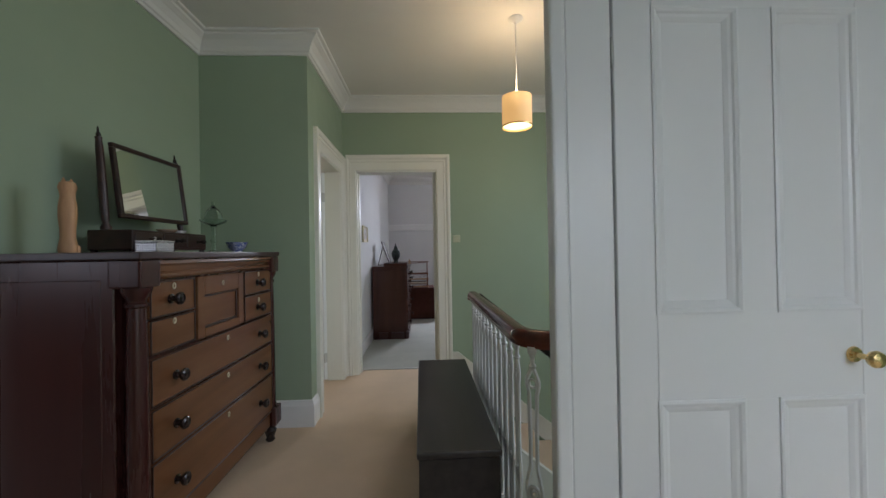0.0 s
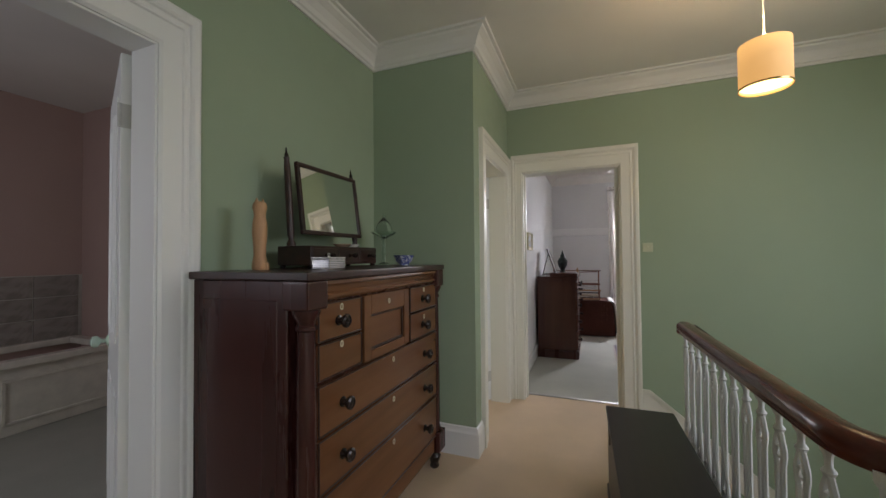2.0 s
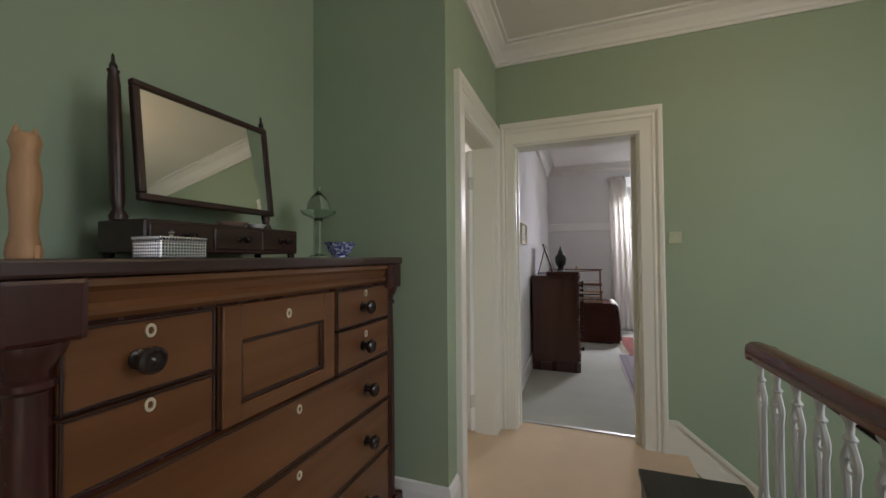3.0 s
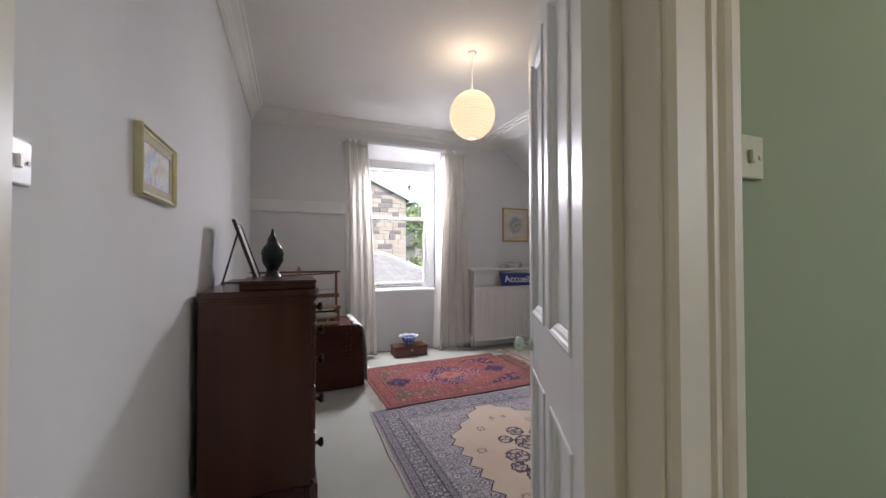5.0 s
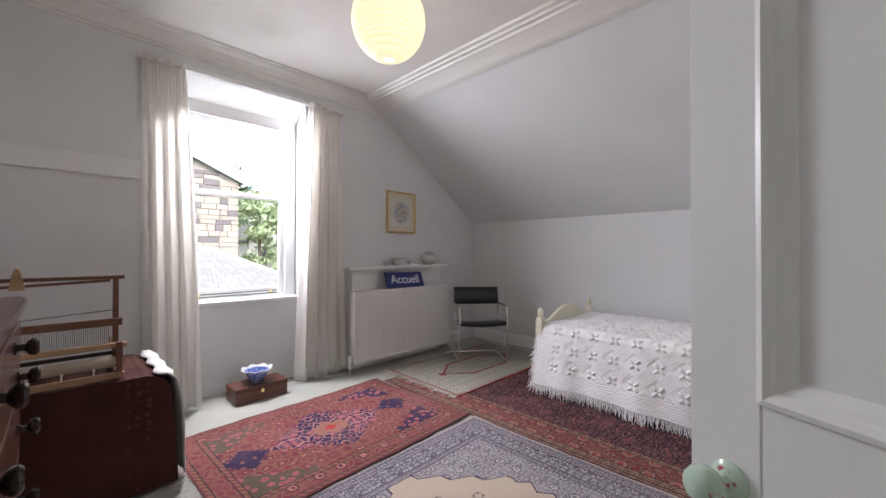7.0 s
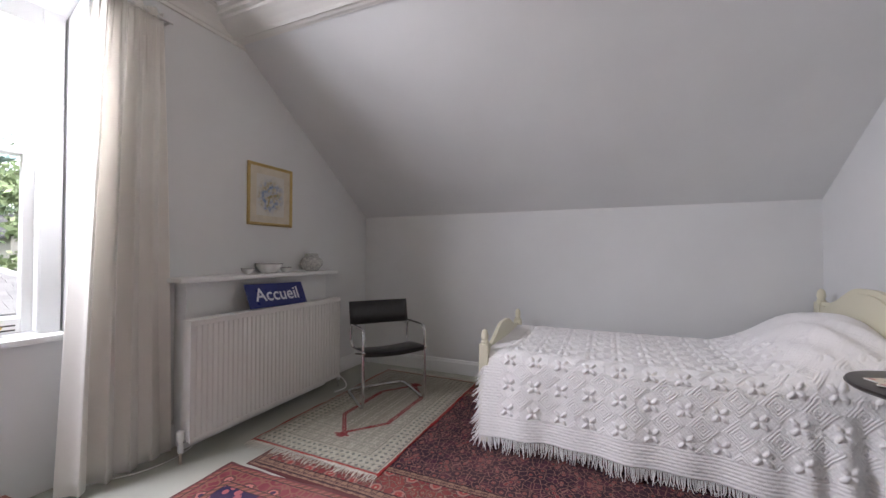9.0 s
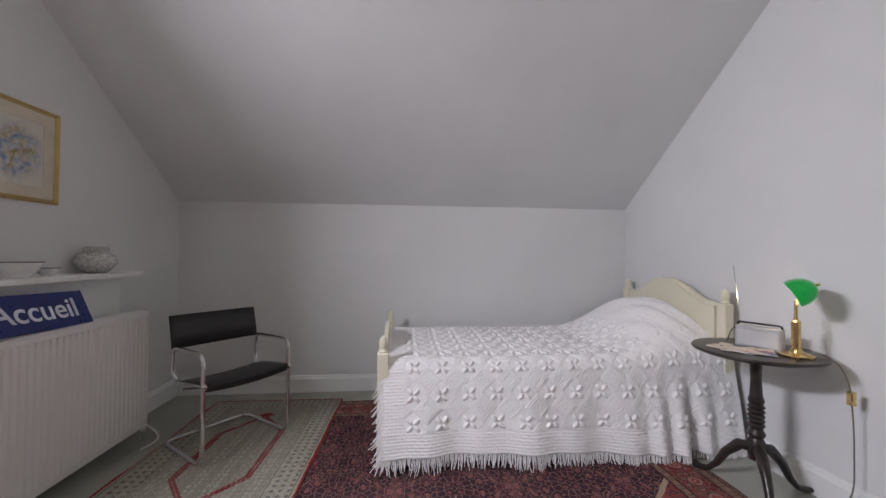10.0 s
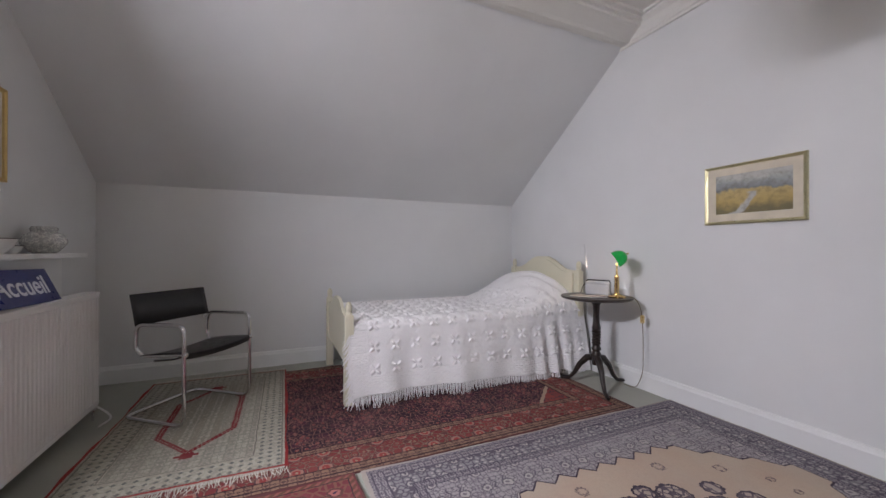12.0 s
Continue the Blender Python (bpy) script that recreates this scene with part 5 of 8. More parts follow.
# candlewick bedspread: woven diamonds and raised petals
n = Nodes("white_candlewick_cotton", 0.95, spec=0.08)
n.colour(n.ramp(n.noise(7, 5), (0.3, (0.87, 0.86, 0.86)), (0.7, (0.92, 0.91, 0.91)))).bump(n.noise(420, 3), 0.5, 0.003)
COUNTERPANE = n.mat
nu, nv = 560, 680
U, V = 1.70, 2.06                              # across from the near hem, along from the foot
us = np.linspace(0, U, nu)
vs_ = np.linspace(0, V, nv)
uu, vv = np.meshgrid(us, vs_, indexing="ij")
yy = BY1 - 0.065 + 0.03 - vv
head = np.clip((vv - 1.36) / 0.42, 0, 1)
head = head * head * (3 - 2 * head)
tail = np.clip((V - vv) / 0.16, 0, 1)
tophalf = 0.565 + 0.265 * head * np.sqrt(tail * (2 - tail)) + 0.012 * np.sin(vv * 5.1 + 1) * np.sin(uu * 4.3)
drop = 0.44                                    # length of the hanging side
side = np.clip(uu / drop, 0, 1)
deep = np.exp(-((vv - 1.72) / 0.20) ** 2)
hang = (1 - side)
wave = hang ** 0.8 * (0.016 * np.sin(vv * 9.0 + 0.6) + 0.010 * np.sin(vv * 23 + 2) + deep * 0.035 * np.sin(vv * 42))
bend = 0.075                                   # radius of the turn over the mattress edge
th = np.clip((uu - drop) / (bend * np.pi / 2), 0, 1) * np.pi / 2
flat = np.clip(uu - drop - bend * np.pi / 2, 0, None)
xx = np.where(uu < drop, BX0 - 0.105 + 0.085 * side ** 1.2 - wave, BX0 - 0.02 + bend * (1 - np.cos(th)) + flat * 0.97)
hem = 0.075 + 0.02 * np.sin(vv * 2.2 + 0.5) - 0.02 * (vv / V)
pill = np.clip(1 - np.abs((xx - 4.03) / 0.56) ** 2.4, 0, 1)
zz = np.where(uu < drop, hem + (0.50 - hem) * side, 0.50 + 0.065 * np.sin(th) + (tophalf - 0.565) * pill)
far = np.clip((xx - (BX1 - 0.03)) / 0.06, 0, 1)
zz -= far * 0.16
xx = np.minimum(xx, BX1 + 0.005 + 0.01 * np.sin(vv * 20))
# creases that radiate from the pillow
zz += 0.012 * head * (1 - np.clip(np.abs(uu - 0.75) / 0.5, 0, 1)) * np.sin(vv * 38 + uu * 22)
cell = 0.152
pa, pb = (uu - 0.17) / cell, (vv - 0.16) / cell
fa, fb = pa - np.round(pa), pb - np.round(pb)
ga, gb = pa - np.floor(pa) - 0.5, pb - np.floor(pb) - 0.5
dia = np.abs(ga) + np.abs(gb)
ridge = np.sqrt(0.5 + 0.5 * np.cos(dia * 2 * np.pi / 0.118))
ridge *= (dia < 0.47)
along, across = (np.abs(fa) + np.abs(fb)) / 1.414, (np.abs(fa) - np.abs(fb)) / 1.414
petal = np.sqrt(np.clip(1 - ((along - 0.175) / 0.130) ** 2 - (across / 0.068) ** 2, 0, 1))
field = (uu > 0.13) & (vv > 0.11)
brick = np.abs(np.sin(uu * np.pi / 0.017)) ** 0.6
weave = brick * (0.35 + 0.65 * np.abs(np.sin(vv * np.pi / 0.042 + 0.5 * np.pi * (np.floor(uu / 0.017) % 2))) ** 0.5)
plain_head = np.clip((vv - 1.50) / 0.12, 0, 1) * np.clip((uu - drop - 0.10) / 0.1, 0, 1)
fine = 0.5 + 0.5 * np.sin(uu * 2 * np.pi / 0.021) * np.sin(vv * 2 * np.pi / 0.021)
relief = np.where(field, (0.0062 * ridge + 0.0135 * petal) * (1 - 0.75 * plain_head) + 0.002 * fine, 0.0052 * weave)
P3 = np.stack([xx, yy, zz], -1)
du, dv = np.gradient(P3, axis=0), np.gradient(P3, axis=1)
nn = np.cross(dv, du)
nn /= np.linalg.norm(nn, axis=-1, keepdims=True) + 1e-9
nn *= np.where(nn[..., 2:3] + 0.001 * nn[..., 0:1] * -1 < -0.2, -1, 1)
if nn[nu // 2, nv // 3, 2] < 0:
    nn = -nn
P3 = P3 + nn * relief[..., None]
P3[..., 2] += 0.004
idx = np.arange(nu * nv).reshape(nu, nv)
quads = np.stack([idx[:-1, :-1], idx[:-1, 1:], idx[1:, 1:], idx[1:, :-1]], -1).reshape(-1, 4)
me = bpy.data.meshes.new("bedspread_cloth")
me.from_pydata(P3.reshape(-1, 3).tolist(), [], quads.tolist())
me.materials.append(COUNTERPANE)
me.shade_smooth()
spread = empty("bedspread", pose(0, 0, 0), "white candlewick bedspread with raised petals and a fringe", "bedspread")
o = new("woven_cloth", me)
o.parent = spread
s = o.modifiers.new("thickness", "SOLIDIFY")
s.thickness, s.offset = 0.006, -1.0


def fringe(name, roots, length, r, mat, parent, seed, spread_=0.3, floor=0.004):
    """Threads hanging or lying from (point, direction) roots, joined into one part."""
    rnd = random.Random(seed)
    verts, faces = [], []
    for p, d in roots:
        p, d = Vector(p), Vector(d)
        ln = length * rnd.uniform(0.65, 1.15)
        j = Vector((rnd.uniform(-1, 1), rnd.uniform(-1, 1), 0)) * spread_
        q1 = p + (d + j * 0.4) * ln * 0.5
        q2 = p + (d + j) * ln
        a = d.orthogonal().normalized()
        c = d.cross(a)
        base = len(verts)
        for q, k in ((p, 1.0), (q1, 1.1), (q2, 0.7)):
            q = Vector((q.x, q.y, max(q.z, floor)))
            for t in range(4):
                an = t * math.pi / 2
                verts.append(q + r * k * (math.cos(an) * a + math.sin(an) * c))
        for ring in range(2):
            for t in range(4):
                u = (t + 1) % 4
                faces.append((base + ring * 4 + t, base + ring * 4 + u, base + ring * 4 + 4 + u, base + ring * 4 + 4 + t))
    me = bpy.data.meshes.new(name)
    me.from_pydata([tuple(v) for v in verts], [], faces)
    me.materials.append(mat)
    o = new(name, me)
    o.parent = parent
    o["kind"] = "stuff"
    return o


hemline = [(tuple(P3[0, int(k)]), (-0.05, 0.0, -1.0)) for k in np.linspace(0, nv - 1, 300)]
footline = [(tuple(P3[int(k), 0]), (-0.1, 0.6, -0.8)) for k in np.linspace(0, nu * 0.26, 60)]
fringe("fringe", hemline + footline, 0.078, 0.0028, COUNTERPANE, spread, 5, 0.25, 0.012)

# ---- attic bedroom: furniture ----
CHEST2_SIDE = wood("warm_mahogany_side", (0.052, 0.016, 0.011), (0.088, 0.028, 0.018), "z", 0.24, 0.6, 9)
CHEST2_FRONT = wood("warm_mahogany_front", (0.060, 0.020, 0.012), (0.11, 0.037, 0.021), "y", 0.24, 0.7, 10)
c = empty("chest_of_drawers", pose(0.03, 6.535, 0.0), "red-brown mahogany chest of drawers with turned knobs by the wall", "chest of drawers")
L2, D2, H2 = 1.06, 0.495, 1.045
part("carcass", cuboid(0.0, D2 - 0.02, 0.012, L2 - 0.012, 0.09, H2 - 0.03, 0.003), CHEST2_SIDE, c)
bm = bmesh.new()
prism(bm, [(-0.004, -0.004), (D2 - 0.03, -0.004), (D2, 0.01), (D2 + 0.016, 0.05), (D2 + 0.016, L2 - 0.05), (D2, L2 - 0.01), (D2 - 0.03, L2 + 0.004), (-0.004, L2 + 0.004)], "z", H2 - 0.03, H2)
bmesh.ops.bevel(bm, geom=bm.edges[:], offset=0.005, segments=2, affect="EDGES")
part("top_board", bm, CHEST2_SIDE, c)
bm = bmesh.new()
for k_, (z0, z1) in enumerate(((H2 - 0.044, H2 - 0.0305), (H2 - 0.058, H2 - 0.0445), (H2 - 0.070, H2 - 0.0585))):
    box(bm, 0.0, D2 + 0.008 - 0.008 * k_, 0.001 + 0.004 * k_, L2 - 0.001 - 0.004 * k_, z0, z1, 0.004, 2)
part("cornice_moulding", bm, CHEST2_SIDE, c)
bm = bmesh.new()
prism(bm, [(-0.004, -0.006), (D2 - 0.02, -0.006), (D2 + 0.012, 0.012), (D2 + 0.012, L2 - 0.012), (D2 - 0.02, L2 + 0.006), (-0.004, L2 + 0.006)], "z", 0.0, 0.10)
bmesh.ops.bevel(bm, geom=bm.edges[:], offset=0.006, segments=2, affect="EDGES")
part("plinth", bm, MAHOGANY, c)
rows = ((0.115, 0.34), (0.355, 0.56), (0.575, 0.76), (0.770, 0.868), (0.880, 0.970))
for z0, z1 in rows:
    spans = ((0.03, L2 - 0.03),) if z1 < 0.9 else ((0.03, L2 / 2 - 0.006), (L2 / 2 + 0.006, L2 - 0.03))
    for y0, y1 in spans:
        d = part("drawer", cuboid(D2 - 0.03, D2 + 0.002, y0, y1, z0, z1, 0.004, 2), CHEST2_FRONT, c)
        for y in ((y0 + 0.13, y1 - 0.13) if y1 - y0 > 0.6 else ((y0 + y1) / 2,)):
            part("knob", knob_wood(Matrix.Translation((D2 + 0.002, y, (z0 + z1) / 2)) @ pose(0, 0, 0, 0, 90, 0), 0.024), EBONY, d, "dark turned knob", True)
T2 = H2 + 0.001
# low stepped slab on the chest, standing in for its stepped top edge
s = empty("stepped_slab", pose(0.19, 6.56, T2), "flat stepped brown wooden slab on the chest top", "box")
part("box_body", cuboid(0.0, 0.335, 0.0, 0.40, 0.0, 0.026, 0.006, 2), CHEST2_SIDE, s)
part("lid", cuboid(-0.004, 0.339, -0.004, 0.404, 0.0265, 0.044, 0.007, 3), CHEST2_SIDE, s)

# bronze statue head
n = Nodes("dark_patinated_bronze", 0.35, 0.55)
n.colour(n.ramp(n.noise(20, 5), (0.3, (0.012, 0.018, 0.018)), (0.7, (0.04, 0.055, 0.05)))).bump(n.noise(90, 3), 0.15, 0.003)
BRONZE = n.mat
bm = bmesh.new()
prof = [(0.060, 0.0), (0.062, 0.012), (0.046, 0.03), (0.036, 0.05), (0.036, 0.075), (0.050, 0.095), (0.062, 0.125), (0.066, 0.16), (0.063, 0.195), (0.052, 0.225), (0.036, 0.245), (0.032, 0.255), (0.031, 0.275), (0.022, 0.295), (0.013, 0.31), (0.009, 0.335), (0.002, 0.352)]
lathe(bm, prof, 28, Matrix.Diagonal((1.08, 0.92, 1, 1)))
for s in (-1, 1):
    lathe(bm, [(0.004, 0.0), (0.011, 0.01), (0.012, 0.05), (0.005, 0.075)], 8, Matrix.Translation((-0.005, s * 0.061, 0.09)))
lathe(bm, [(0.003, 0.0), (0.010, 0.008), (0.006, 0.04), (0.002, 0.05)], 8, Matrix.Translation((0.066, 0, 0.118)) @ pose(0, 0, 0, 0, -10, 0))
# rows of hair curls
for k in range(5):
    zc = 0.178 + 0.016 * k
    rr = 0.066 * math.sqrt(max(0.05, 1 - ((zc - 0.158) / 0.095) ** 2))
    m_ = int(22 - 3 * k)
    for i in range(m_):
        a = 2 * math.pi * (i + 0.5 * (k % 2)) / m_
        bmesh.ops.create_icosphere(bm, subdivisions=1, radius=0.0075, matrix=Matrix.Translation((1.08 * rr * math.cos(a), 0.92 * rr * math.sin(a), zc)))
o = put("statue_head", bm, BRONZE, None, "", True)
o.matrix_world = pose(0.295, 7.43, T2, 0, 0, -20)
tagged(o, "dark bronze statue head with a topknot on the chest", "statue")
# picture easel
e = empty("picture_easel", pose(0.0, 7.0, T2), "dark framed picture leaning on a folding easel", "easel")
lean = Matrix.Translation((0.235, 0.0, 0.012)) @ pose(0, 0, 0, 0, -19, 0)
bm = bmesh.new()
for y0, y1, z0, z1 in ((0, 0.27, 0.0, 0.022), (0, 0.27, 0.358, 0.38), (0, 0.022, 0.022, 0.358), (0.248, 0.27, 0.022, 0.358)):
    box(bm, -0.012, 0.006, y0, y1, z0, z1, 0.002, 1, lean)
part("frame", bm, MAHOGANY_DARK, e)
part("print", box(bmesh.new(), -0.008, -0.001, 0.022, 0.248, 0.022, 0.358, 0, 1, lean), painting("dim_photograph", "land"), e)
part("strut", tube(bmesh.new(), [(0.125, 0.135, 0.33), (0.04, 0.135, 0.006)], 0.006, 6), MAHOGANY_DARK, e)
part("ledge", cuboid(0.20, 0.262, 0.0, 0.27, 0.0, 0.0125, 0.003), MAHOGANY_DARK, e)
part("brace", cuboid(0.03, 0.20, 0.128, 0.142, 0.0, 0.008, 0.001), MAHOGANY_DARK, e)

# trunk under a dark red woven cloth
n = Nodes("dark_red_woven_cloth", 0.95, spec=0.15)
q = n.xyz(n.pos())
base = n.ramp(n.noise(3, 5), (0.3, (0.045, 0.017, 0.012)), (0.7, (0.085, 0.032, 0.022)))
band = n.ramp(n.math("ABSOLUTE", n.math("SUBTRACT", q[0], 0.86)), (0.045, 1.0), (0.055, 0.0))
motif = n.ramp(n.voronoi(26, rand=0.3), (0.28, 1.0), (0.42, 0.0))
base = n.mix(n.math("MULTIPLY", n.math("MULTIPLY", band, motif), 0.5), base, (0.13, 0.06, 0.045))
n.colour(base).bump(n.noise(300, 3), 0.5, 0.003)
RED_CLOTH = n.mat
t = empty("draped_trunk", pose(0.03, 8.10, 0.0), "trunk covered with a dark red woven cloth", "trunk")
part("trunk_body", cuboid(0.02, 0.93, 0.02, 0.62, 0.0, 0.54, 0.01, 2), BLACK_WOOD, t)
bm = bmesh.new()
TX, TZ, rr = 0.985, 0.575, 0.10
line = [(0.0, TZ)] + [(TX - rr + rr * math.sin(a), TZ - rr + rr * math.cos(a)) for a in [math.pi / 2 * i / 10 for i in range(11)]] + [(TX + 0.012, 0.30), (TX + 0.025, 0.03)]
yn = 44
rows_ = []
for x, z in line:
    row = []
    for j in range(yn + 1):
        y = 0.0 + 0.56 * j / yn
        sag = 0.012 * math.sin(6 * y / 0.56 + x * 3)
        row.append(bm.verts.new((x + (0.012 * math.sin(j * 0.45) if z < 0.5 else 0), y, z + (sag if 0.1 < x < 0.9 and z > 0.5 else 0) * 0.5)))
    rows_.append(row)
for a, b in zip(rows_, rows_[1:]):
    for j in range(yn):
        bm.faces.new((a[j], a[j + 1], b[j + 1], b[j]))
# front fall of the cloth
prev = [r_[0] for r_ in rows_]
for k in range(1, 13):
    v = k / 12
    cur = []
    for i, (x, z) in enumerate(line):
        zf = z * (1 - v) + 0.018 * v
        cur.append(bm.verts.new((x + 0.004 * math.sin(7 * v + i), -0.004 - 0.010 * math.sin(x * 9 + 1) * v, min(z, max(zf, 0.015)))))
    for i in range(len(line) - 1):
        bm.faces.new((prev[i], prev[i + 1], cur[i + 1], cur[i]))
    prev = cur
part("cloth", bm, RED_CLOTH, t, "dark red woven cloth with a patterned band", True)
bm = bmesh.new()
rows_ = []
for z, dx in ((0.585, -0.06), (0.582, -0.02), (0.545, 0.022), (0.46, 0.036), (0.30, 0.046), (0.12, 0.052), (0.05, 0.056)):
    rows_.append([bm.verts.new((TX + dx + 0.010 * math.sin(j * 0.9 + z * 5), -0.012 + 0.61 * j / 20, z)) for j in range(21)])
for a, b in zip(rows_, rows_[1:]):
    for j in range(20):
        bm.faces.new((a[j], a[j + 1], b[j + 1], b[j]))
ws = part("white_sheet", bm, MATTRESS, t, "white cotton sheet hanging over the end", True)
sm = ws.modifiers.new("thickness", "SOLIDIFY")
sm.thickness = 0.008

# table loom on the trunk
LOOM = wood("loom_brown_wood", (0.11, 0.042, 0.022), (0.20, 0.085, 0.045), "x", 0.45)
LOOM_LIGHT = wood("loom_pale_wood", (0.30, 0.18, 0.09), (0.45, 0.29, 0.16), "x", 0.5)
lm = empty("table_loom", pose(0.10, 8.20, 0.585), "small wooden weaving loom with heddles standing on the trunk", "loom")
for x in (0.0, 0.70):
    part("upright", cuboid(x, x + 0.022, 0.075, 0.10, 0.0, 0.478, 0.002), LOOM, lm)
    part("side_arm", cuboid(x + 0.001, x + 0.021, -0.04, 0.30, 0.10, 0.14, 0.002), LOOM, lm)
    part("front_upright", cuboid(x + 0.002, x + 0.028, -0.055, -0.03, 0.0, 0.17, 0.002), LOOM, lm)
    part("foot", cuboid(x, x + 0.022, -0.04, 0.30, 0.0, 0.03, 0.002), LOOM, lm)
part("top_beam", cuboid(-0.02, 0.745, 0.074, 0.096, 0.465, 0.482, 0.002), LOOM, lm)
part("slanting_bar", tube(bmesh.new(), [(-0.02, 0.085, 0.43), (0.69, 0.085, 0.458)], 0.007, 6), LOOM, lm)
part("peg_block", prism(bmesh.new(), [(0.355, 0.43), (0.405, 0.43), (0.395, 0.50), (0.387, 0.525), (0.373, 0.525), (0.365, 0.50)], "y", 0.060, 0.112), LOOM_LIGHT, lm, "pale wooden peg block")
part("castle_bar", cuboid(0.0, 0.735, 0.05, 0.08, 0.235, 0.27, 0.003), LOOM, lm)
part("tension_cord", tube(bmesh.new(), [(0.02, 0.085, 0.27), (0.70, 0.085, 0.31)], 0.002, 5), EBONY, lm)
part("breast_beam", cuboid(-0.01, 0.745, -0.045, -0.015, 0.14, 0.165, 0.003), LOOM_LIGHT, lm, "pale breast beam")
part("cloth_roller", turned([(0.024, 0.0), (0.026, 0.005), (0.026, 0.69), (0.024, 0.70)], 16, Matrix.Translation((0.01, -0.03, 0.075)) @ pose(0, 0, 0, 0, 90, 0)), cloth("unbleached_woven_cloth", (0.42, 0.36, 0.28)), lm, "roll of unbleached cloth", True)
part("lower_bar", cuboid(0.0, 0.735, -0.06, -0.035, 0.0, 0.026, 0.002), LOOM_LIGHT, lm)
part("reed", cuboid(0.03, 0.695, 0.018, 0.028, 0.10, 0.118, 0.001), EBONY, lm)
bm = bmesh.new()
for i in range(88):
    x = 0.03 + 0.0075 * i
    box(bm, x, x + 0.0016, 0.062, 0.064, 0.13, 0.236)
hd = part("heddles", bm, plain("dark_heddle_thread", (0.05, 0.045, 0.04), 0.7), lm)
hd["kind"] = "stuff"
for i in range(6):
    part("peg", turned([(0.003, 0.0), (0.003, 0.022), (0.006, 0.026), (0.002, 0.032)], 8, Matrix.Translation((0.10 + 0.105 * i, -0.048, 0.026))), WHITE_PLASTIC, lm)

# floor box and blue bowl
RED_BOX = wood("red_brown_box_wood", (0.075, 0.022, 0.014), (0.16, 0.05, 0.03), "x", 0.35)
bx = empty("wooden_box", pose(1.757, 9.02, 0.0, 0, 0, 1.5), "low red-brown wooden box on the carpet below the window", "box")
part("box_body", cuboid(-0.2, 0.2, -0.095, 0.12, 0.0, 0.093, 0.003), RED_BOX, bx)
part("lid", cuboid(-0.204, 0.204, -0.099, 0.124, 0.0945, 0.125, 0.005, 2), RED_BOX, bx)
part("lock_plate", cuboid(-0.012, 0.012, -0.1005, -0.0985, 0.062, 0.09, 0.001), BRASS, bx)
bm = bmesh.new()
prof = [(0.0, 0.004), (0.045, 0.0), (0.048, 0.014), (0.062, 0.03), (0.086, 0.075), (0.092, 0.092), (0.118, 0.104), (0.114, 0.107), (0.088, 0.096), (0.055, 0.034), (0.0, 0.02)]
lathe(bm, prof, 40, None, False)
for v in bm.verts:
    r_ = math.hypot(v.co.x, v.co.y)
    if r_ > 0.1:
        k = 1 + 0.06 * math.cos(8 * math.atan2(v.co.y, v.co.x))
        v.co.x, v.co.y, v.co.z = v.co.x * k, v.co.y * k, v.co.z + 0.006 * math.cos(8 * math.atan2(v.co.y, v.co.x))
n = Nodes("blue_transfer_bowl", 0.12)
z = n.xyz(n.pos())[2]
pat = n.ramp(n.noise(60, 5, distort=2.0), (0.42, 0.0), (0.47, 1.0))
out = n.mix(pat, (0.60, 0.66, 0.80), (0.05, 0.09, 0.34))
rim = n.mix(n.ramp(n.noise(34, 3, distort=1.0), (0.60, 0.0), (0.66, 1.0)), (0.74, 0.75, 0.77), (0.30, 0.36, 0.50))
n.colour(n.mix(n.ramp(z, (0.0925, 0.0), (0.0955, 1.0)), out, rim))
o = put("china_bowl", bm, n.mat, None, "", True)
o.matrix_world = pose(1.75, 9.03, 0.126)
tagged(o, "scalloped blue and white china bowl on the wooden box", "bowl")
# white flex along the skirting by the curtain
o = put("cable", tube(bmesh.new(), rounded([(2.25, 9.13, 0.012), (2.42, 9.02, 0.008), (2.58, 9.0, 0.008), (2.70, 9.04, 0.012)], 0.06), 0.0035, 6), WHITE_PLASTIC, None, "", True)
tagged(o, "thin white flex lying on the carpet", "cable")
o = put("cable", tube(bmesh.new(), rounded([(3.94, 8.93, 0.09), (3.97, 8.88, 0.03), (3.90, 8.82, 0.008), (3.78, 8.85, 0.008)], 0.05), 0.006, 6), WHITE_PLASTIC, None, "", True)
tagged(o, "white pipe end beside the radiator valve", "pipe")

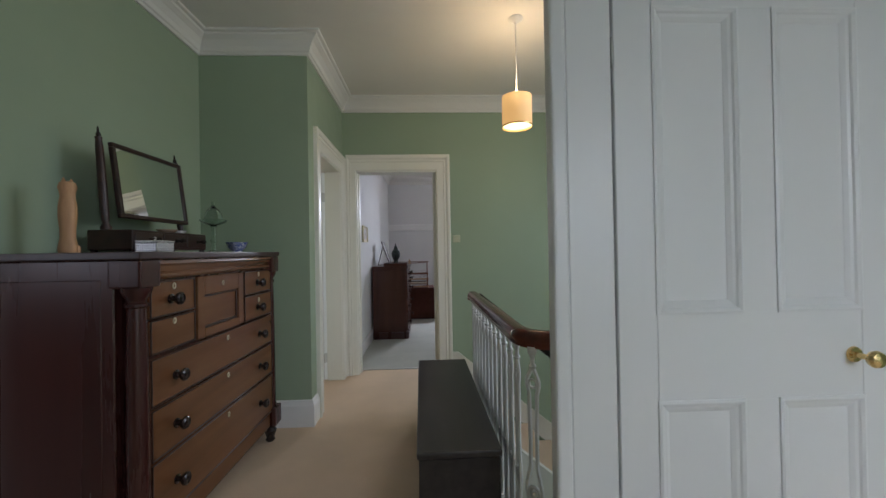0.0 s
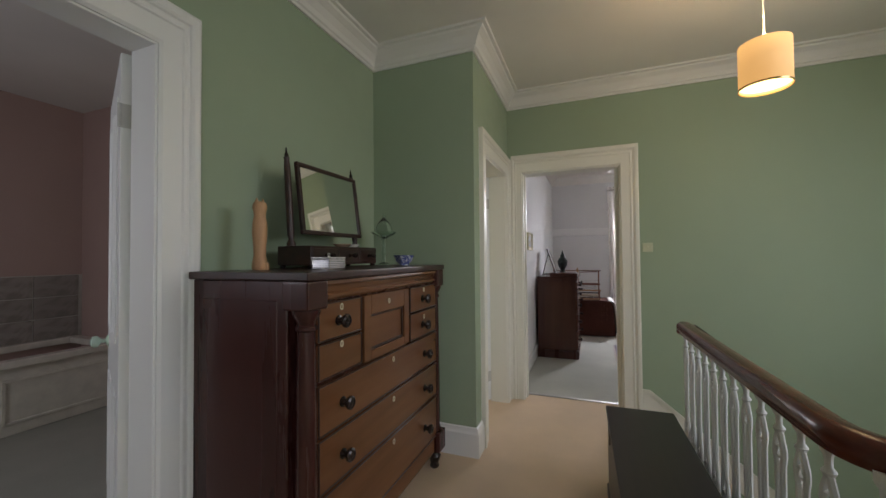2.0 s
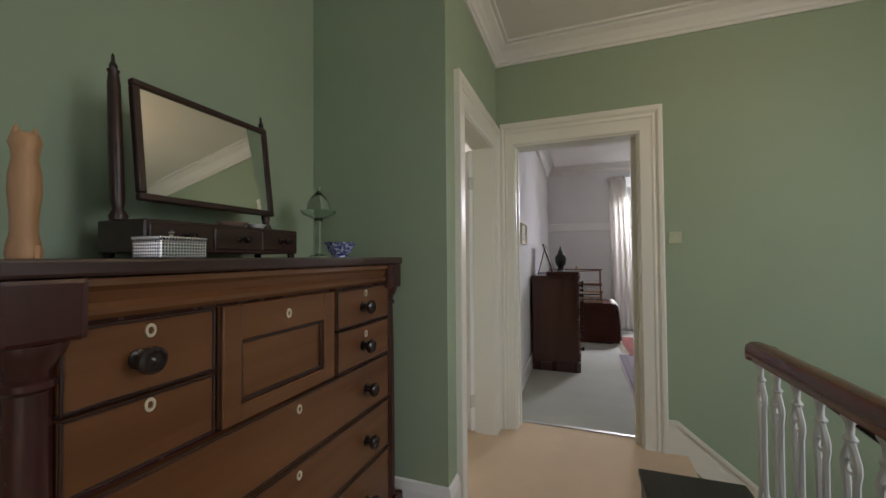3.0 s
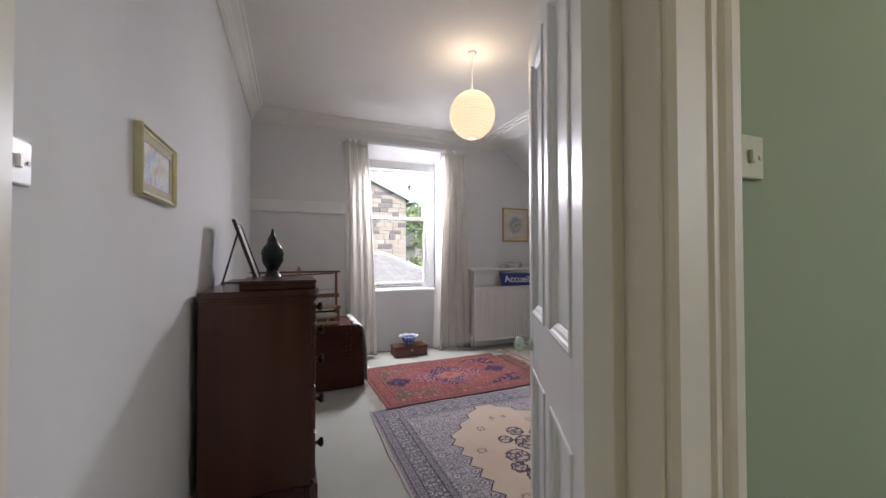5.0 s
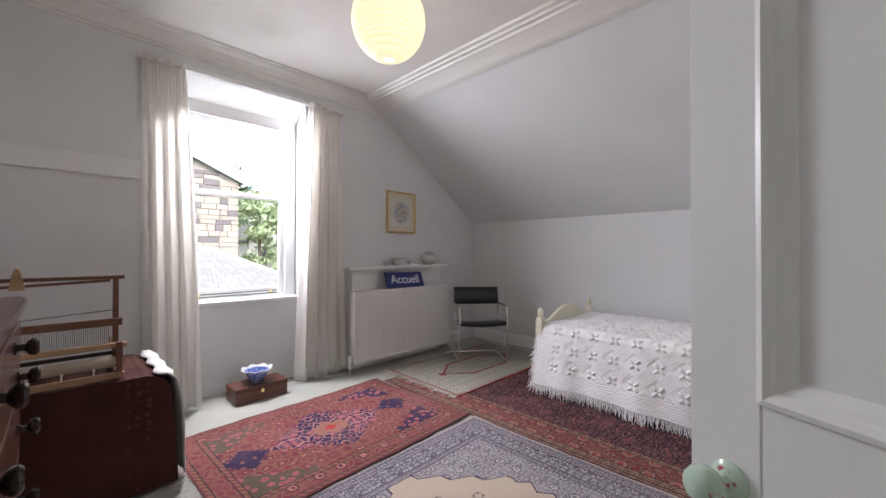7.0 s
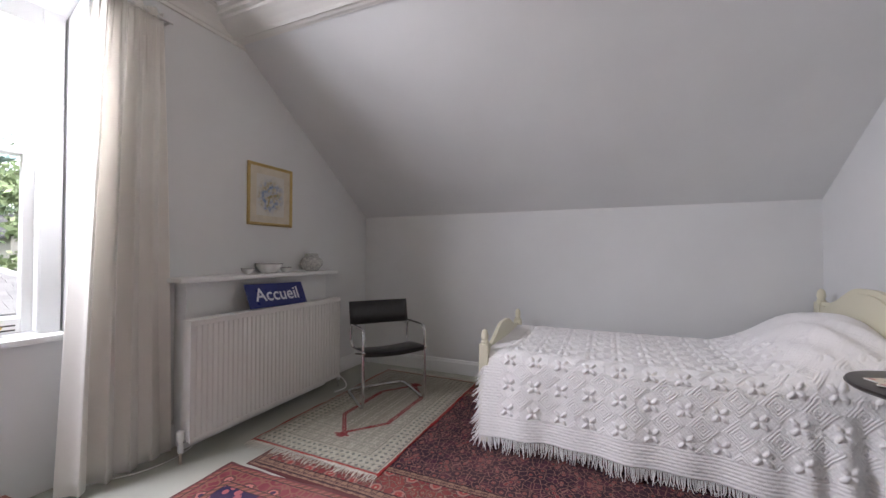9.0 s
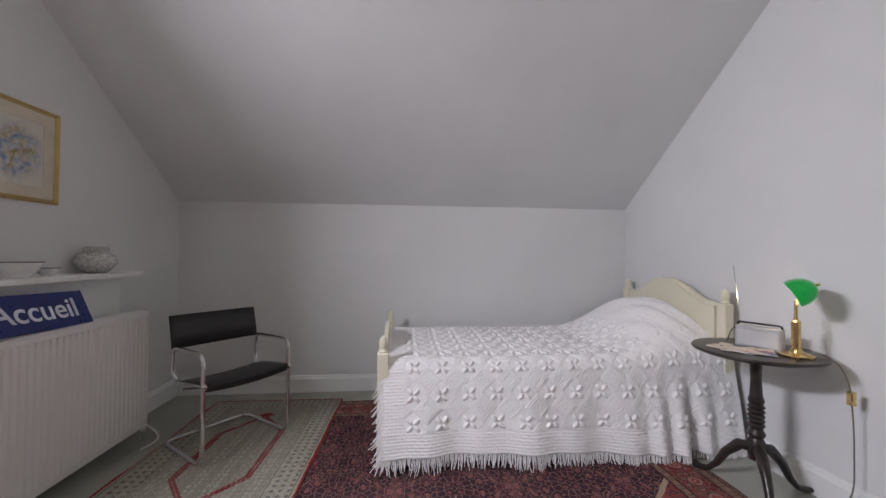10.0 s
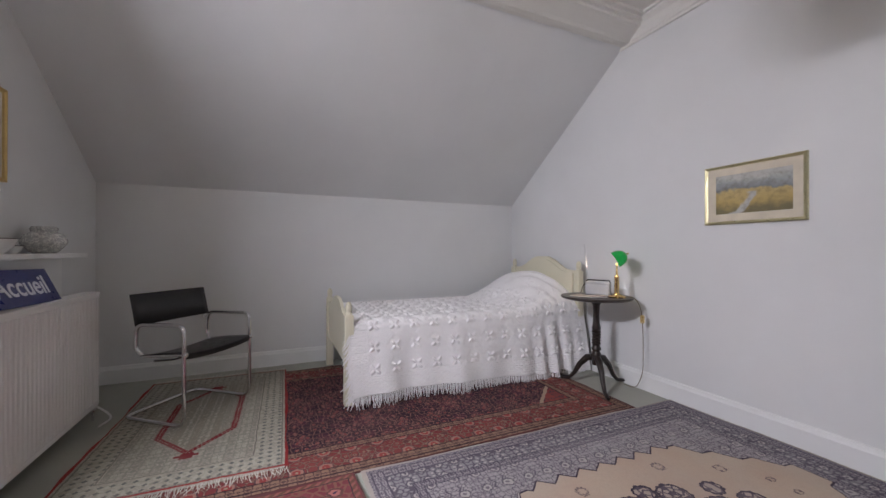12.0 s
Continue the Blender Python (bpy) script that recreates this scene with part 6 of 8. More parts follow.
# chrome and leather armchair
LEATHER = plain("black_saddle_leather", (0.020, 0.020, 0.021), 0.42)
ch = empty("armchair", pose(3.858, 8.402, 0.016, 0, 0, 141.0), "chrome tubular armchair with black leather sling seat", "chair")
W, Dp, Rr = 0.250, 0.235, 0.125                # half width, half depth, back behind the middle; front is +y
loop = rounded([(-W, Dp, 0.44), (-W, Dp, 0.013), (-W, -Dp, 0.013), (W, -Dp, 0.013), (W, Dp, 0.013), (W, Dp, 0.44)], 0.07, 6)
part("base_frame", tube(bmesh.new(), loop, 0.0115, 12), CHROME, ch, "chrome tube sledge base", True)
for s in (-1, 1):
    arm = rounded([(s * W, Dp, 0.43), (s * W, Dp, 0.60), (s * W, -Rr - 0.01, 0.588), (s * W, -Rr - 0.01, 0.43), (s * (W - 0.02), -Rr + 0.03, 0.395), (s * (W - 0.02), Dp - 0.01, 0.425)], 0.06, 6)
    part("arm", tube(bmesh.new(), arm, 0.0115, 12), CHROME, ch, "chrome tube arm", True)
    part("back_upright", tube(bmesh.new(), [(s * (W - 0.016), -Rr - 0.022, 0.55), (s * (W - 0.016), -Rr - 0.072, 0.755)], 0.008, 10), CHROME, ch, "", True)
    part("end_cap", turned([(0.014, 0.0), (0.014, 0.012), (0.008, 0.015)], 12, Matrix.Translation((s * W, Dp + 0.006, 0.430)) @ pose(0, 0, 0, -90, 0, 0)), CHROME, ch)
part("cross_tube", tube(bmesh.new(), [(-W, 0.0, 0.375), (-W * 0.5, 0.0, 0.350), (W * 0.5, 0.0, 0.350), (W, 0.0, 0.375)], 0.006, 8), CHROME, ch)


def sling(u0, u1, pts, sag, th):
    bm = bmesh.new()
    n_ = 14
    rows = []
    for y, z in pts:
        rows.append([bm.verts.new((u0 + (u1 - u0) * i / n_, y + sag[0] * (1 - (2 * i / n_ - 1) ** 2), z + sag[1] * (1 - (2 * i / n_ - 1) ** 2))) for i in range(n_ + 1)])
    for a, b in zip(rows, rows[1:]):
        for i in range(n_):
            bm.faces.new((a[i], a[i + 1], b[i + 1], b[i]))
    return bm


seat = part("seat", sling(-W + 0.004, W - 0.004, [(Dp - 0.0, 0.402), (Dp + 0.004, 0.435), (Dp - 0.02, 0.441), (0.05, 0.426), (-Rr + 0.05, 0.408), (-Rr + 0.015, 0.400)], (0, -0.016), 0), LEATHER, ch, "black leather sling seat", True)
back = part("backrest", sling(-W - 0.006, W + 0.006, [(-Rr - 0.008, 0.578), (-Rr - 0.030, 0.67), (-Rr - 0.056, 0.768)], (-0.006, 0), 0), LEATHER, ch, "black leather back band", True)
for o in (seat, back):
    sm = o.modifiers.new("thickness", "SOLIDIFY")
    sm.thickness = 0.005

# tripod table
TABLE = wood("dark_oak_table", (0.016, 0.012, 0.011), (0.038, 0.027, 0.022), "x", 0.3)
TCX, TCY, TZ0 = 3.095, 5.625, 0.006
tb = empty("tripod_table", pose(TCX, TCY, TZ0), "dark round tripod table with a turned pillar", "table")
part("tabletop", turned([(0.0, 0.676), (0.232, 0.676), (0.256, 0.684), (0.263, 0.692), (0.259, 0.700), (0.242, 0.702), (0.0, 0.702)], 56, None, False), TABLE, tb, "", True)
pil = [(0.030, 0.17), (0.034, 0.19), (0.034, 0.26), (0.026, 0.275), (0.036, 0.29), (0.036, 0.30), (0.028, 0.312)]
pil += [(0.036 if i % 2 else 0.027, 0.325 + 0.011 * i) for i in range(11)]
pil += [(0.034, 0.455), (0.026, 0.48), (0.022, 0.56), (0.026, 0.63), (0.036, 0.645), (0.036, 0.655), (0.05, 0.662), (0.06, 0.677)]
part("pillar", turned(pil, 24), TABLE, tb, "", True)
for a in (25, 150, 268):
    m = pose(0, 0, 0, 0, 0, a)
    pts = [m @ Vector(p) for p in ((0.02, 0, 0.225), (0.07, 0, 0.215), (0.13, 0, 0.15), (0.17, 0, 0.075), (0.21, 0, 0.030), (0.26, 0, 0.018), (0.285, 0, 0.014))]
    part("leg", tube(bmesh.new(), pts, [0.024, 0.026, 0.021, 0.017, 0.014, 0.014, 0.011], 10), TABLE, tb, "", True)
TT = TZ0 + 0.7025
# radio
SILVER = plain("silver_grey_plastic", (0.42, 0.43, 0.44), 0.35)
ra = empty("portable_radio", pose(3.105, 5.595, TT, 0, 0, 206), "silver portable radio with its aerial up", "radio")
part("radio_body", cuboid(-0.092, 0.092, -0.028, 0.028, 0.0, 0.105, 0.008, 3), SILVER, ra)
part("front_grille", cuboid(-0.083, 0.083, -0.031, -0.0275, 0.010, 0.085, 0.002), plain("pale_speaker_grille", (0.52, 0.53, 0.54), 0.5), ra)
part("carrying_handle", tube(bmesh.new(), rounded([(-0.087, 0.0, 0.095), (-0.087, 0.0, 0.118), (0.087, 0.0, 0.118), (0.087, 0.0, 0.095)], 0.015), 0.005, 8), EBONY, ra, "", True)
part("aerial", tube(bmesh.new(), [(-0.083, 0.02, 0.104), (-0.115, 0.025, 0.40)], 0.0016, 6), CHROME, ra, "thin telescopic aerial")
part("wrist_strap", tube(bmesh.new(), rounded([(-0.092, 0, 0.095), (-0.118, 0, 0.07), (-0.135, 0.0, 0.01)], 0.02), 0.0025, 6), EBONY, ra)
# magazines
n = Nodes("printed_magazine_cover", 0.35)
n.colour(n.mix(n.ramp(n.noise(14, 4, distort=1.0), (0.50, 0.0), (0.56, 1.0)), (0.62, 0.55, 0.46), n.ramp(n.noise(9, 2), (0.4, (0.45, 0.04, 0.05)), (0.6, (0.05, 0.05, 0.12)))))
for k, (x, y, a) in enumerate(((3.10, 5.72, 20), (3.055, 5.71, 48))):
    o = empty("magazine", pose(x, y, TT + 0.0045 * k, 0, 0, a), "printed magazine lying on the round table", "magazine")
    part("pages", cuboid(-0.10, 0.10, -0.07, 0.07, 0.0, 0.003), WHITE_CHINA, o)
    part("cover", cuboid(-0.101, 0.101, -0.071, 0.071, 0.0031, 0.004), n.mat, o)
# banker's lamp
n = Nodes("green_glass_shade", 0.12)
n.colour(n.ramp(n.noise(16, 4), (0.3, (0.006, 0.17, 0.03)), (0.7, (0.012, 0.26, 0.05)))).emit((0.0, 0.55, 0.08), 0.18)
GREEN_GLASS = n.mat
n = Nodes("lit_white_lining", 0.5)
n.colour((0.85, 0.82, 0.7)).emit((1.0, 0.80, 0.5), 1.1)
LINING = n.mat
bl = empty("desk_lamp", pose(2.95, 5.572, TT, 0, 0, 220), "lit brass desk lamp with a green glass shade", "desk lamp")
part("lamp_base", turned([(0.0, 0.0), (0.062, 0.0), (0.064, 0.008), (0.045, 0.016), (0.026, 0.022), (0.018, 0.034), (0.012, 0.04)], 28, None, False), BRASS, bl, "", True)
part("stem", turned([(0.017, 0.036), (0.017, 0.15), (0.019, 0.155), (0.008, 0.165), (0.006, 0.255)], 16), BRASS, bl, "polished brass stem", True)
tl = Matrix.Translation((0, 0.0, 0.285)) @ pose(0, 0, 0, 0, 60, 0)


def half_shell(r, ln, th0, th1):
    bm = bmesh.new()
    rows = []
    for i in range(13):
        u = -1 + 2 * i / 12
        k = math.sqrt(max(0.0, 1 - (abs(u) ** 3.2)))
        rows.append([bm.verts.new((r * (0.35 + 0.65 * k) * math.cos(radians(a)), u * ln, r * (0.35 + 0.65 * k) * 1.25 * math.sin(radians(a)))) for a in np.linspace(th0, th1, 15)])
    for a, b in zip(rows, rows[1:]):
        for j in range(14):
            bm.faces.new((a[j], a[j + 1], b[j + 1], b[j]))
    bm.faces.new(rows[0])
    bm.faces.new(rows[-1][::-1])
    bmesh.ops.transform(bm, matrix=tl, verts=bm.verts[:])
    return bm


part("shade", half_shell(0.062, 0.105, -8, 188), GREEN_GLASS, bl, "green glass shade", True)
part("shade_lining", half_shell(0.058, 0.100, -6, 186), LINING, bl, "white inner face of the shade", True)
part("shade_knob", turned([(0.005, 0.0), (0.007, 0.008), (0.003, 0.014)], 10, tl @ Matrix.Translation((0, 0, 0.077))), BRASS, bl)
lamp("desk_lamp_bulb", "POINT", 0.35, (1.0, 0.84, 0.6), Matrix.Translation((2.975, 5.592, TT + 0.268)), radius=0.02)
fl = empty("lamp_flex", pose(0, 0, 0), "lamp flex with a brass inline switch hanging from the table", "cable")
pts = rounded([(2.935, 5.53, TT + 0.006), (2.885, 5.455, TT + 0.002), (2.862, 5.42, 0.62), (2.856, 5.41, 0.42), (2.865, 5.40, 0.14), (2.93, 5.395, 0.012), (3.03, 5.39, 0.010)], 0.08, 5)
part("flex", tube(bmesh.new(), pts, 0.003, 6), plain("brown_flex", (0.20, 0.17, 0.12), 0.5), fl, "", True)
part("inline_switch", cuboid(2.846, 2.872, 5.405, 5.427, 0.520, 0.580, 0.006, 2), BRASS, fl)

# ---- rugs ----
class Rug(Nodes):
    """Pattern helpers in the rug's own x, y (metres from its centre)."""

    def start(self, hx, hy):
        q = self.xyz(self.pos())
        wob = self.math("MULTIPLY", self.math("SUBTRACT", self.noise(18, 3), 0.5), 0.012)
        self.x, self.y = self.math("ADD", q[0], wob), self.math("ADD", q[1], wob)
        self.ax, self.ay = self.math("ABSOLUTE", self.x), self.math("ABSOLUTE", self.y)
        self.ex, self.ey = self.math("SUBTRACT", hx, self.ax), self.math("SUBTRACT", hy, self.ay)
        self.edge = self.math("MINIMUM", self.ex, self.ey)
        return self

    def step(self, v, at):
        return self.math("GREATER_THAN", v, at)

    def band(self, v, a, b):
        return self.math("MULTIPLY", self.math("GREATER_THAN", v, a), self.math("LESS_THAN", v, b))

    def both(self, a, b):
        return self.math("MULTIPLY", a, b)

    def cells(self, s, rand=0.0, ox=0.0, oy=0.0, metric="EUCLIDEAN"):
        return self.voronoi(1.0 / s, self.vec(self.math("ADD", self.x, ox), self.math("ADD", self.y, oy)), "Distance", "F1", rand, metric)

    def fold(self, v, p, off=0.0):
        return self.math("PINGPONG", self.math("ADD", v, off), p)

    def motif(self, p, s, ox=0.0, oy=0.0, out="Distance", feature="F1", rand=1.0):
        """Small figures mirrored about a lattice of pitch p."""
        return self.voronoi(1.0 / s, self.vec(self.fold(self.x, p, ox), self.fold(self.y, p, oy), ox), out, feature, rand)

    def lace(self, p, s, ox=0.0, oy=0.0):
        return self.motif(p, s, ox, oy, "Distance", "DISTANCE_TO_EDGE")

    def diamond(self, cx, cy, rx, ry):
        """Stepped lozenge, below 1 inside; mirrored in both axes."""
        sx = self.math("MULTIPLY", self.math("FLOOR", self.math("MULTIPLY", self.ax, 55.0)), 1 / 55.0)
        sy = self.math("MULTIPLY", self.math("FLOOR", self.math("MULTIPLY", self.ay, 55.0)), 1 / 55.0)
        a = self.math("MULTIPLY", self.math("ABSOLUTE", self.math("SUBTRACT", sx, cx)), 1 / rx)
        b = self.math("MULTIPLY", self.math("ABSOLUTE", self.math("SUBTRACT", sy, cy)), 1 / ry)
        return self.math("ADD", a, b)

    def disc(self, cx, cy, r):
        """Distance beyond a circle mirrored in both axes."""
        a = self.math("POWER", self.math("SUBTRACT", self.ax, cx), 2.0)
        b = self.math("POWER", self.math("SUBTRACT", self.ay, cy), 2.0)
        return self.math("SUBTRACT", self.math("SQRT", self.math("ADD", a, b)), r)

    def wear(self, c, pale=(0.5, 0.42, 0.36)):
        c = self.mix(self.ramp(self.noise(2.2, 5), (0.45, 0.0), (0.8, 0.22)), c, pale)
        k = self.noise(300, 2)
        c = self.mix(self.ramp(k, (0.35, 0.0), (0.7, 0.15)), c, (0.05, 0.04, 0.04))
        self.colour(c)
        return self.bump(k, 0.6, 0.004).mat


def rug(name, x, y, z, a, hx, hy, th, mat, label, fringes, fmat, seed):
    r = empty(name, pose(x, y, z, 0, 0, a), label, "rug", "rugs on the bedroom carpet")
    nx, ny = 60, 60
    bm = bmesh.new()
    rnd = random.Random(seed)
    p1, p2 = rnd.uniform(0, 6), rnd.uniform(0, 6)
    top, bot = [], []
    for i in range(nx + 1):
        for lst, zz_ in ((top, th), (bot, 0.0)):
            row = []
            for j in range(ny + 1):
                u, v = -1 + 2 * i / nx, -1 + 2 * j / ny
                wx = 0.006 * math.sin(5 * v + p1) * u ** 2 + 0.003 * math.sin(17 * v + p2) * u ** 4
                wy = 0.006 * math.sin(5 * u + p2) * v ** 2 + 0.003 * math.sin(19 * u + p1) * v ** 4
                edge = max(abs(u), abs(v))
                dz = 0.0015 * math.sin(7 * u + p1) * math.sin(6 * v + p2) if zz_ else 0
                row.append(bm.verts.new((u * hx + wx, v * hy + wy, zz_ + dz - (0.002 if zz_ and edge > 0.999 else 0))))
            lst.append(row)
    for g in (top, bot):
        for p, q in zip(g, g[1:]):
            for j in range(ny):
                bm.faces.new((p[j], p[j + 1], q[j + 1], q[j]))
    for i in range(nx):
        for j in (0, ny):
            bm.faces.new((top[i][j], top[i + 1][j], bot[i + 1][j], bot[i][j]))
    for j in range(ny):
        for i in (0, nx):
            bm.faces.new((top[i][j], top[i][j + 1], bot[i][j + 1], bot[i][j]))
    part("woven_field", bm, mat, r)
    roots = []
    for side, ln in fringes:
        m = int((2 * hy if side in "WE" else 2 * hx) / 0.0065)
        for k in range(m):
            u = -1 + 2 * (k + rnd.random()) / m
            s = 1 if side in "EN" else -1
            p = (s * (hx - 0.004), u * hy, 0.005) if side in "WE" else (u * hx, s * (hy - 0.004), 0.005)
            d = (s, rnd.uniform(-0.2, 0.2), -0.05) if side in "WE" else (rnd.uniform(-0.2, 0.2), s, -0.05)
            roots.append((p, d))
    if roots:
        fringe("fringe", roots, fringes[0][1], 0.0016, fmat, r, seed, 0.35, 0.0025)
    return r


FRINGE = cloth("off_white_fringe", (0.60, 0.57, 0.50))
REDC = (0.30, 0.035, 0.035)

# coral red rug with a navy floral medallion
k = Rug("coral_red_wool_rug", 0.95, spec=0.05).start(0.80, 0.555)
PINK, INK, BROWN = (0.33, 0.105, 0.115), (0.035, 0.026, 0.065), (0.12, 0.055, 0.05)
c = k.mix(k.ramp(k.noise(9, 4), (0.35, 0.0), (0.7, 0.7)), (0.185, 0.042, 0.054), (0.235, 0.066, 0.074))
field = k.step(k.edge, 0.165)
m1 = k.motif(0.27, 0.058, 0.02, 0.05)
c = k.mix(k.both(field, k.band(m1, 0.22, 0.34)), c, BROWN)
c = k.mix(k.both(field, k.step(0.20, m1)), c, (0.36, 0.17, 0.135))
c = k.mix(k.both(field, k.step(0.09, m1)), c, (0.20, 0.05, 0.06))
c = k.mix(k.both(field, k.step(0.075, k.lace(0.27, 0.058, 0.02, 0.05))), c, (0.22, 0.10, 0.07))
# corner pieces: navy towards one end, olive towards the other
spx = k.math("MULTIPLY", k.math("SUBTRACT", k.ex, 0.165), 1 / 0.40)
spy = k.math("MULTIPLY", k.math("SUBTRACT", k.ey, 0.165), 1 / 0.27)
span = k.both(field, k.step(1.0, k.math("ADD", k.math("ADD", spx, spy), k.math("MULTIPLY", k.math("SUBTRACT", k.motif(0.1, 0.05), 0.4), 0.35))))
c = k.mix(span, c, k.mix(k.step(k.x, -0.1), (0.105, 0.085, 0.06), INK))
m2 = k.motif(0.22, 0.055, 0.03, 0.01)
c = k.mix(k.both(span, k.step(0.38, m2)), c, PINK)
c = k.mix(k.both(span, k.step(0.15, m2)), c, (0.24, 0.05, 0.06))
# lozenge in the middle with a lattice of flowers, and a pendant at each end
med = k.diamond(0.0, 0.0, 0.42, 0.30)
wav = k.math("ADD", med, k.math("MULTIPLY", k.math("SUBTRACT", k.motif(0.09, 0.045), 0.4), 0.28))
ring = k.band(wav, 0.36, 1.0)
c = k.mix(ring, c, INK)
m3 = k.motif(0.24, 0.054, 0.045, 0.02)
c = k.mix(k.both(ring, k.step(0.33, m3)), c, PINK)
c = k.mix(k.both(ring, k.step(0.14, m3)), c, (0.21, 0.045, 0.06))
c = k.mix(k.both(ring, k.step(0.05, k.lace(0.24, 0.054, 0.045, 0.02))), c, (0.36, 0.17, 0.16))
c = k.mix(k.step(0.36, wav), c, k.mix(k.step(0.3, k.motif(0.06, 0.035)), (0.29, 0.135, 0.10), (0.20, 0.10, 0.075)))
c = k.mix(k.step(0.07, med), c, (0.36, 0.05, 0.04))
pend = k.math("ADD", k.diamond(0.52, 0.0, 0.14, 0.13), k.math("MULTIPLY", k.math("SUBTRACT", m3, 0.3), 0.5))
c = k.mix(k.both(k.step(1.0, pend), k.step(m3, 0.18)), c, INK)
# borders
c = k.mix(k.step(0.165, k.edge), c, (0.19, 0.044, 0.055))
bord = k.band(k.edge, 0.045, 0.135)
c = k.mix(bord, c, k.mix(k.ramp(k.noise(6, 3), (0.4, 0.0), (0.6, 1.0)), (0.175, 0.041, 0.052), (0.225, 0.062, 0.072)))
c = k.mix(k.both(bord, k.step(0.085, k.lace(0.2, 0.05, 0.04, 0.03))), c, (0.22, 0.10, 0.075))
f = k.cells(0.145, 0.12, 0.06, 0.02)
petals = k.math("ADD", f, k.math("MULTIPLY", k.math("SUBTRACT", k.motif(0.036, 0.02), 0.4), 0.10))
c = k.mix(k.both(bord, k.step(0.27, petals)), c, BROWN)
c = k.mix(k.both(bord, k.step(0.19, petals)), c, (0.40, 0.16, 0.14))
c = k.mix(k.both(bord, k.step(0.11, petals)), c, INK)
zz_ = k.math("SINE", k.math("MULTIPLY", k.math("ADD", k.x, k.y), 150.0))
for e0, e1 in ((0.135, 0.162), (0.018, 0.043)):
    c = k.mix(k.band(k.edge, e0, e1), c, k.mix(k.step(zz_, 0.1), (0.15, 0.075, 0.055), (0.28, 0.11, 0.09)))
for e in (0.163, 0.134, 0.044):
    c = k.mix(k.band(k.edge, e - 0.003, e + 0.003), c, (0.05, 0.035, 0.04))
c = k.mix(k.step(0.014, k.edge), c, (0.12, 0.05, 0.05))
rug("rug", 1.885, 8.072, 0.0105, 2.0, 0.80, 0.555, 0.008, k.wear(c, (0.36, 0.19, 0.175)), "coral red patterned wool rug with navy motifs", [("W", 0.075)], FRINGE, 11)

# blue-grey rug with a cream stepped field
k = Rug("blue_grey_wool_rug", 0.95, spec=0.05).start(0.865, 1.085)
LILAC, PLUM, BONE = (0.355, 0.322, 0.335), (0.125, 0.107, 0.135), (0.46, 0.42, 0.405)
g1 = k.motif(0.11, 0.021, 0.01, 0.02)
c = k.mix(k.ramp(k.noise(5, 4), (0.35, 0.0), (0.65, 1.0)), LILAC, (0.39, 0.365, 0.37))
c = k.mix(k.step(0.055, k.lace(0.11, 0.021, 0.01, 0.02)), c, PLUM)
c = k.mix(k.step(0.20, g1), c, BONE)
g2 = k.cells(0.11, 0.0, 0.03, 0.055)
g2w = k.math("ADD", g2, k.math("MULTIPLY", k.math("SUBTRACT", g1, 0.4), 0.12))
c = k.mix(k.band(g2w, 0.20, 0.25), c, PLUM)
c = k.mix(k.step(0.20, g2w), c, BONE)
c = k.mix(k.step(0.10, g2w), c, (0.20, 0.17, 0.20))
tooth = k.math("MULTIPLY", k.fold(k.ay, 0.062), 0.8)
hexa = k.math("MAXIMUM", k.math("SUBTRACT", k.ax, 0.47), k.math("SUBTRACT", k.math("ADD", k.ax, k.math("MULTIPLY", k.ay, 0.95)), 0.90))
jag = k.math("ADD", hexa, tooth)
inside = k.step(0.0, jag)
creamf = k.mix(k.ramp(k.noise(3, 4), (0.35, 0.0), (0.7, 0.9)), (0.56, 0.46, 0.36), (0.53, 0.39, 0.30))
creamf = k.mix(k.ramp(k.noise(45, 3), (0.5, 0.0), (0.8, 0.35)), creamf, (0.46, 0.36, 0.30))
c = k.mix(inside, c, creamf)
c = k.mix(k.band(jag, -0.004, 0.006), c, (0.06, 0.045, 0.065))
c = k.mix(k.both(k.band(jag, 0.006, 0.034), k.step(0.30, k.motif(0.03, 0.018))), c, (0.09, 0.07, 0.09))
# linked roundels in the middle of the cream
chain = k.disc(0.0, 0.0, 0.125)
for cx_, cy_, r_ in ((0.0, 0.225, 0.092), (0.155, 0.11, 0.078), (0.0, 0.385, 0.062), (0.215, 0.0, 0.055), (0.12, 0.31, 0.052)):
    chain = k.math("MINIMUM", chain, k.disc(cx_, cy_, r_))
scal = k.math("ADD", chain, k.math("MULTIPLY", k.math("SUBTRACT", k.motif(0.04, 0.024), 0.4), 0.022))
med = k.step(0.0, scal)
c = k.mix(med, c, k.mix(k.step(0.10, k.lace(0.065, 0.034, 0.01, 0.01)), (0.45, 0.37, 0.32), (0.12, 0.095, 0.12)))
c = k.mix(k.both(med, k.step(0.17, k.motif(0.065, 0.034, 0.01, 0.01))), c, (0.20, 0.155, 0.165))
c = k.mix(k.band(scal, -0.009, 0.003), c, (0.07, 0.055, 0.075))
c = k.mix(k.band(chain, -0.062, -0.054), c, (0.09, 0.07, 0.09))
spot = k.math("MINIMUM", k.disc(0.20, 0.50, 0.045), k.math("MINIMUM", k.disc(0.33, 0.24, 0.045), k.disc(0.05, 0.62, 0.035)))
c = k.mix(k.both(inside, k.band(k.math("ADD", spot, k.math("MULTIPLY", k.motif(0.02, 0.012), 0.03)), -0.006, 0.004)), c, (0.22, 0.17, 0.16))
c = k.mix(k.both(inside, k.both(k.step(-0.012, spot), k.step(0.4, k.motif(0.022, 0.014)))), c, (0.17, 0.13, 0.15))
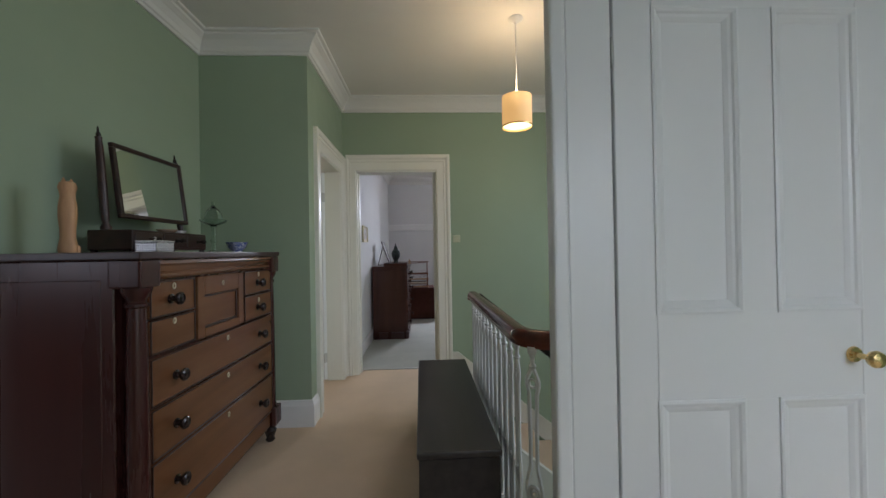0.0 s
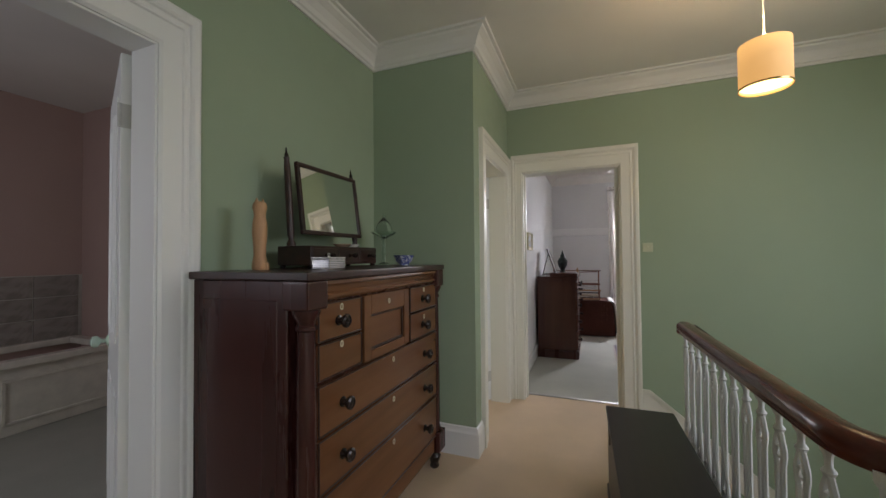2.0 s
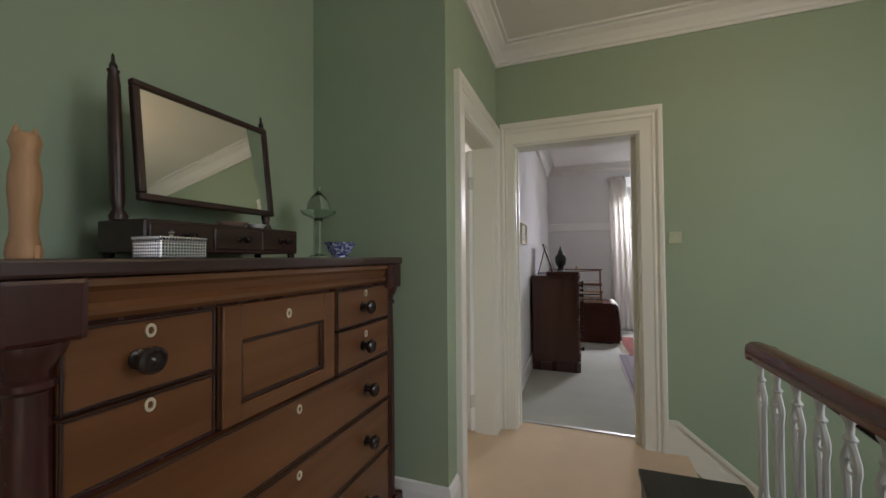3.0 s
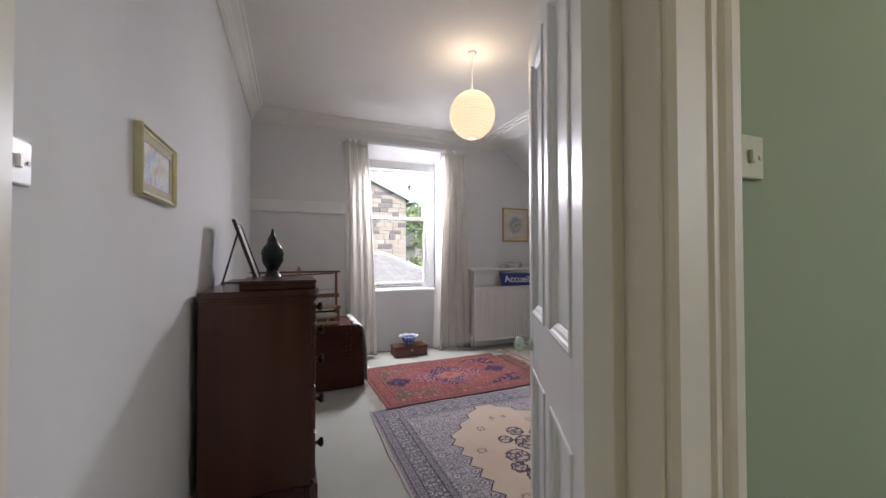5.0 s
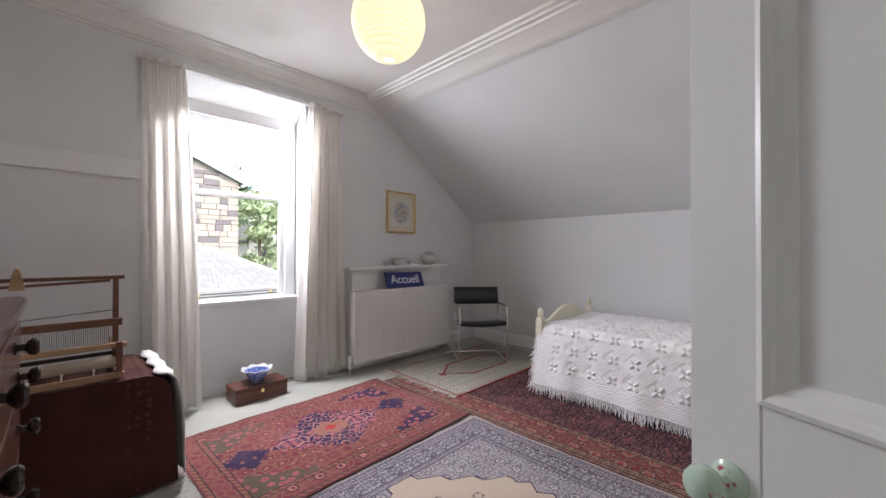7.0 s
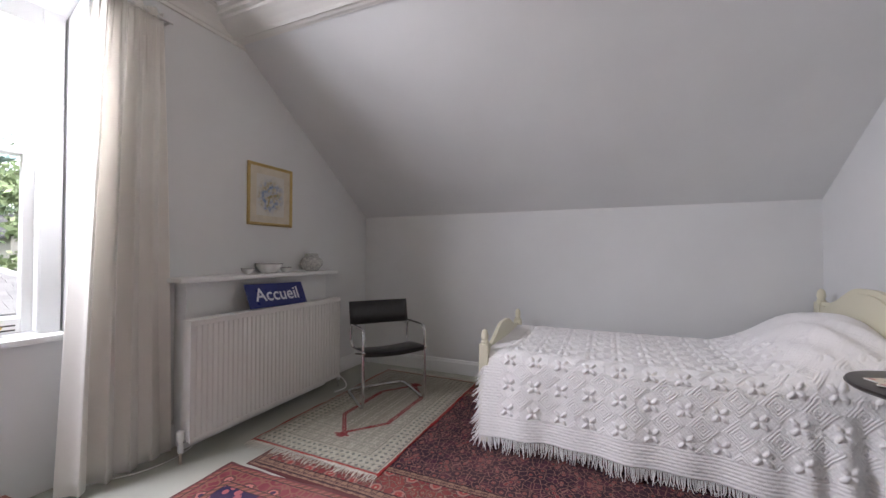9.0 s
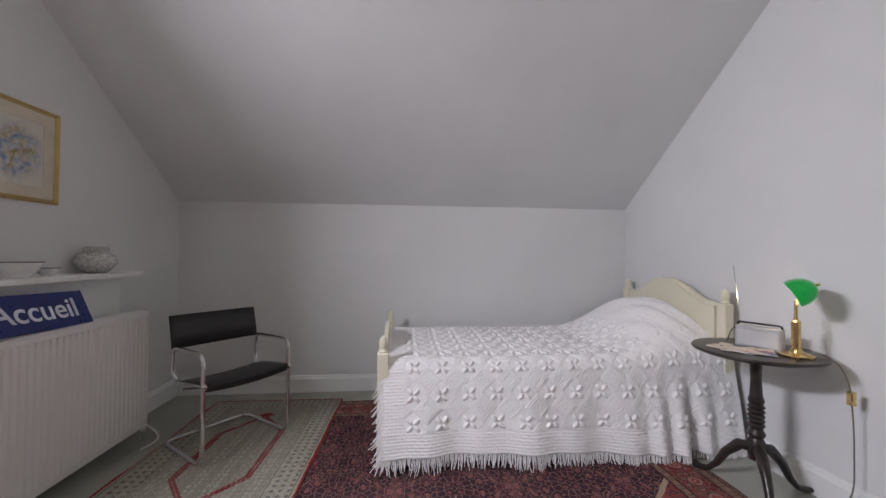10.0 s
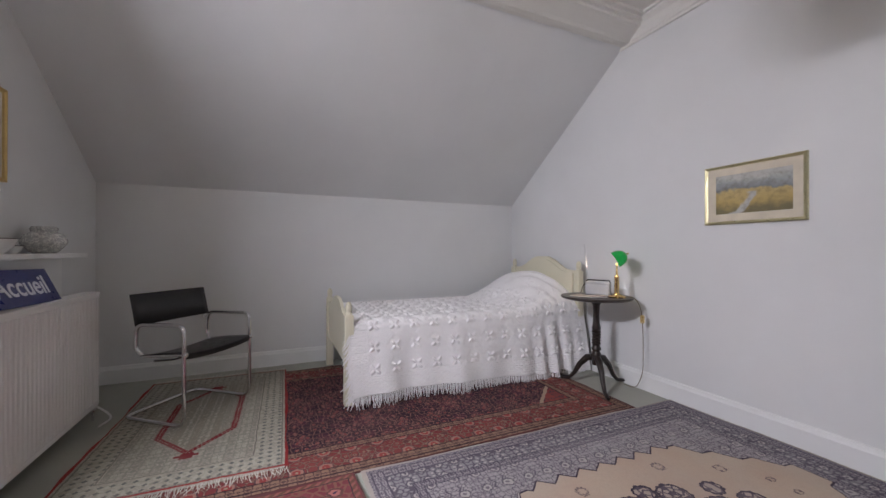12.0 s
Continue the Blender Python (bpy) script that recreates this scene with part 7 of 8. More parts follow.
# borders
for e0, e1, p_, s_, ground, fig in ((0.0, 0.032, 0.02, 0.014, (0.30, 0.28, 0.30), BONE), (0.036, 0.085, 0.034, 0.020, LILAC, PLUM), (0.09, 0.185, 0.06, 0.030, (0.29, 0.275, 0.285), BONE), (0.19, 0.225, 0.034, 0.020, LILAC, PLUM)):
    mm = k.motif(p_, s_, 0.013, 0.009)
    b1 = k.band(k.edge, e0, e1)
    c = k.mix(b1, c, k.mix(k.step(0.09, k.lace(p_, s_, 0.013, 0.009)), ground, PLUM))
    c = k.mix(k.both(b1, k.step(0.24, mm)), c, fig)
rows = k.cells(0.085, 0.0, 0.0, 0.03)
rw = k.math("ADD", rows, k.math("MULTIPLY", k.math("SUBTRACT", k.motif(0.02, 0.012), 0.4), 0.10))
mainb = k.band(k.edge, 0.095, 0.18)
c = k.mix(k.both(mainb, k.band(rw, 0.22, 0.30)), c, PLUM)
c = k.mix(k.both(mainb, k.step(0.22, rw)), c, BONE)
c = k.mix(k.both(mainb, k.step(0.11, rw)), c, PLUM)
for e in (0.034, 0.0875, 0.1875, 0.228):
    c = k.mix(k.band(k.edge, e - 0.0025, e + 0.0025), c, (0.08, 0.07, 0.10))
c = k.mix(k.step(0.014, k.edge), c, (0.42, 0.37, 0.33))
rug("rug", 1.835, 6.43, 0.0015, 0.0, 0.865, 1.085, 0.008, k.wear(c, (0.40, 0.37, 0.39)), "blue-grey patterned wool rug with a cream medallion field", [("S", 0.06)], FRINGE, 12)

# dark red rug under the bed
k = Rug("dark_red_floral_rug", 0.95, spec=0.05).start(0.87, 1.455)
NIGHT, ROSE, TAN = (0.045, 0.026, 0.036), (0.20, 0.045, 0.048), (0.32, 0.195, 0.155)
v1 = k.motif(0.29, 0.040, 0.02, 0.06)
c = k.mix(k.step(k.motif(0.29, 0.085, 0.05, 0.02), 0.42), (0.075, 0.03, 0.045), NIGHT)
c = k.mix(k.step(0.04, k.lace(0.29, 0.040, 0.02, 0.06)), c, (0.24, 0.125, 0.105))
c = k.mix(k.band(v1, 0.24, 0.31), c, (0.25, 0.13, 0.11))
c = k.mix(k.step(0.24, v1), c, ROSE)
c = k.mix(k.step(0.12, v1), c, TAN)
c = k.mix(k.step(0.055, v1), c, NIGHT)
cut = k.math("ADD", k.ex, k.ey)
cornr = k.both(k.step(0.84, cut), k.step(k.edge, 0.30))
c2 = k.mix(k.step(0.07, k.lace(0.08, 0.05)), (0.26, 0.06, 0.055), (0.11, 0.05, 0.06))
c2 = k.mix(k.step(0.2, k.motif(0.08, 0.05)), c2, TAN)
c = k.mix(cornr, c, c2)
c = k.mix(k.both(k.band(cut, 0.825, 0.86), k.step(k.edge, 0.30)), c, (0.40, 0.30, 0.22))
bord = k.band(k.edge, 0.085, 0.25)
l2 = k.lace(0.21, 0.040, 0.03, 0.015)
bc = k.mix(k.ramp(k.noise(6, 3), (0.4, 0.0), (0.65, 1.0)), (0.19, 0.04, 0.042), (0.235, 0.062, 0.057))
bc = k.mix(k.step(0.10, l2), bc, (0.13, 0.05, 0.05))
bc = k.mix(k.step(0.030, l2), bc, (0.28, 0.19, 0.14))
m4 = k.motif(0.21, 0.040, 0.03, 0.015)
bc = k.mix(k.step(0.22, m4), bc, (0.28, 0.20, 0.14))
bc = k.mix(k.step(0.12, m4), bc, (0.16, 0.05, 0.06))
f2 = k.cells(0.14, 0.1, 0.075, 0.04)
fl = k.math("ADD", f2, k.math("MULTIPLY", k.math("SUBTRACT", k.motif(0.03, 0.018), 0.4), 0.08))
bc = k.mix(k.step(0.29, fl), bc, (0.08, 0.05, 0.06))
bc = k.mix(k.step(0.26, fl), bc, (0.34, 0.185, 0.15))
bc = k.mix(k.step(0.17, fl), bc, (0.30, 0.06, 0.055))
bc = k.mix(k.step(0.08, fl), bc, (0.34, 0.26, 0.18))
c = k.mix(bord, c, bc)
for e0, e1 in ((0.012, 0.085), (0.25, 0.295)):
    g = k.mix(k.step(0.30, k.motif(0.036, 0.022)), (0.27, 0.17, 0.12), (0.18, 0.042, 0.042))
    g = k.mix(k.step(0.08, k.lace(0.036, 0.022)), g, (0.09, 0.05, 0.05))
    c = k.mix(k.band(k.edge, e0, e1), c, g)
for e in (0.033, 0.085, 0.25, 0.296):
    c = k.mix(k.band(k.edge, e - 0.004, e + 0.004), c, (0.04, 0.025, 0.03))
c = k.mix(k.step(0.012, k.edge), c, (0.10, 0.035, 0.035))
rug("rug", 3.575, 7.135, 0.0008, 0.0, 0.87, 1.455, 0.0066, k.wear(c, (0.30, 0.17, 0.15)), "dark red and navy floral wool rug under the bed", [], FRINGE, 13)

# pale rug with a red hexagon
k = Rug("pale_grey_wool_rug", 0.95, spec=0.05).start(0.80, 0.475)
c = k.mix(k.ramp(k.noise(60, 3), (0.4, 0.0), (0.6, 1.0)), (0.35, 0.33, 0.27), (0.46, 0.43, 0.36))
dd = k.cells(0.042, 0.0, 0.0, 0.012, "MANHATTAN")
c = k.mix(k.both(k.band(k.edge, 0.03, 0.155), k.step(0.30, dd)), c, (0.17, 0.17, 0.155))
c = k.mix(k.both(k.step(k.edge, 0.17), k.step(0.10, k.lace(0.05, 0.03))), c, (0.29, 0.275, 0.23))
c = k.mix(k.both(k.step(k.edge, 0.17), k.step(0.13, k.motif(0.05, 0.03))), c, (0.24, 0.16, 0.13))
for e in (0.028, 0.160):
    c = k.mix(k.band(k.edge, e - 0.003, e + 0.004), c, (0.22, 0.20, 0.17))
hx_ = k.math("MAXIMUM", k.math("SUBTRACT", k.ay, 0.20), k.math("SUBTRACT", k.math("ADD", k.ay, k.math("MULTIPLY", k.ax, 0.80)), 0.40))
zig = k.math("ADD", hx_, k.math("MULTIPLY", k.fold(k.x, 0.010), 0.9))
c = k.mix(k.band(zig, -0.028, 0.006), c, (0.23, 0.03, 0.036))
c = k.mix(k.both(k.band(zig, -0.014, -0.006), k.step(k.math("SINE", k.math("MULTIPLY", k.math("ADD", k.x, k.y), 280.0)), 0.2)), c, (0.40, 0.34, 0.28))
c = k.mix(k.both(k.step(-0.03, zig), k.step(0.12, k.lace(0.045, 0.024))), c, (0.27, 0.245, 0.20))
c = k.mix(k.both(k.band(k.ax, 0.48, 0.535), k.step(0.030, k.ay)), c, (0.23, 0.03, 0.036))
c = k.mix(k.both(k.band(k.ax, 0.495, 0.515), k.step(0.055, k.ay)), c, (0.23, 0.03, 0.036))
c = k.mix(k.step(0.014, k.ey), c, REDC)
c = k.mix(k.band(k.ex, 0.012, 0.024), c, REDC)
rug("rug", 3.688, 8.295, 0.0085, -1.0, 0.80, 0.475, 0.007, k.wear(c, (0.45, 0.43, 0.37)), "pale grey woven rug with a red hexagon under the chair", [("W", 0.06), ("E", 0.06)], FRINGE, 14)

# ---- second bedroom ----
n = Nodes("white_leaf_print_cotton", 0.9, spec=0.1)
lf = n.noise(9, 4, None, 0.5, 1.5)
n.colour(n.mix(n.ramp(lf, (0.58, 0.0), (0.63, 1.0)), (0.72, 0.71, 0.68), (0.24, 0.28, 0.24))).bump(n.noise(14, 4), 0.4, 0.03)
LEAF_PRINT = n.mat
b2 = empty("double_bed", pose(-1.75, 7.0, 0.0), "double bed with a white leaf-print cover and pale valance", "bed")
part("divan", cuboid(-1.0, 0.62, -0.75, 0.75, 0.05, 0.34, 0.02, 2), cloth("pale_valance", (0.55, 0.52, 0.46)), b2)
bm = cuboid(-1.03, 0.65, -0.79, 0.79, 0.28, 0.64, 0.09, 4)
bmesh.ops.subdivide_edges(bm, edges=bm.edges[:], cuts=3, use_grid_fill=True)
for v in bm.verts:
    v.co += Vector((0.012 * noise.noise(v.co * 4), 0.012 * noise.noise(v.co * 4 + Vector((5, 0, 0))), 0.02 * noise.noise(v.co * 3)))
part("duvet", bm, LEAF_PRINT, b2, "white leaf-print cover", True)
part("throw", cuboid(-1.02, -0.45, -0.80, 0.80, 0.645, 0.67, 0.008, 2), cloth("dark_grey_throw", (0.07, 0.065, 0.065)), b2, "folded dark throw")
for x in (-0.9, 0.5):
    for y in (-0.65, 0.65):
        part("leg", turned([(0.02, 0.0), (0.025, 0.05)], 12, Matrix.Translation((x, y, 0))), EBONY, b2)
ds = empty("dressing_chest", pose(-4.65, 8.80, 0.0), "dark wooden chest of drawers against the papered wall", "chest of drawers")
part("carcass", cuboid(-0.70, 0.75, 0.0, 0.48, 0.06, 0.95, 0.006), MAHOGANY, ds)
part("top_board", cuboid(-0.72, 0.77, -0.02, 0.49, 0.951, 0.98, 0.006), MAHOGANY_DARK, ds)
for i in range(4):
    d = part("drawer", cuboid(-0.66, 0.71, -0.012, 0.001, 0.10 + 0.21 * i, 0.29 + 0.21 * i, 0.004), MAHOGANY, ds)
    for x in (-0.35, 0.40):
        part("knob", knob_wood(Matrix.Translation((x, -0.012, 0.195 + 0.21 * i)) @ pose(0, 0, 0, 90, 0, 0)), EBONY, d, "", True)
part("plinth", cuboid(-0.71, 0.76, -0.01, 0.48, 0.0, 0.062, 0.005), MAHOGANY_DARK, ds)
mr = empty("table_mirror", pose(-4.35, 9.02, 0.981, 8, 0, 0), "small dark-framed mirror standing on the chest", "mirror")
bm = bmesh.new()
for a in ((-0.25, 0.25, 0.0, 0.025), (-0.25, 0.25, 0.335, 0.36), (-0.25, -0.225, 0.025, 0.335), (0.225, 0.25, 0.025, 0.335)):
    box(bm, a[0], a[1], -0.012, 0.012, a[2], a[3], 0.003)
part("frame", bm, EBONY, mr)
part("mirror_glass", cuboid(-0.226, 0.226, -0.004, 0.004, 0.024, 0.336), MIRROR, mr)
door("door_closet", 0.72, 1.98, CREAM_GLOSS, pose(-3.62, 9.27, 0.004), "closed cream panelled door in the papered wall", BRASS, 0.95, "small brass knob", FOUR, "small")
bm = bmesh.new()
for a in ((-3.72, -3.625, 0, 2.0), (-2.895, -2.80, 0, 2.0), (-3.72, -2.80, 2.0, 2.09)):
    box(bm, a[0], a[1], 9.255, 9.299, a[2], a[3], 0.004)
structure("door_casing_closet", bm, CREAM_GLOSS, "cream casing of the closet door", "door casing")
# chandelier
n = Nodes("lit_glass_cup_shade", 0.5)
n.colour((0.9, 0.85, 0.7)).emit((1.0, 0.74, 0.36), 1.8)
CUP = n.mat
cx, cy = -2.55, 6.85
cl = empty("chandelier", pose(cx, cy, 0), "lit brass chandelier with candle shades", "chandelier")
part("ceiling_rose", turned([(0.05, CE - 0.001), (0.05, CE - 0.012), (0.015, CE - 0.03)], 16), BRASS, cl)
part("rod", turned([(0.006, 2.32), (0.006, CE - 0.02)], 8), BRASS, cl)
part("body", turned([(0.004, 2.10), (0.03, 2.12), (0.02, 2.16), (0.035, 2.22), (0.02, 2.30), (0.025, 2.36), (0.006, 2.40)], 16), BRASS, cl, "", True)
for i in range(5):
    m = pose(0, 0, 0, 0, 0, 72 * i + 20)
    part("arm", tube(bmesh.new(), [m @ Vector(p) for p in ((0.02, 0, 2.18), (0.10, 0, 2.13), (0.20, 0, 2.12), (0.27, 0, 2.16))], 0.007, 8), BRASS, cl, "", True)
    part("candle", turned([(0.025, 2.155), (0.028, 2.17), (0.012, 2.18), (0.012, 2.21)], 12, Matrix.Translation(m @ Vector((0.27, 0, 0)))), BRASS, cl)
    part("cup_shade", turned([(0.030, 2.205), (0.042, 2.22), (0.042, 2.29), (0.030, 2.315), (0.0, 2.32)], 16, Matrix.Translation(m @ Vector((0.27, 0, 0))), False), CUP, cl, "glowing candle shade", True)
lamp("chandelier_glow", "POINT", 3, (1.0, 0.76, 0.42), Matrix.Translation((cx, cy, 2.24)), radius=0.12)

# ---- outside the window ----
n = Nodes("rough_grass", 0.95, spec=0.1)
n.colour(n.ramp(n.noise(0.8, 8), (0.3, (0.05, 0.09, 0.025)), (0.7, (0.13, 0.17, 0.05)))).bump(n.noise(9, 6), 0.8, 0.1)
structure("ground", cuboid(-400, 400, 9.6, 800, -3.2, -3.0), n.mat, "rough green garden ground running to the distance", "ground")
n = Nodes("sandstone_block", 0.9, spec=0.15)
rnd_ = n.random()
c = n.ramp(rnd_, (0.0, (0.29, 0.262, 0.222)), (0.45, (0.33, 0.312, 0.272)), (0.76, (0.27, 0.246, 0.214)), (0.82, (0.17, 0.16, 0.16)), (1.0, (0.12, 0.115, 0.125)))
n.colour(n.mix(n.ramp(n.noise(5, 6), (0.4, 0.0), (0.8, 0.4)), c, (0.2, 0.16, 0.12))).bump(n.noise(12, 6), 0.7, 0.03)
STONE = n.mat
SLATE_M = Nodes("grey_slate", 0.55, spec=0.4)
SLATE_M.colour(SLATE_M.ramp(SLATE_M.random(), (0.0, (0.155, 0.155, 0.155)), (1.0, (0.20, 0.20, 0.195)))).bump(SLATE_M.noise(14, 5), 0.4, 0.01)
SLATE_M = SLATE_M.mat
TEAL = paint("blue_green_painted_timber", (0.30, 0.42, 0.41), 0.5)
LEAD = plain("pale_lead_flashing", (0.42, 0.43, 0.44), 0.5)
hs = empty("stone_house", pose(0, 20.0, 0), "sandstone gable of a neighbouring house with green bargeboards", "house")
GX1, GE = 4.95, 3.70                            # corner, height of the eave
ridge_x, slope = -1.2, 0.458
ridge_z = GE + (GX1 - ridge_x) * slope
core = prism(bmesh.new(), [(-7.4, -3.0), (GX1 - 0.03, -3.0), (GX1 - 0.03, GE), (ridge_x, ridge_z), (-7.4, GE)], "y", 0.03, 8.0)
part("wall", core, plain("pale_mortar", (0.34, 0.32, 0.285), 0.95), hs)
bm = bmesh.new()
for s in (1, -1):
    e = GX1 + 0.32 if s == 1 else -7.72
    prism(bm, [(ridge_x, ridge_z + 0.05), (e, GE - 0.32 * slope + 0.05), (e, GE - 0.32 * slope + 0.19), (ridge_x, ridge_z + 0.19)], "y", -0.12, 8.3)
part("roof", bm, SLATE_M, hs)
part("bargeboard", prism(bmesh.new(), [(ridge_x, ridge_z - 0.12), (GX1 + 0.34, GE - 0.34 * slope - 0.12), (GX1 + 0.34, GE - 0.34 * slope + 0.30), (ridge_x, ridge_z + 0.30)], "y", -0.17, -0.125), TEAL, hs, "blue-green painted bargeboard")
part("soffit", prism(bmesh.new(), [(ridge_x, ridge_z - 0.04), (GX1 + 0.32, GE - 0.32 * slope - 0.04), (GX1 + 0.32, GE - 0.32 * slope + 0.03), (ridge_x, ridge_z + 0.03)], "y", -0.12, 0.0), TEAL, hs)
part("gutter", cuboid(GX1 + 0.30, GX1 + 0.42, -0.40, 8.0, GE - 0.30, GE - 0.18, 0.02), TEAL, hs)
rnd = random.Random(21)
stones = {}
z = 0.35
count = 0
while z < 5.0:
    h = rnd.choice((0.15, 0.19, 0.23))
    x = GX1
    while x > 1.5 and count < 340:
        w_ = rnd.choice((0.24, 0.34, 0.46, 0.60))
        top = GE + (GX1 - x) * slope
        if z + h < top - 0.02:
            key = (w_, h)
            if key not in stones:
                o = part("stone", cuboid(-w_ + 0.012, 0.0, -0.012, 0.05, 0.012, h, 0.008), STONE, hs)
                stones[key] = o.data
            else:
                o = new("stone", stones[key])
                o.parent = hs
            o.location = (x, rnd.uniform(-0.015, 0.01), z)
            count += 1
        x -= w_
    z += h
# hipped slate outbuilding below the window
ob = empty("slate_outbuilding", pose(0, 0, 0), "low outbuilding with a hipped slate roof and pale ridge", "outbuilding")
PX, PY, PZ, EZ = 3.75, 18.0, 1.24, 0.20
X0, X1, Y0, Y1 = 0.4, 5.5, 15.4, 19.6
part("wall", cuboid(X0 + 0.2, X1 - 0.2, Y0 + 0.2, Y1, -3.0, EZ - 0.05), plain("grey_render", (0.34, 0.34, 0.33), 0.9), ob)
RX = 3.0
bm = bmesh.new()
v = [bm.verts.new(p) for p in ((X0, Y0, EZ), (X1, Y0, EZ), (X1, Y1, EZ), (X0, Y1, EZ), (RX, 17.2, PZ), (RX + 0.35, 17.2, PZ))]
for q in ((0, 1, 5, 4), (1, 2, 5), (2, 3, 4, 5), (3, 0, 4)):
    bm.faces.new([v[i] for i in q])
bm.faces.new((v[3], v[2], v[1], v[0]))
part("roof", bm, SLATE_M, ob)
sl = None
apexL, apexR = Vector((RX, 17.2, PZ)), Vector((RX + 0.35, 17.2, PZ))
aL, aR = Vector((X0, Y0, EZ)), Vector((X1, Y0, EZ))
rows_n = 17
pitch = math.degrees(math.atan2(PZ - EZ, 17.2 - Y0))
for r_ in range(rows_n):
    f = (r_ + 0.2) / rows_n
    p0, p1 = aL.lerp(apexL, f), aR.lerp(apexR, f)
    m_ = int((p1 - p0).length / 0.185)
    for i in range(m_):
        q = p0.lerp(p1, (i + (0.25 if r_ % 2 else 0.75)) / max(1, m_))
        if sl is None:
            o = part("slate", cuboid(-0.090, 0.090, -0.02, 0.13, 0.004, 0.014, 0.0), SLATE_M, ob)
            sl = o.data
        else:
            o = new("slate", sl)
            o.parent = ob
        o.matrix_local = Matrix.Translation(q) @ pose(0, 0, 0.004, pitch + 1.5, 0, 0)
for a, b_ in ((aL, apexL), (aR, apexR), (apexL, apexR)):
    part("ridge_flashing", tube(bmesh.new(), [a + Vector((0, 0, 0.02)), b_ + Vector((0, 0, 0.03))], 0.06, 8), LEAD, ob, "pale lead ridge")
part("gutter", cuboid(X0 - 0.05, X1 + 0.05, Y0 - 0.12, Y0, EZ - 0.10, EZ - 0.01, 0.02), LEAD, ob)
part("fascia", cuboid(X0, X1, Y0 - 0.002, Y0 + 0.02, EZ - 0.32, EZ - 0.10), plain("slate_blue_paint", (0.10, 0.14, 0.17), 0.6), ob)
# small white cottage further off
ct = empty("cottage", pose(0, 30, 0), "small pale cottage with a dark roof in the distance", "house")
part("wall", prism(bmesh.new(), [(8.6, -3.0), (10.6, -3.0), (10.6, 2.0), (9.6, 2.9), (8.6, 2.0)], "y", 0, 5), plain("white_harling", (0.42, 0.41, 0.38), 0.95), ct)
bm = bmesh.new()
for s in (-1, 1):
    prism(bm, [(9.6, 2.9), (9.6 + s * 1.25, 1.78), (9.6 + s * 1.25, 1.90), (9.6, 3.05)], "y", -0.2, 5.2)
part("roof", bm, plain("dark_slate_roof", (0.08, 0.08, 0.085), 0.7), ct)
part("window", cuboid(9.3, 9.9, -0.03, 0.02, 0.4, 1.5), plain("dim_window_glass", (0.05, 0.06, 0.07), 0.1), ct)


# trees and shrubs
def foliage_mat(name, a, b_):
    n = Nodes(name, 0.7, spec=0.25)
    g = n.add("NewGeometry")
    return n.colour(n.ramp(g.outputs["Random Per Island"], (0.0, a), (1.0, b_))).mat


BARK = wood("grey_brown_bark", (0.06, 0.045, 0.035), (0.14, 0.11, 0.085), "z", 0.9, 1.0, 5)
FIR = foliage_mat("conifer_needles", (0.10, 0.15, 0.10), (0.19, 0.25, 0.16))
# leaf colour lightened past real foliage to imitate outdoor haze
LEAF = foliage_mat("haze_paled_leaves", (0.17, 0.235, 0.12), (0.32, 0.39, 0.22))


def leaves(points, size, seed):
    rnd = random.Random(seed)
    verts, faces = [], []
    for p in points:
        a = Vector((rnd.gauss(0, 1), rnd.gauss(0, 1), rnd.gauss(0, 0.7))).normalized()
        b_ = a.orthogonal().normalized()
        b_.rotate(Matrix.Rotation(rnd.uniform(0, 6.28), 3, a))
        s = size * rnd.uniform(0.6, 1.4)
        i = len(verts)
        c_ = a.cross(b_)
        verts += [p - b_ * s, p + c_ * s * 0.45, p + b_ * s, p - c_ * s * 0.45]
        faces.append((i, i + 1, i + 2, i + 3))
    me = bpy.data.meshes.new("crown")
    me.from_pydata([tuple(v_) for v_ in verts], [], faces)
    return me


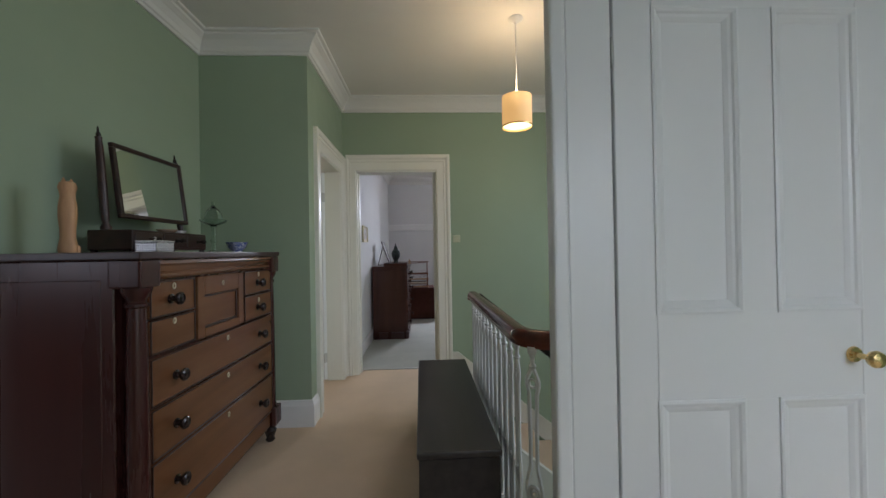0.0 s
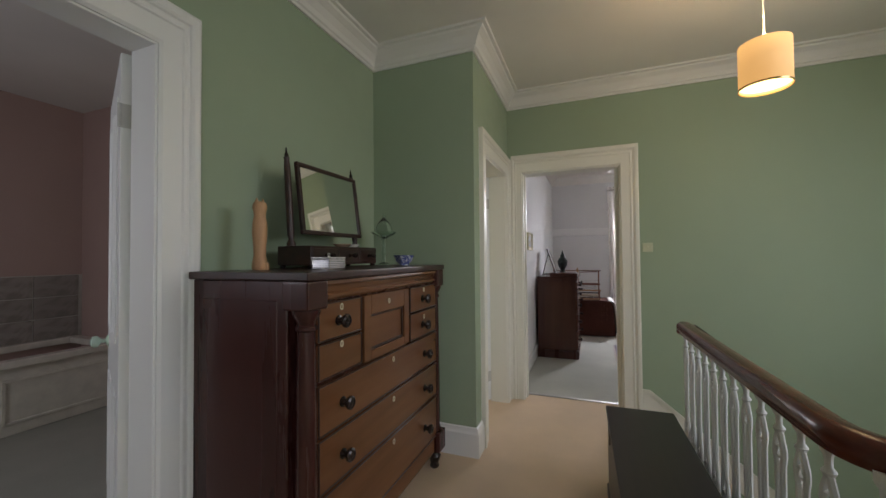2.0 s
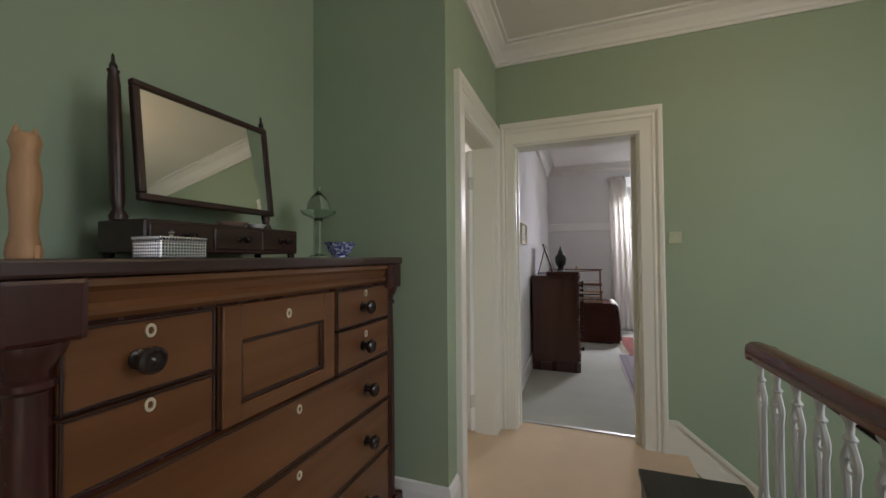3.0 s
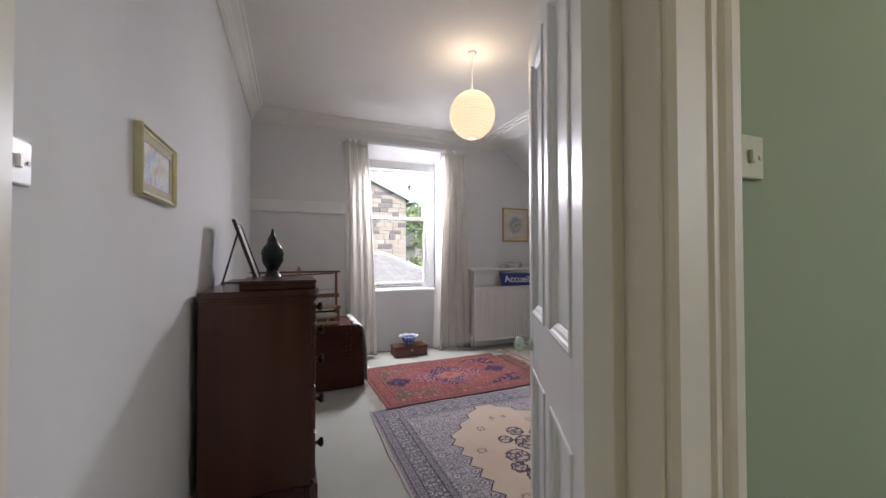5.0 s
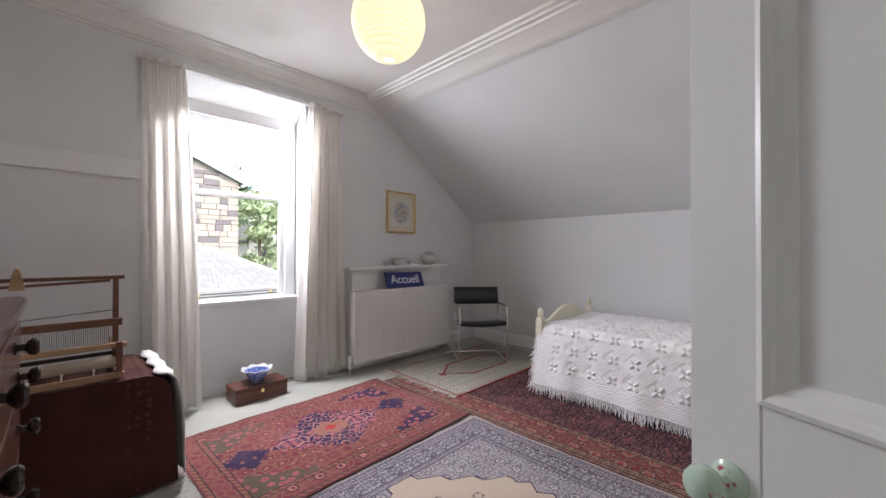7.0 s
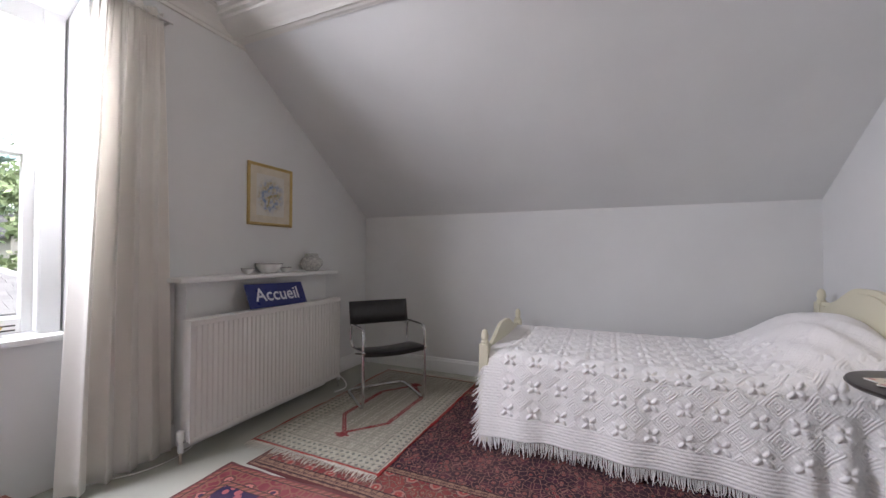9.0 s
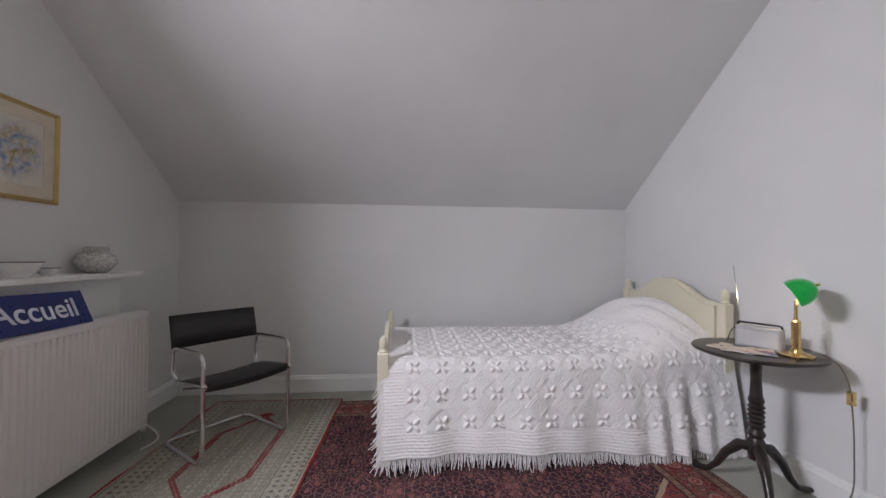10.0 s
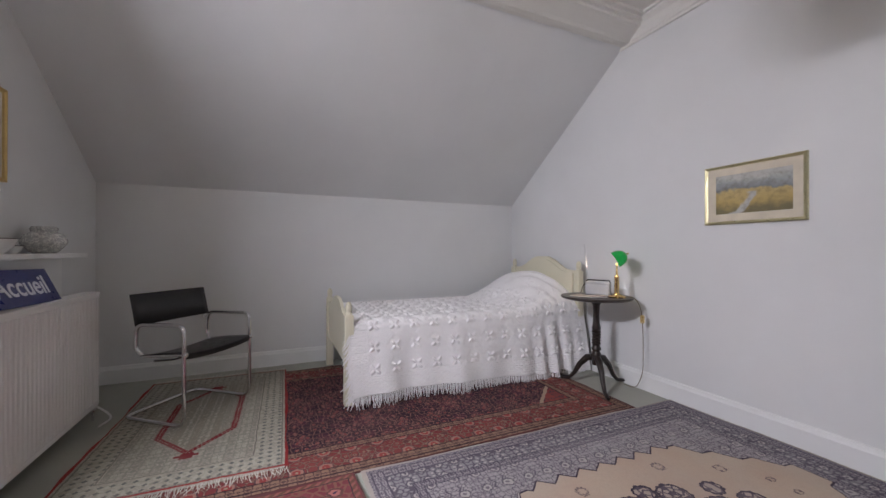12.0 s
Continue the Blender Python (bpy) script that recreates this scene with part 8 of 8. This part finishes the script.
def tree(x, y, h, r, seed, mat, conifer, label):
    rnd = random.Random(seed)
    t = empty("tree", pose(x, y, -3.0), label, "tree", "trees beyond the garden")
    bm = tube(bmesh.new(), [(0, 0, 0), (0.05, 0.02, h * 0.3), (-0.04, 0.05, h * 0.6), (0, 0, h * 0.95)], [h * 0.022, h * 0.017, h * 0.011, h * 0.003], 8)
    pts = []
    for i in range(46 if conifer else 30):
        f = rnd.uniform(0.18, 0.97)
        a = rnd.uniform(0, 6.28)
        ln = r * ((1 - f) * 1.05 + 0.08) if conifer else r * math.sqrt(max(0.05, 1 - ((f - 0.6) / 0.42) ** 2)) * rnd.uniform(0.6, 1)
        ln *= rnd.uniform(0.7, 1.1)
        z0 = h * f
        tip = Vector((math.cos(a) * ln, math.sin(a) * ln, z0 + (-0.12 if conifer else 0.35) * ln))
        tube(bm, [(0, 0, z0), tip * 0.5 + Vector((0, 0, z0 * 0.5)), tip], [0.03, 0.02, 0.006], 5)
        for _ in range(95):
            s = rnd.random() ** 0.6
            p = Vector((0, 0, z0)).lerp(tip, s)
            sp = 0.16 * r * (0.4 + s)
            pts.append(p + Vector((rnd.gauss(0, sp), rnd.gauss(0, sp), rnd.gauss(0, sp * 0.6))))
    part("trunk", bm, BARK, t)
    me = leaves(pts, 0.13 if conifer else 0.15, seed)
    me.materials.append(mat)
    o = new("crown", me)
    o.parent = t
    return t


tree(8.2, 27, 7.4, 1.9, 1, LEAF, False, "leafy tree beyond the gable")
tree(12.4, 33, 9.4, 3.2, 3, LEAF, False, "broad leafy tree in the distance")
tree(10.6, 38, 11.5, 3.0, 4, FIR, True, "tall conifer in the distance")
tree(15.5, 36, 9.5, 3.4, 6, LEAF, False, "broad leafy tree at the edge of the garden")
tree(18.5, 34, 9.0, 3.2, 8, FIR, True, "conifer at the edge of the garden")
tree(7.4, 40, 9.5, 3.0, 9, LEAF, False, "leafy tree behind the cottage")
for i, (x, y, r_) in enumerate(((7.2, 22.0, 1.1), (8.9, 23.5, 1.4), (10.8, 25.0, 1.5), (12.6, 26.5, 1.6), (6.3, 20.8, 0.8), (14.6, 28.0, 1.6))):
    rnd = random.Random(40 + i)
    s = empty("shrub", pose(x, y, -3.0), "rounded green garden shrub", "shrub", "garden shrubs")
    pts = []
    for _ in range(1500):
        d = Vector((rnd.gauss(0, 1), rnd.gauss(0, 1), abs(rnd.gauss(0, 1)))).normalized()
        pts.append(Vector((d.x * r_, d.y * r_, 0.3 + d.z * r_ * 1.9)) * rnd.uniform(0.75, 1.05))
    me = leaves(pts, 0.11, 60 + i)
    me.materials.append(LEAF)
    o = new("foliage", me)
    o.parent = s
    part("stems", tube(bmesh.new(), [(0, 0, 0), (0.05, 0.0, r_)], [0.05, 0.02], 6), BARK, s)
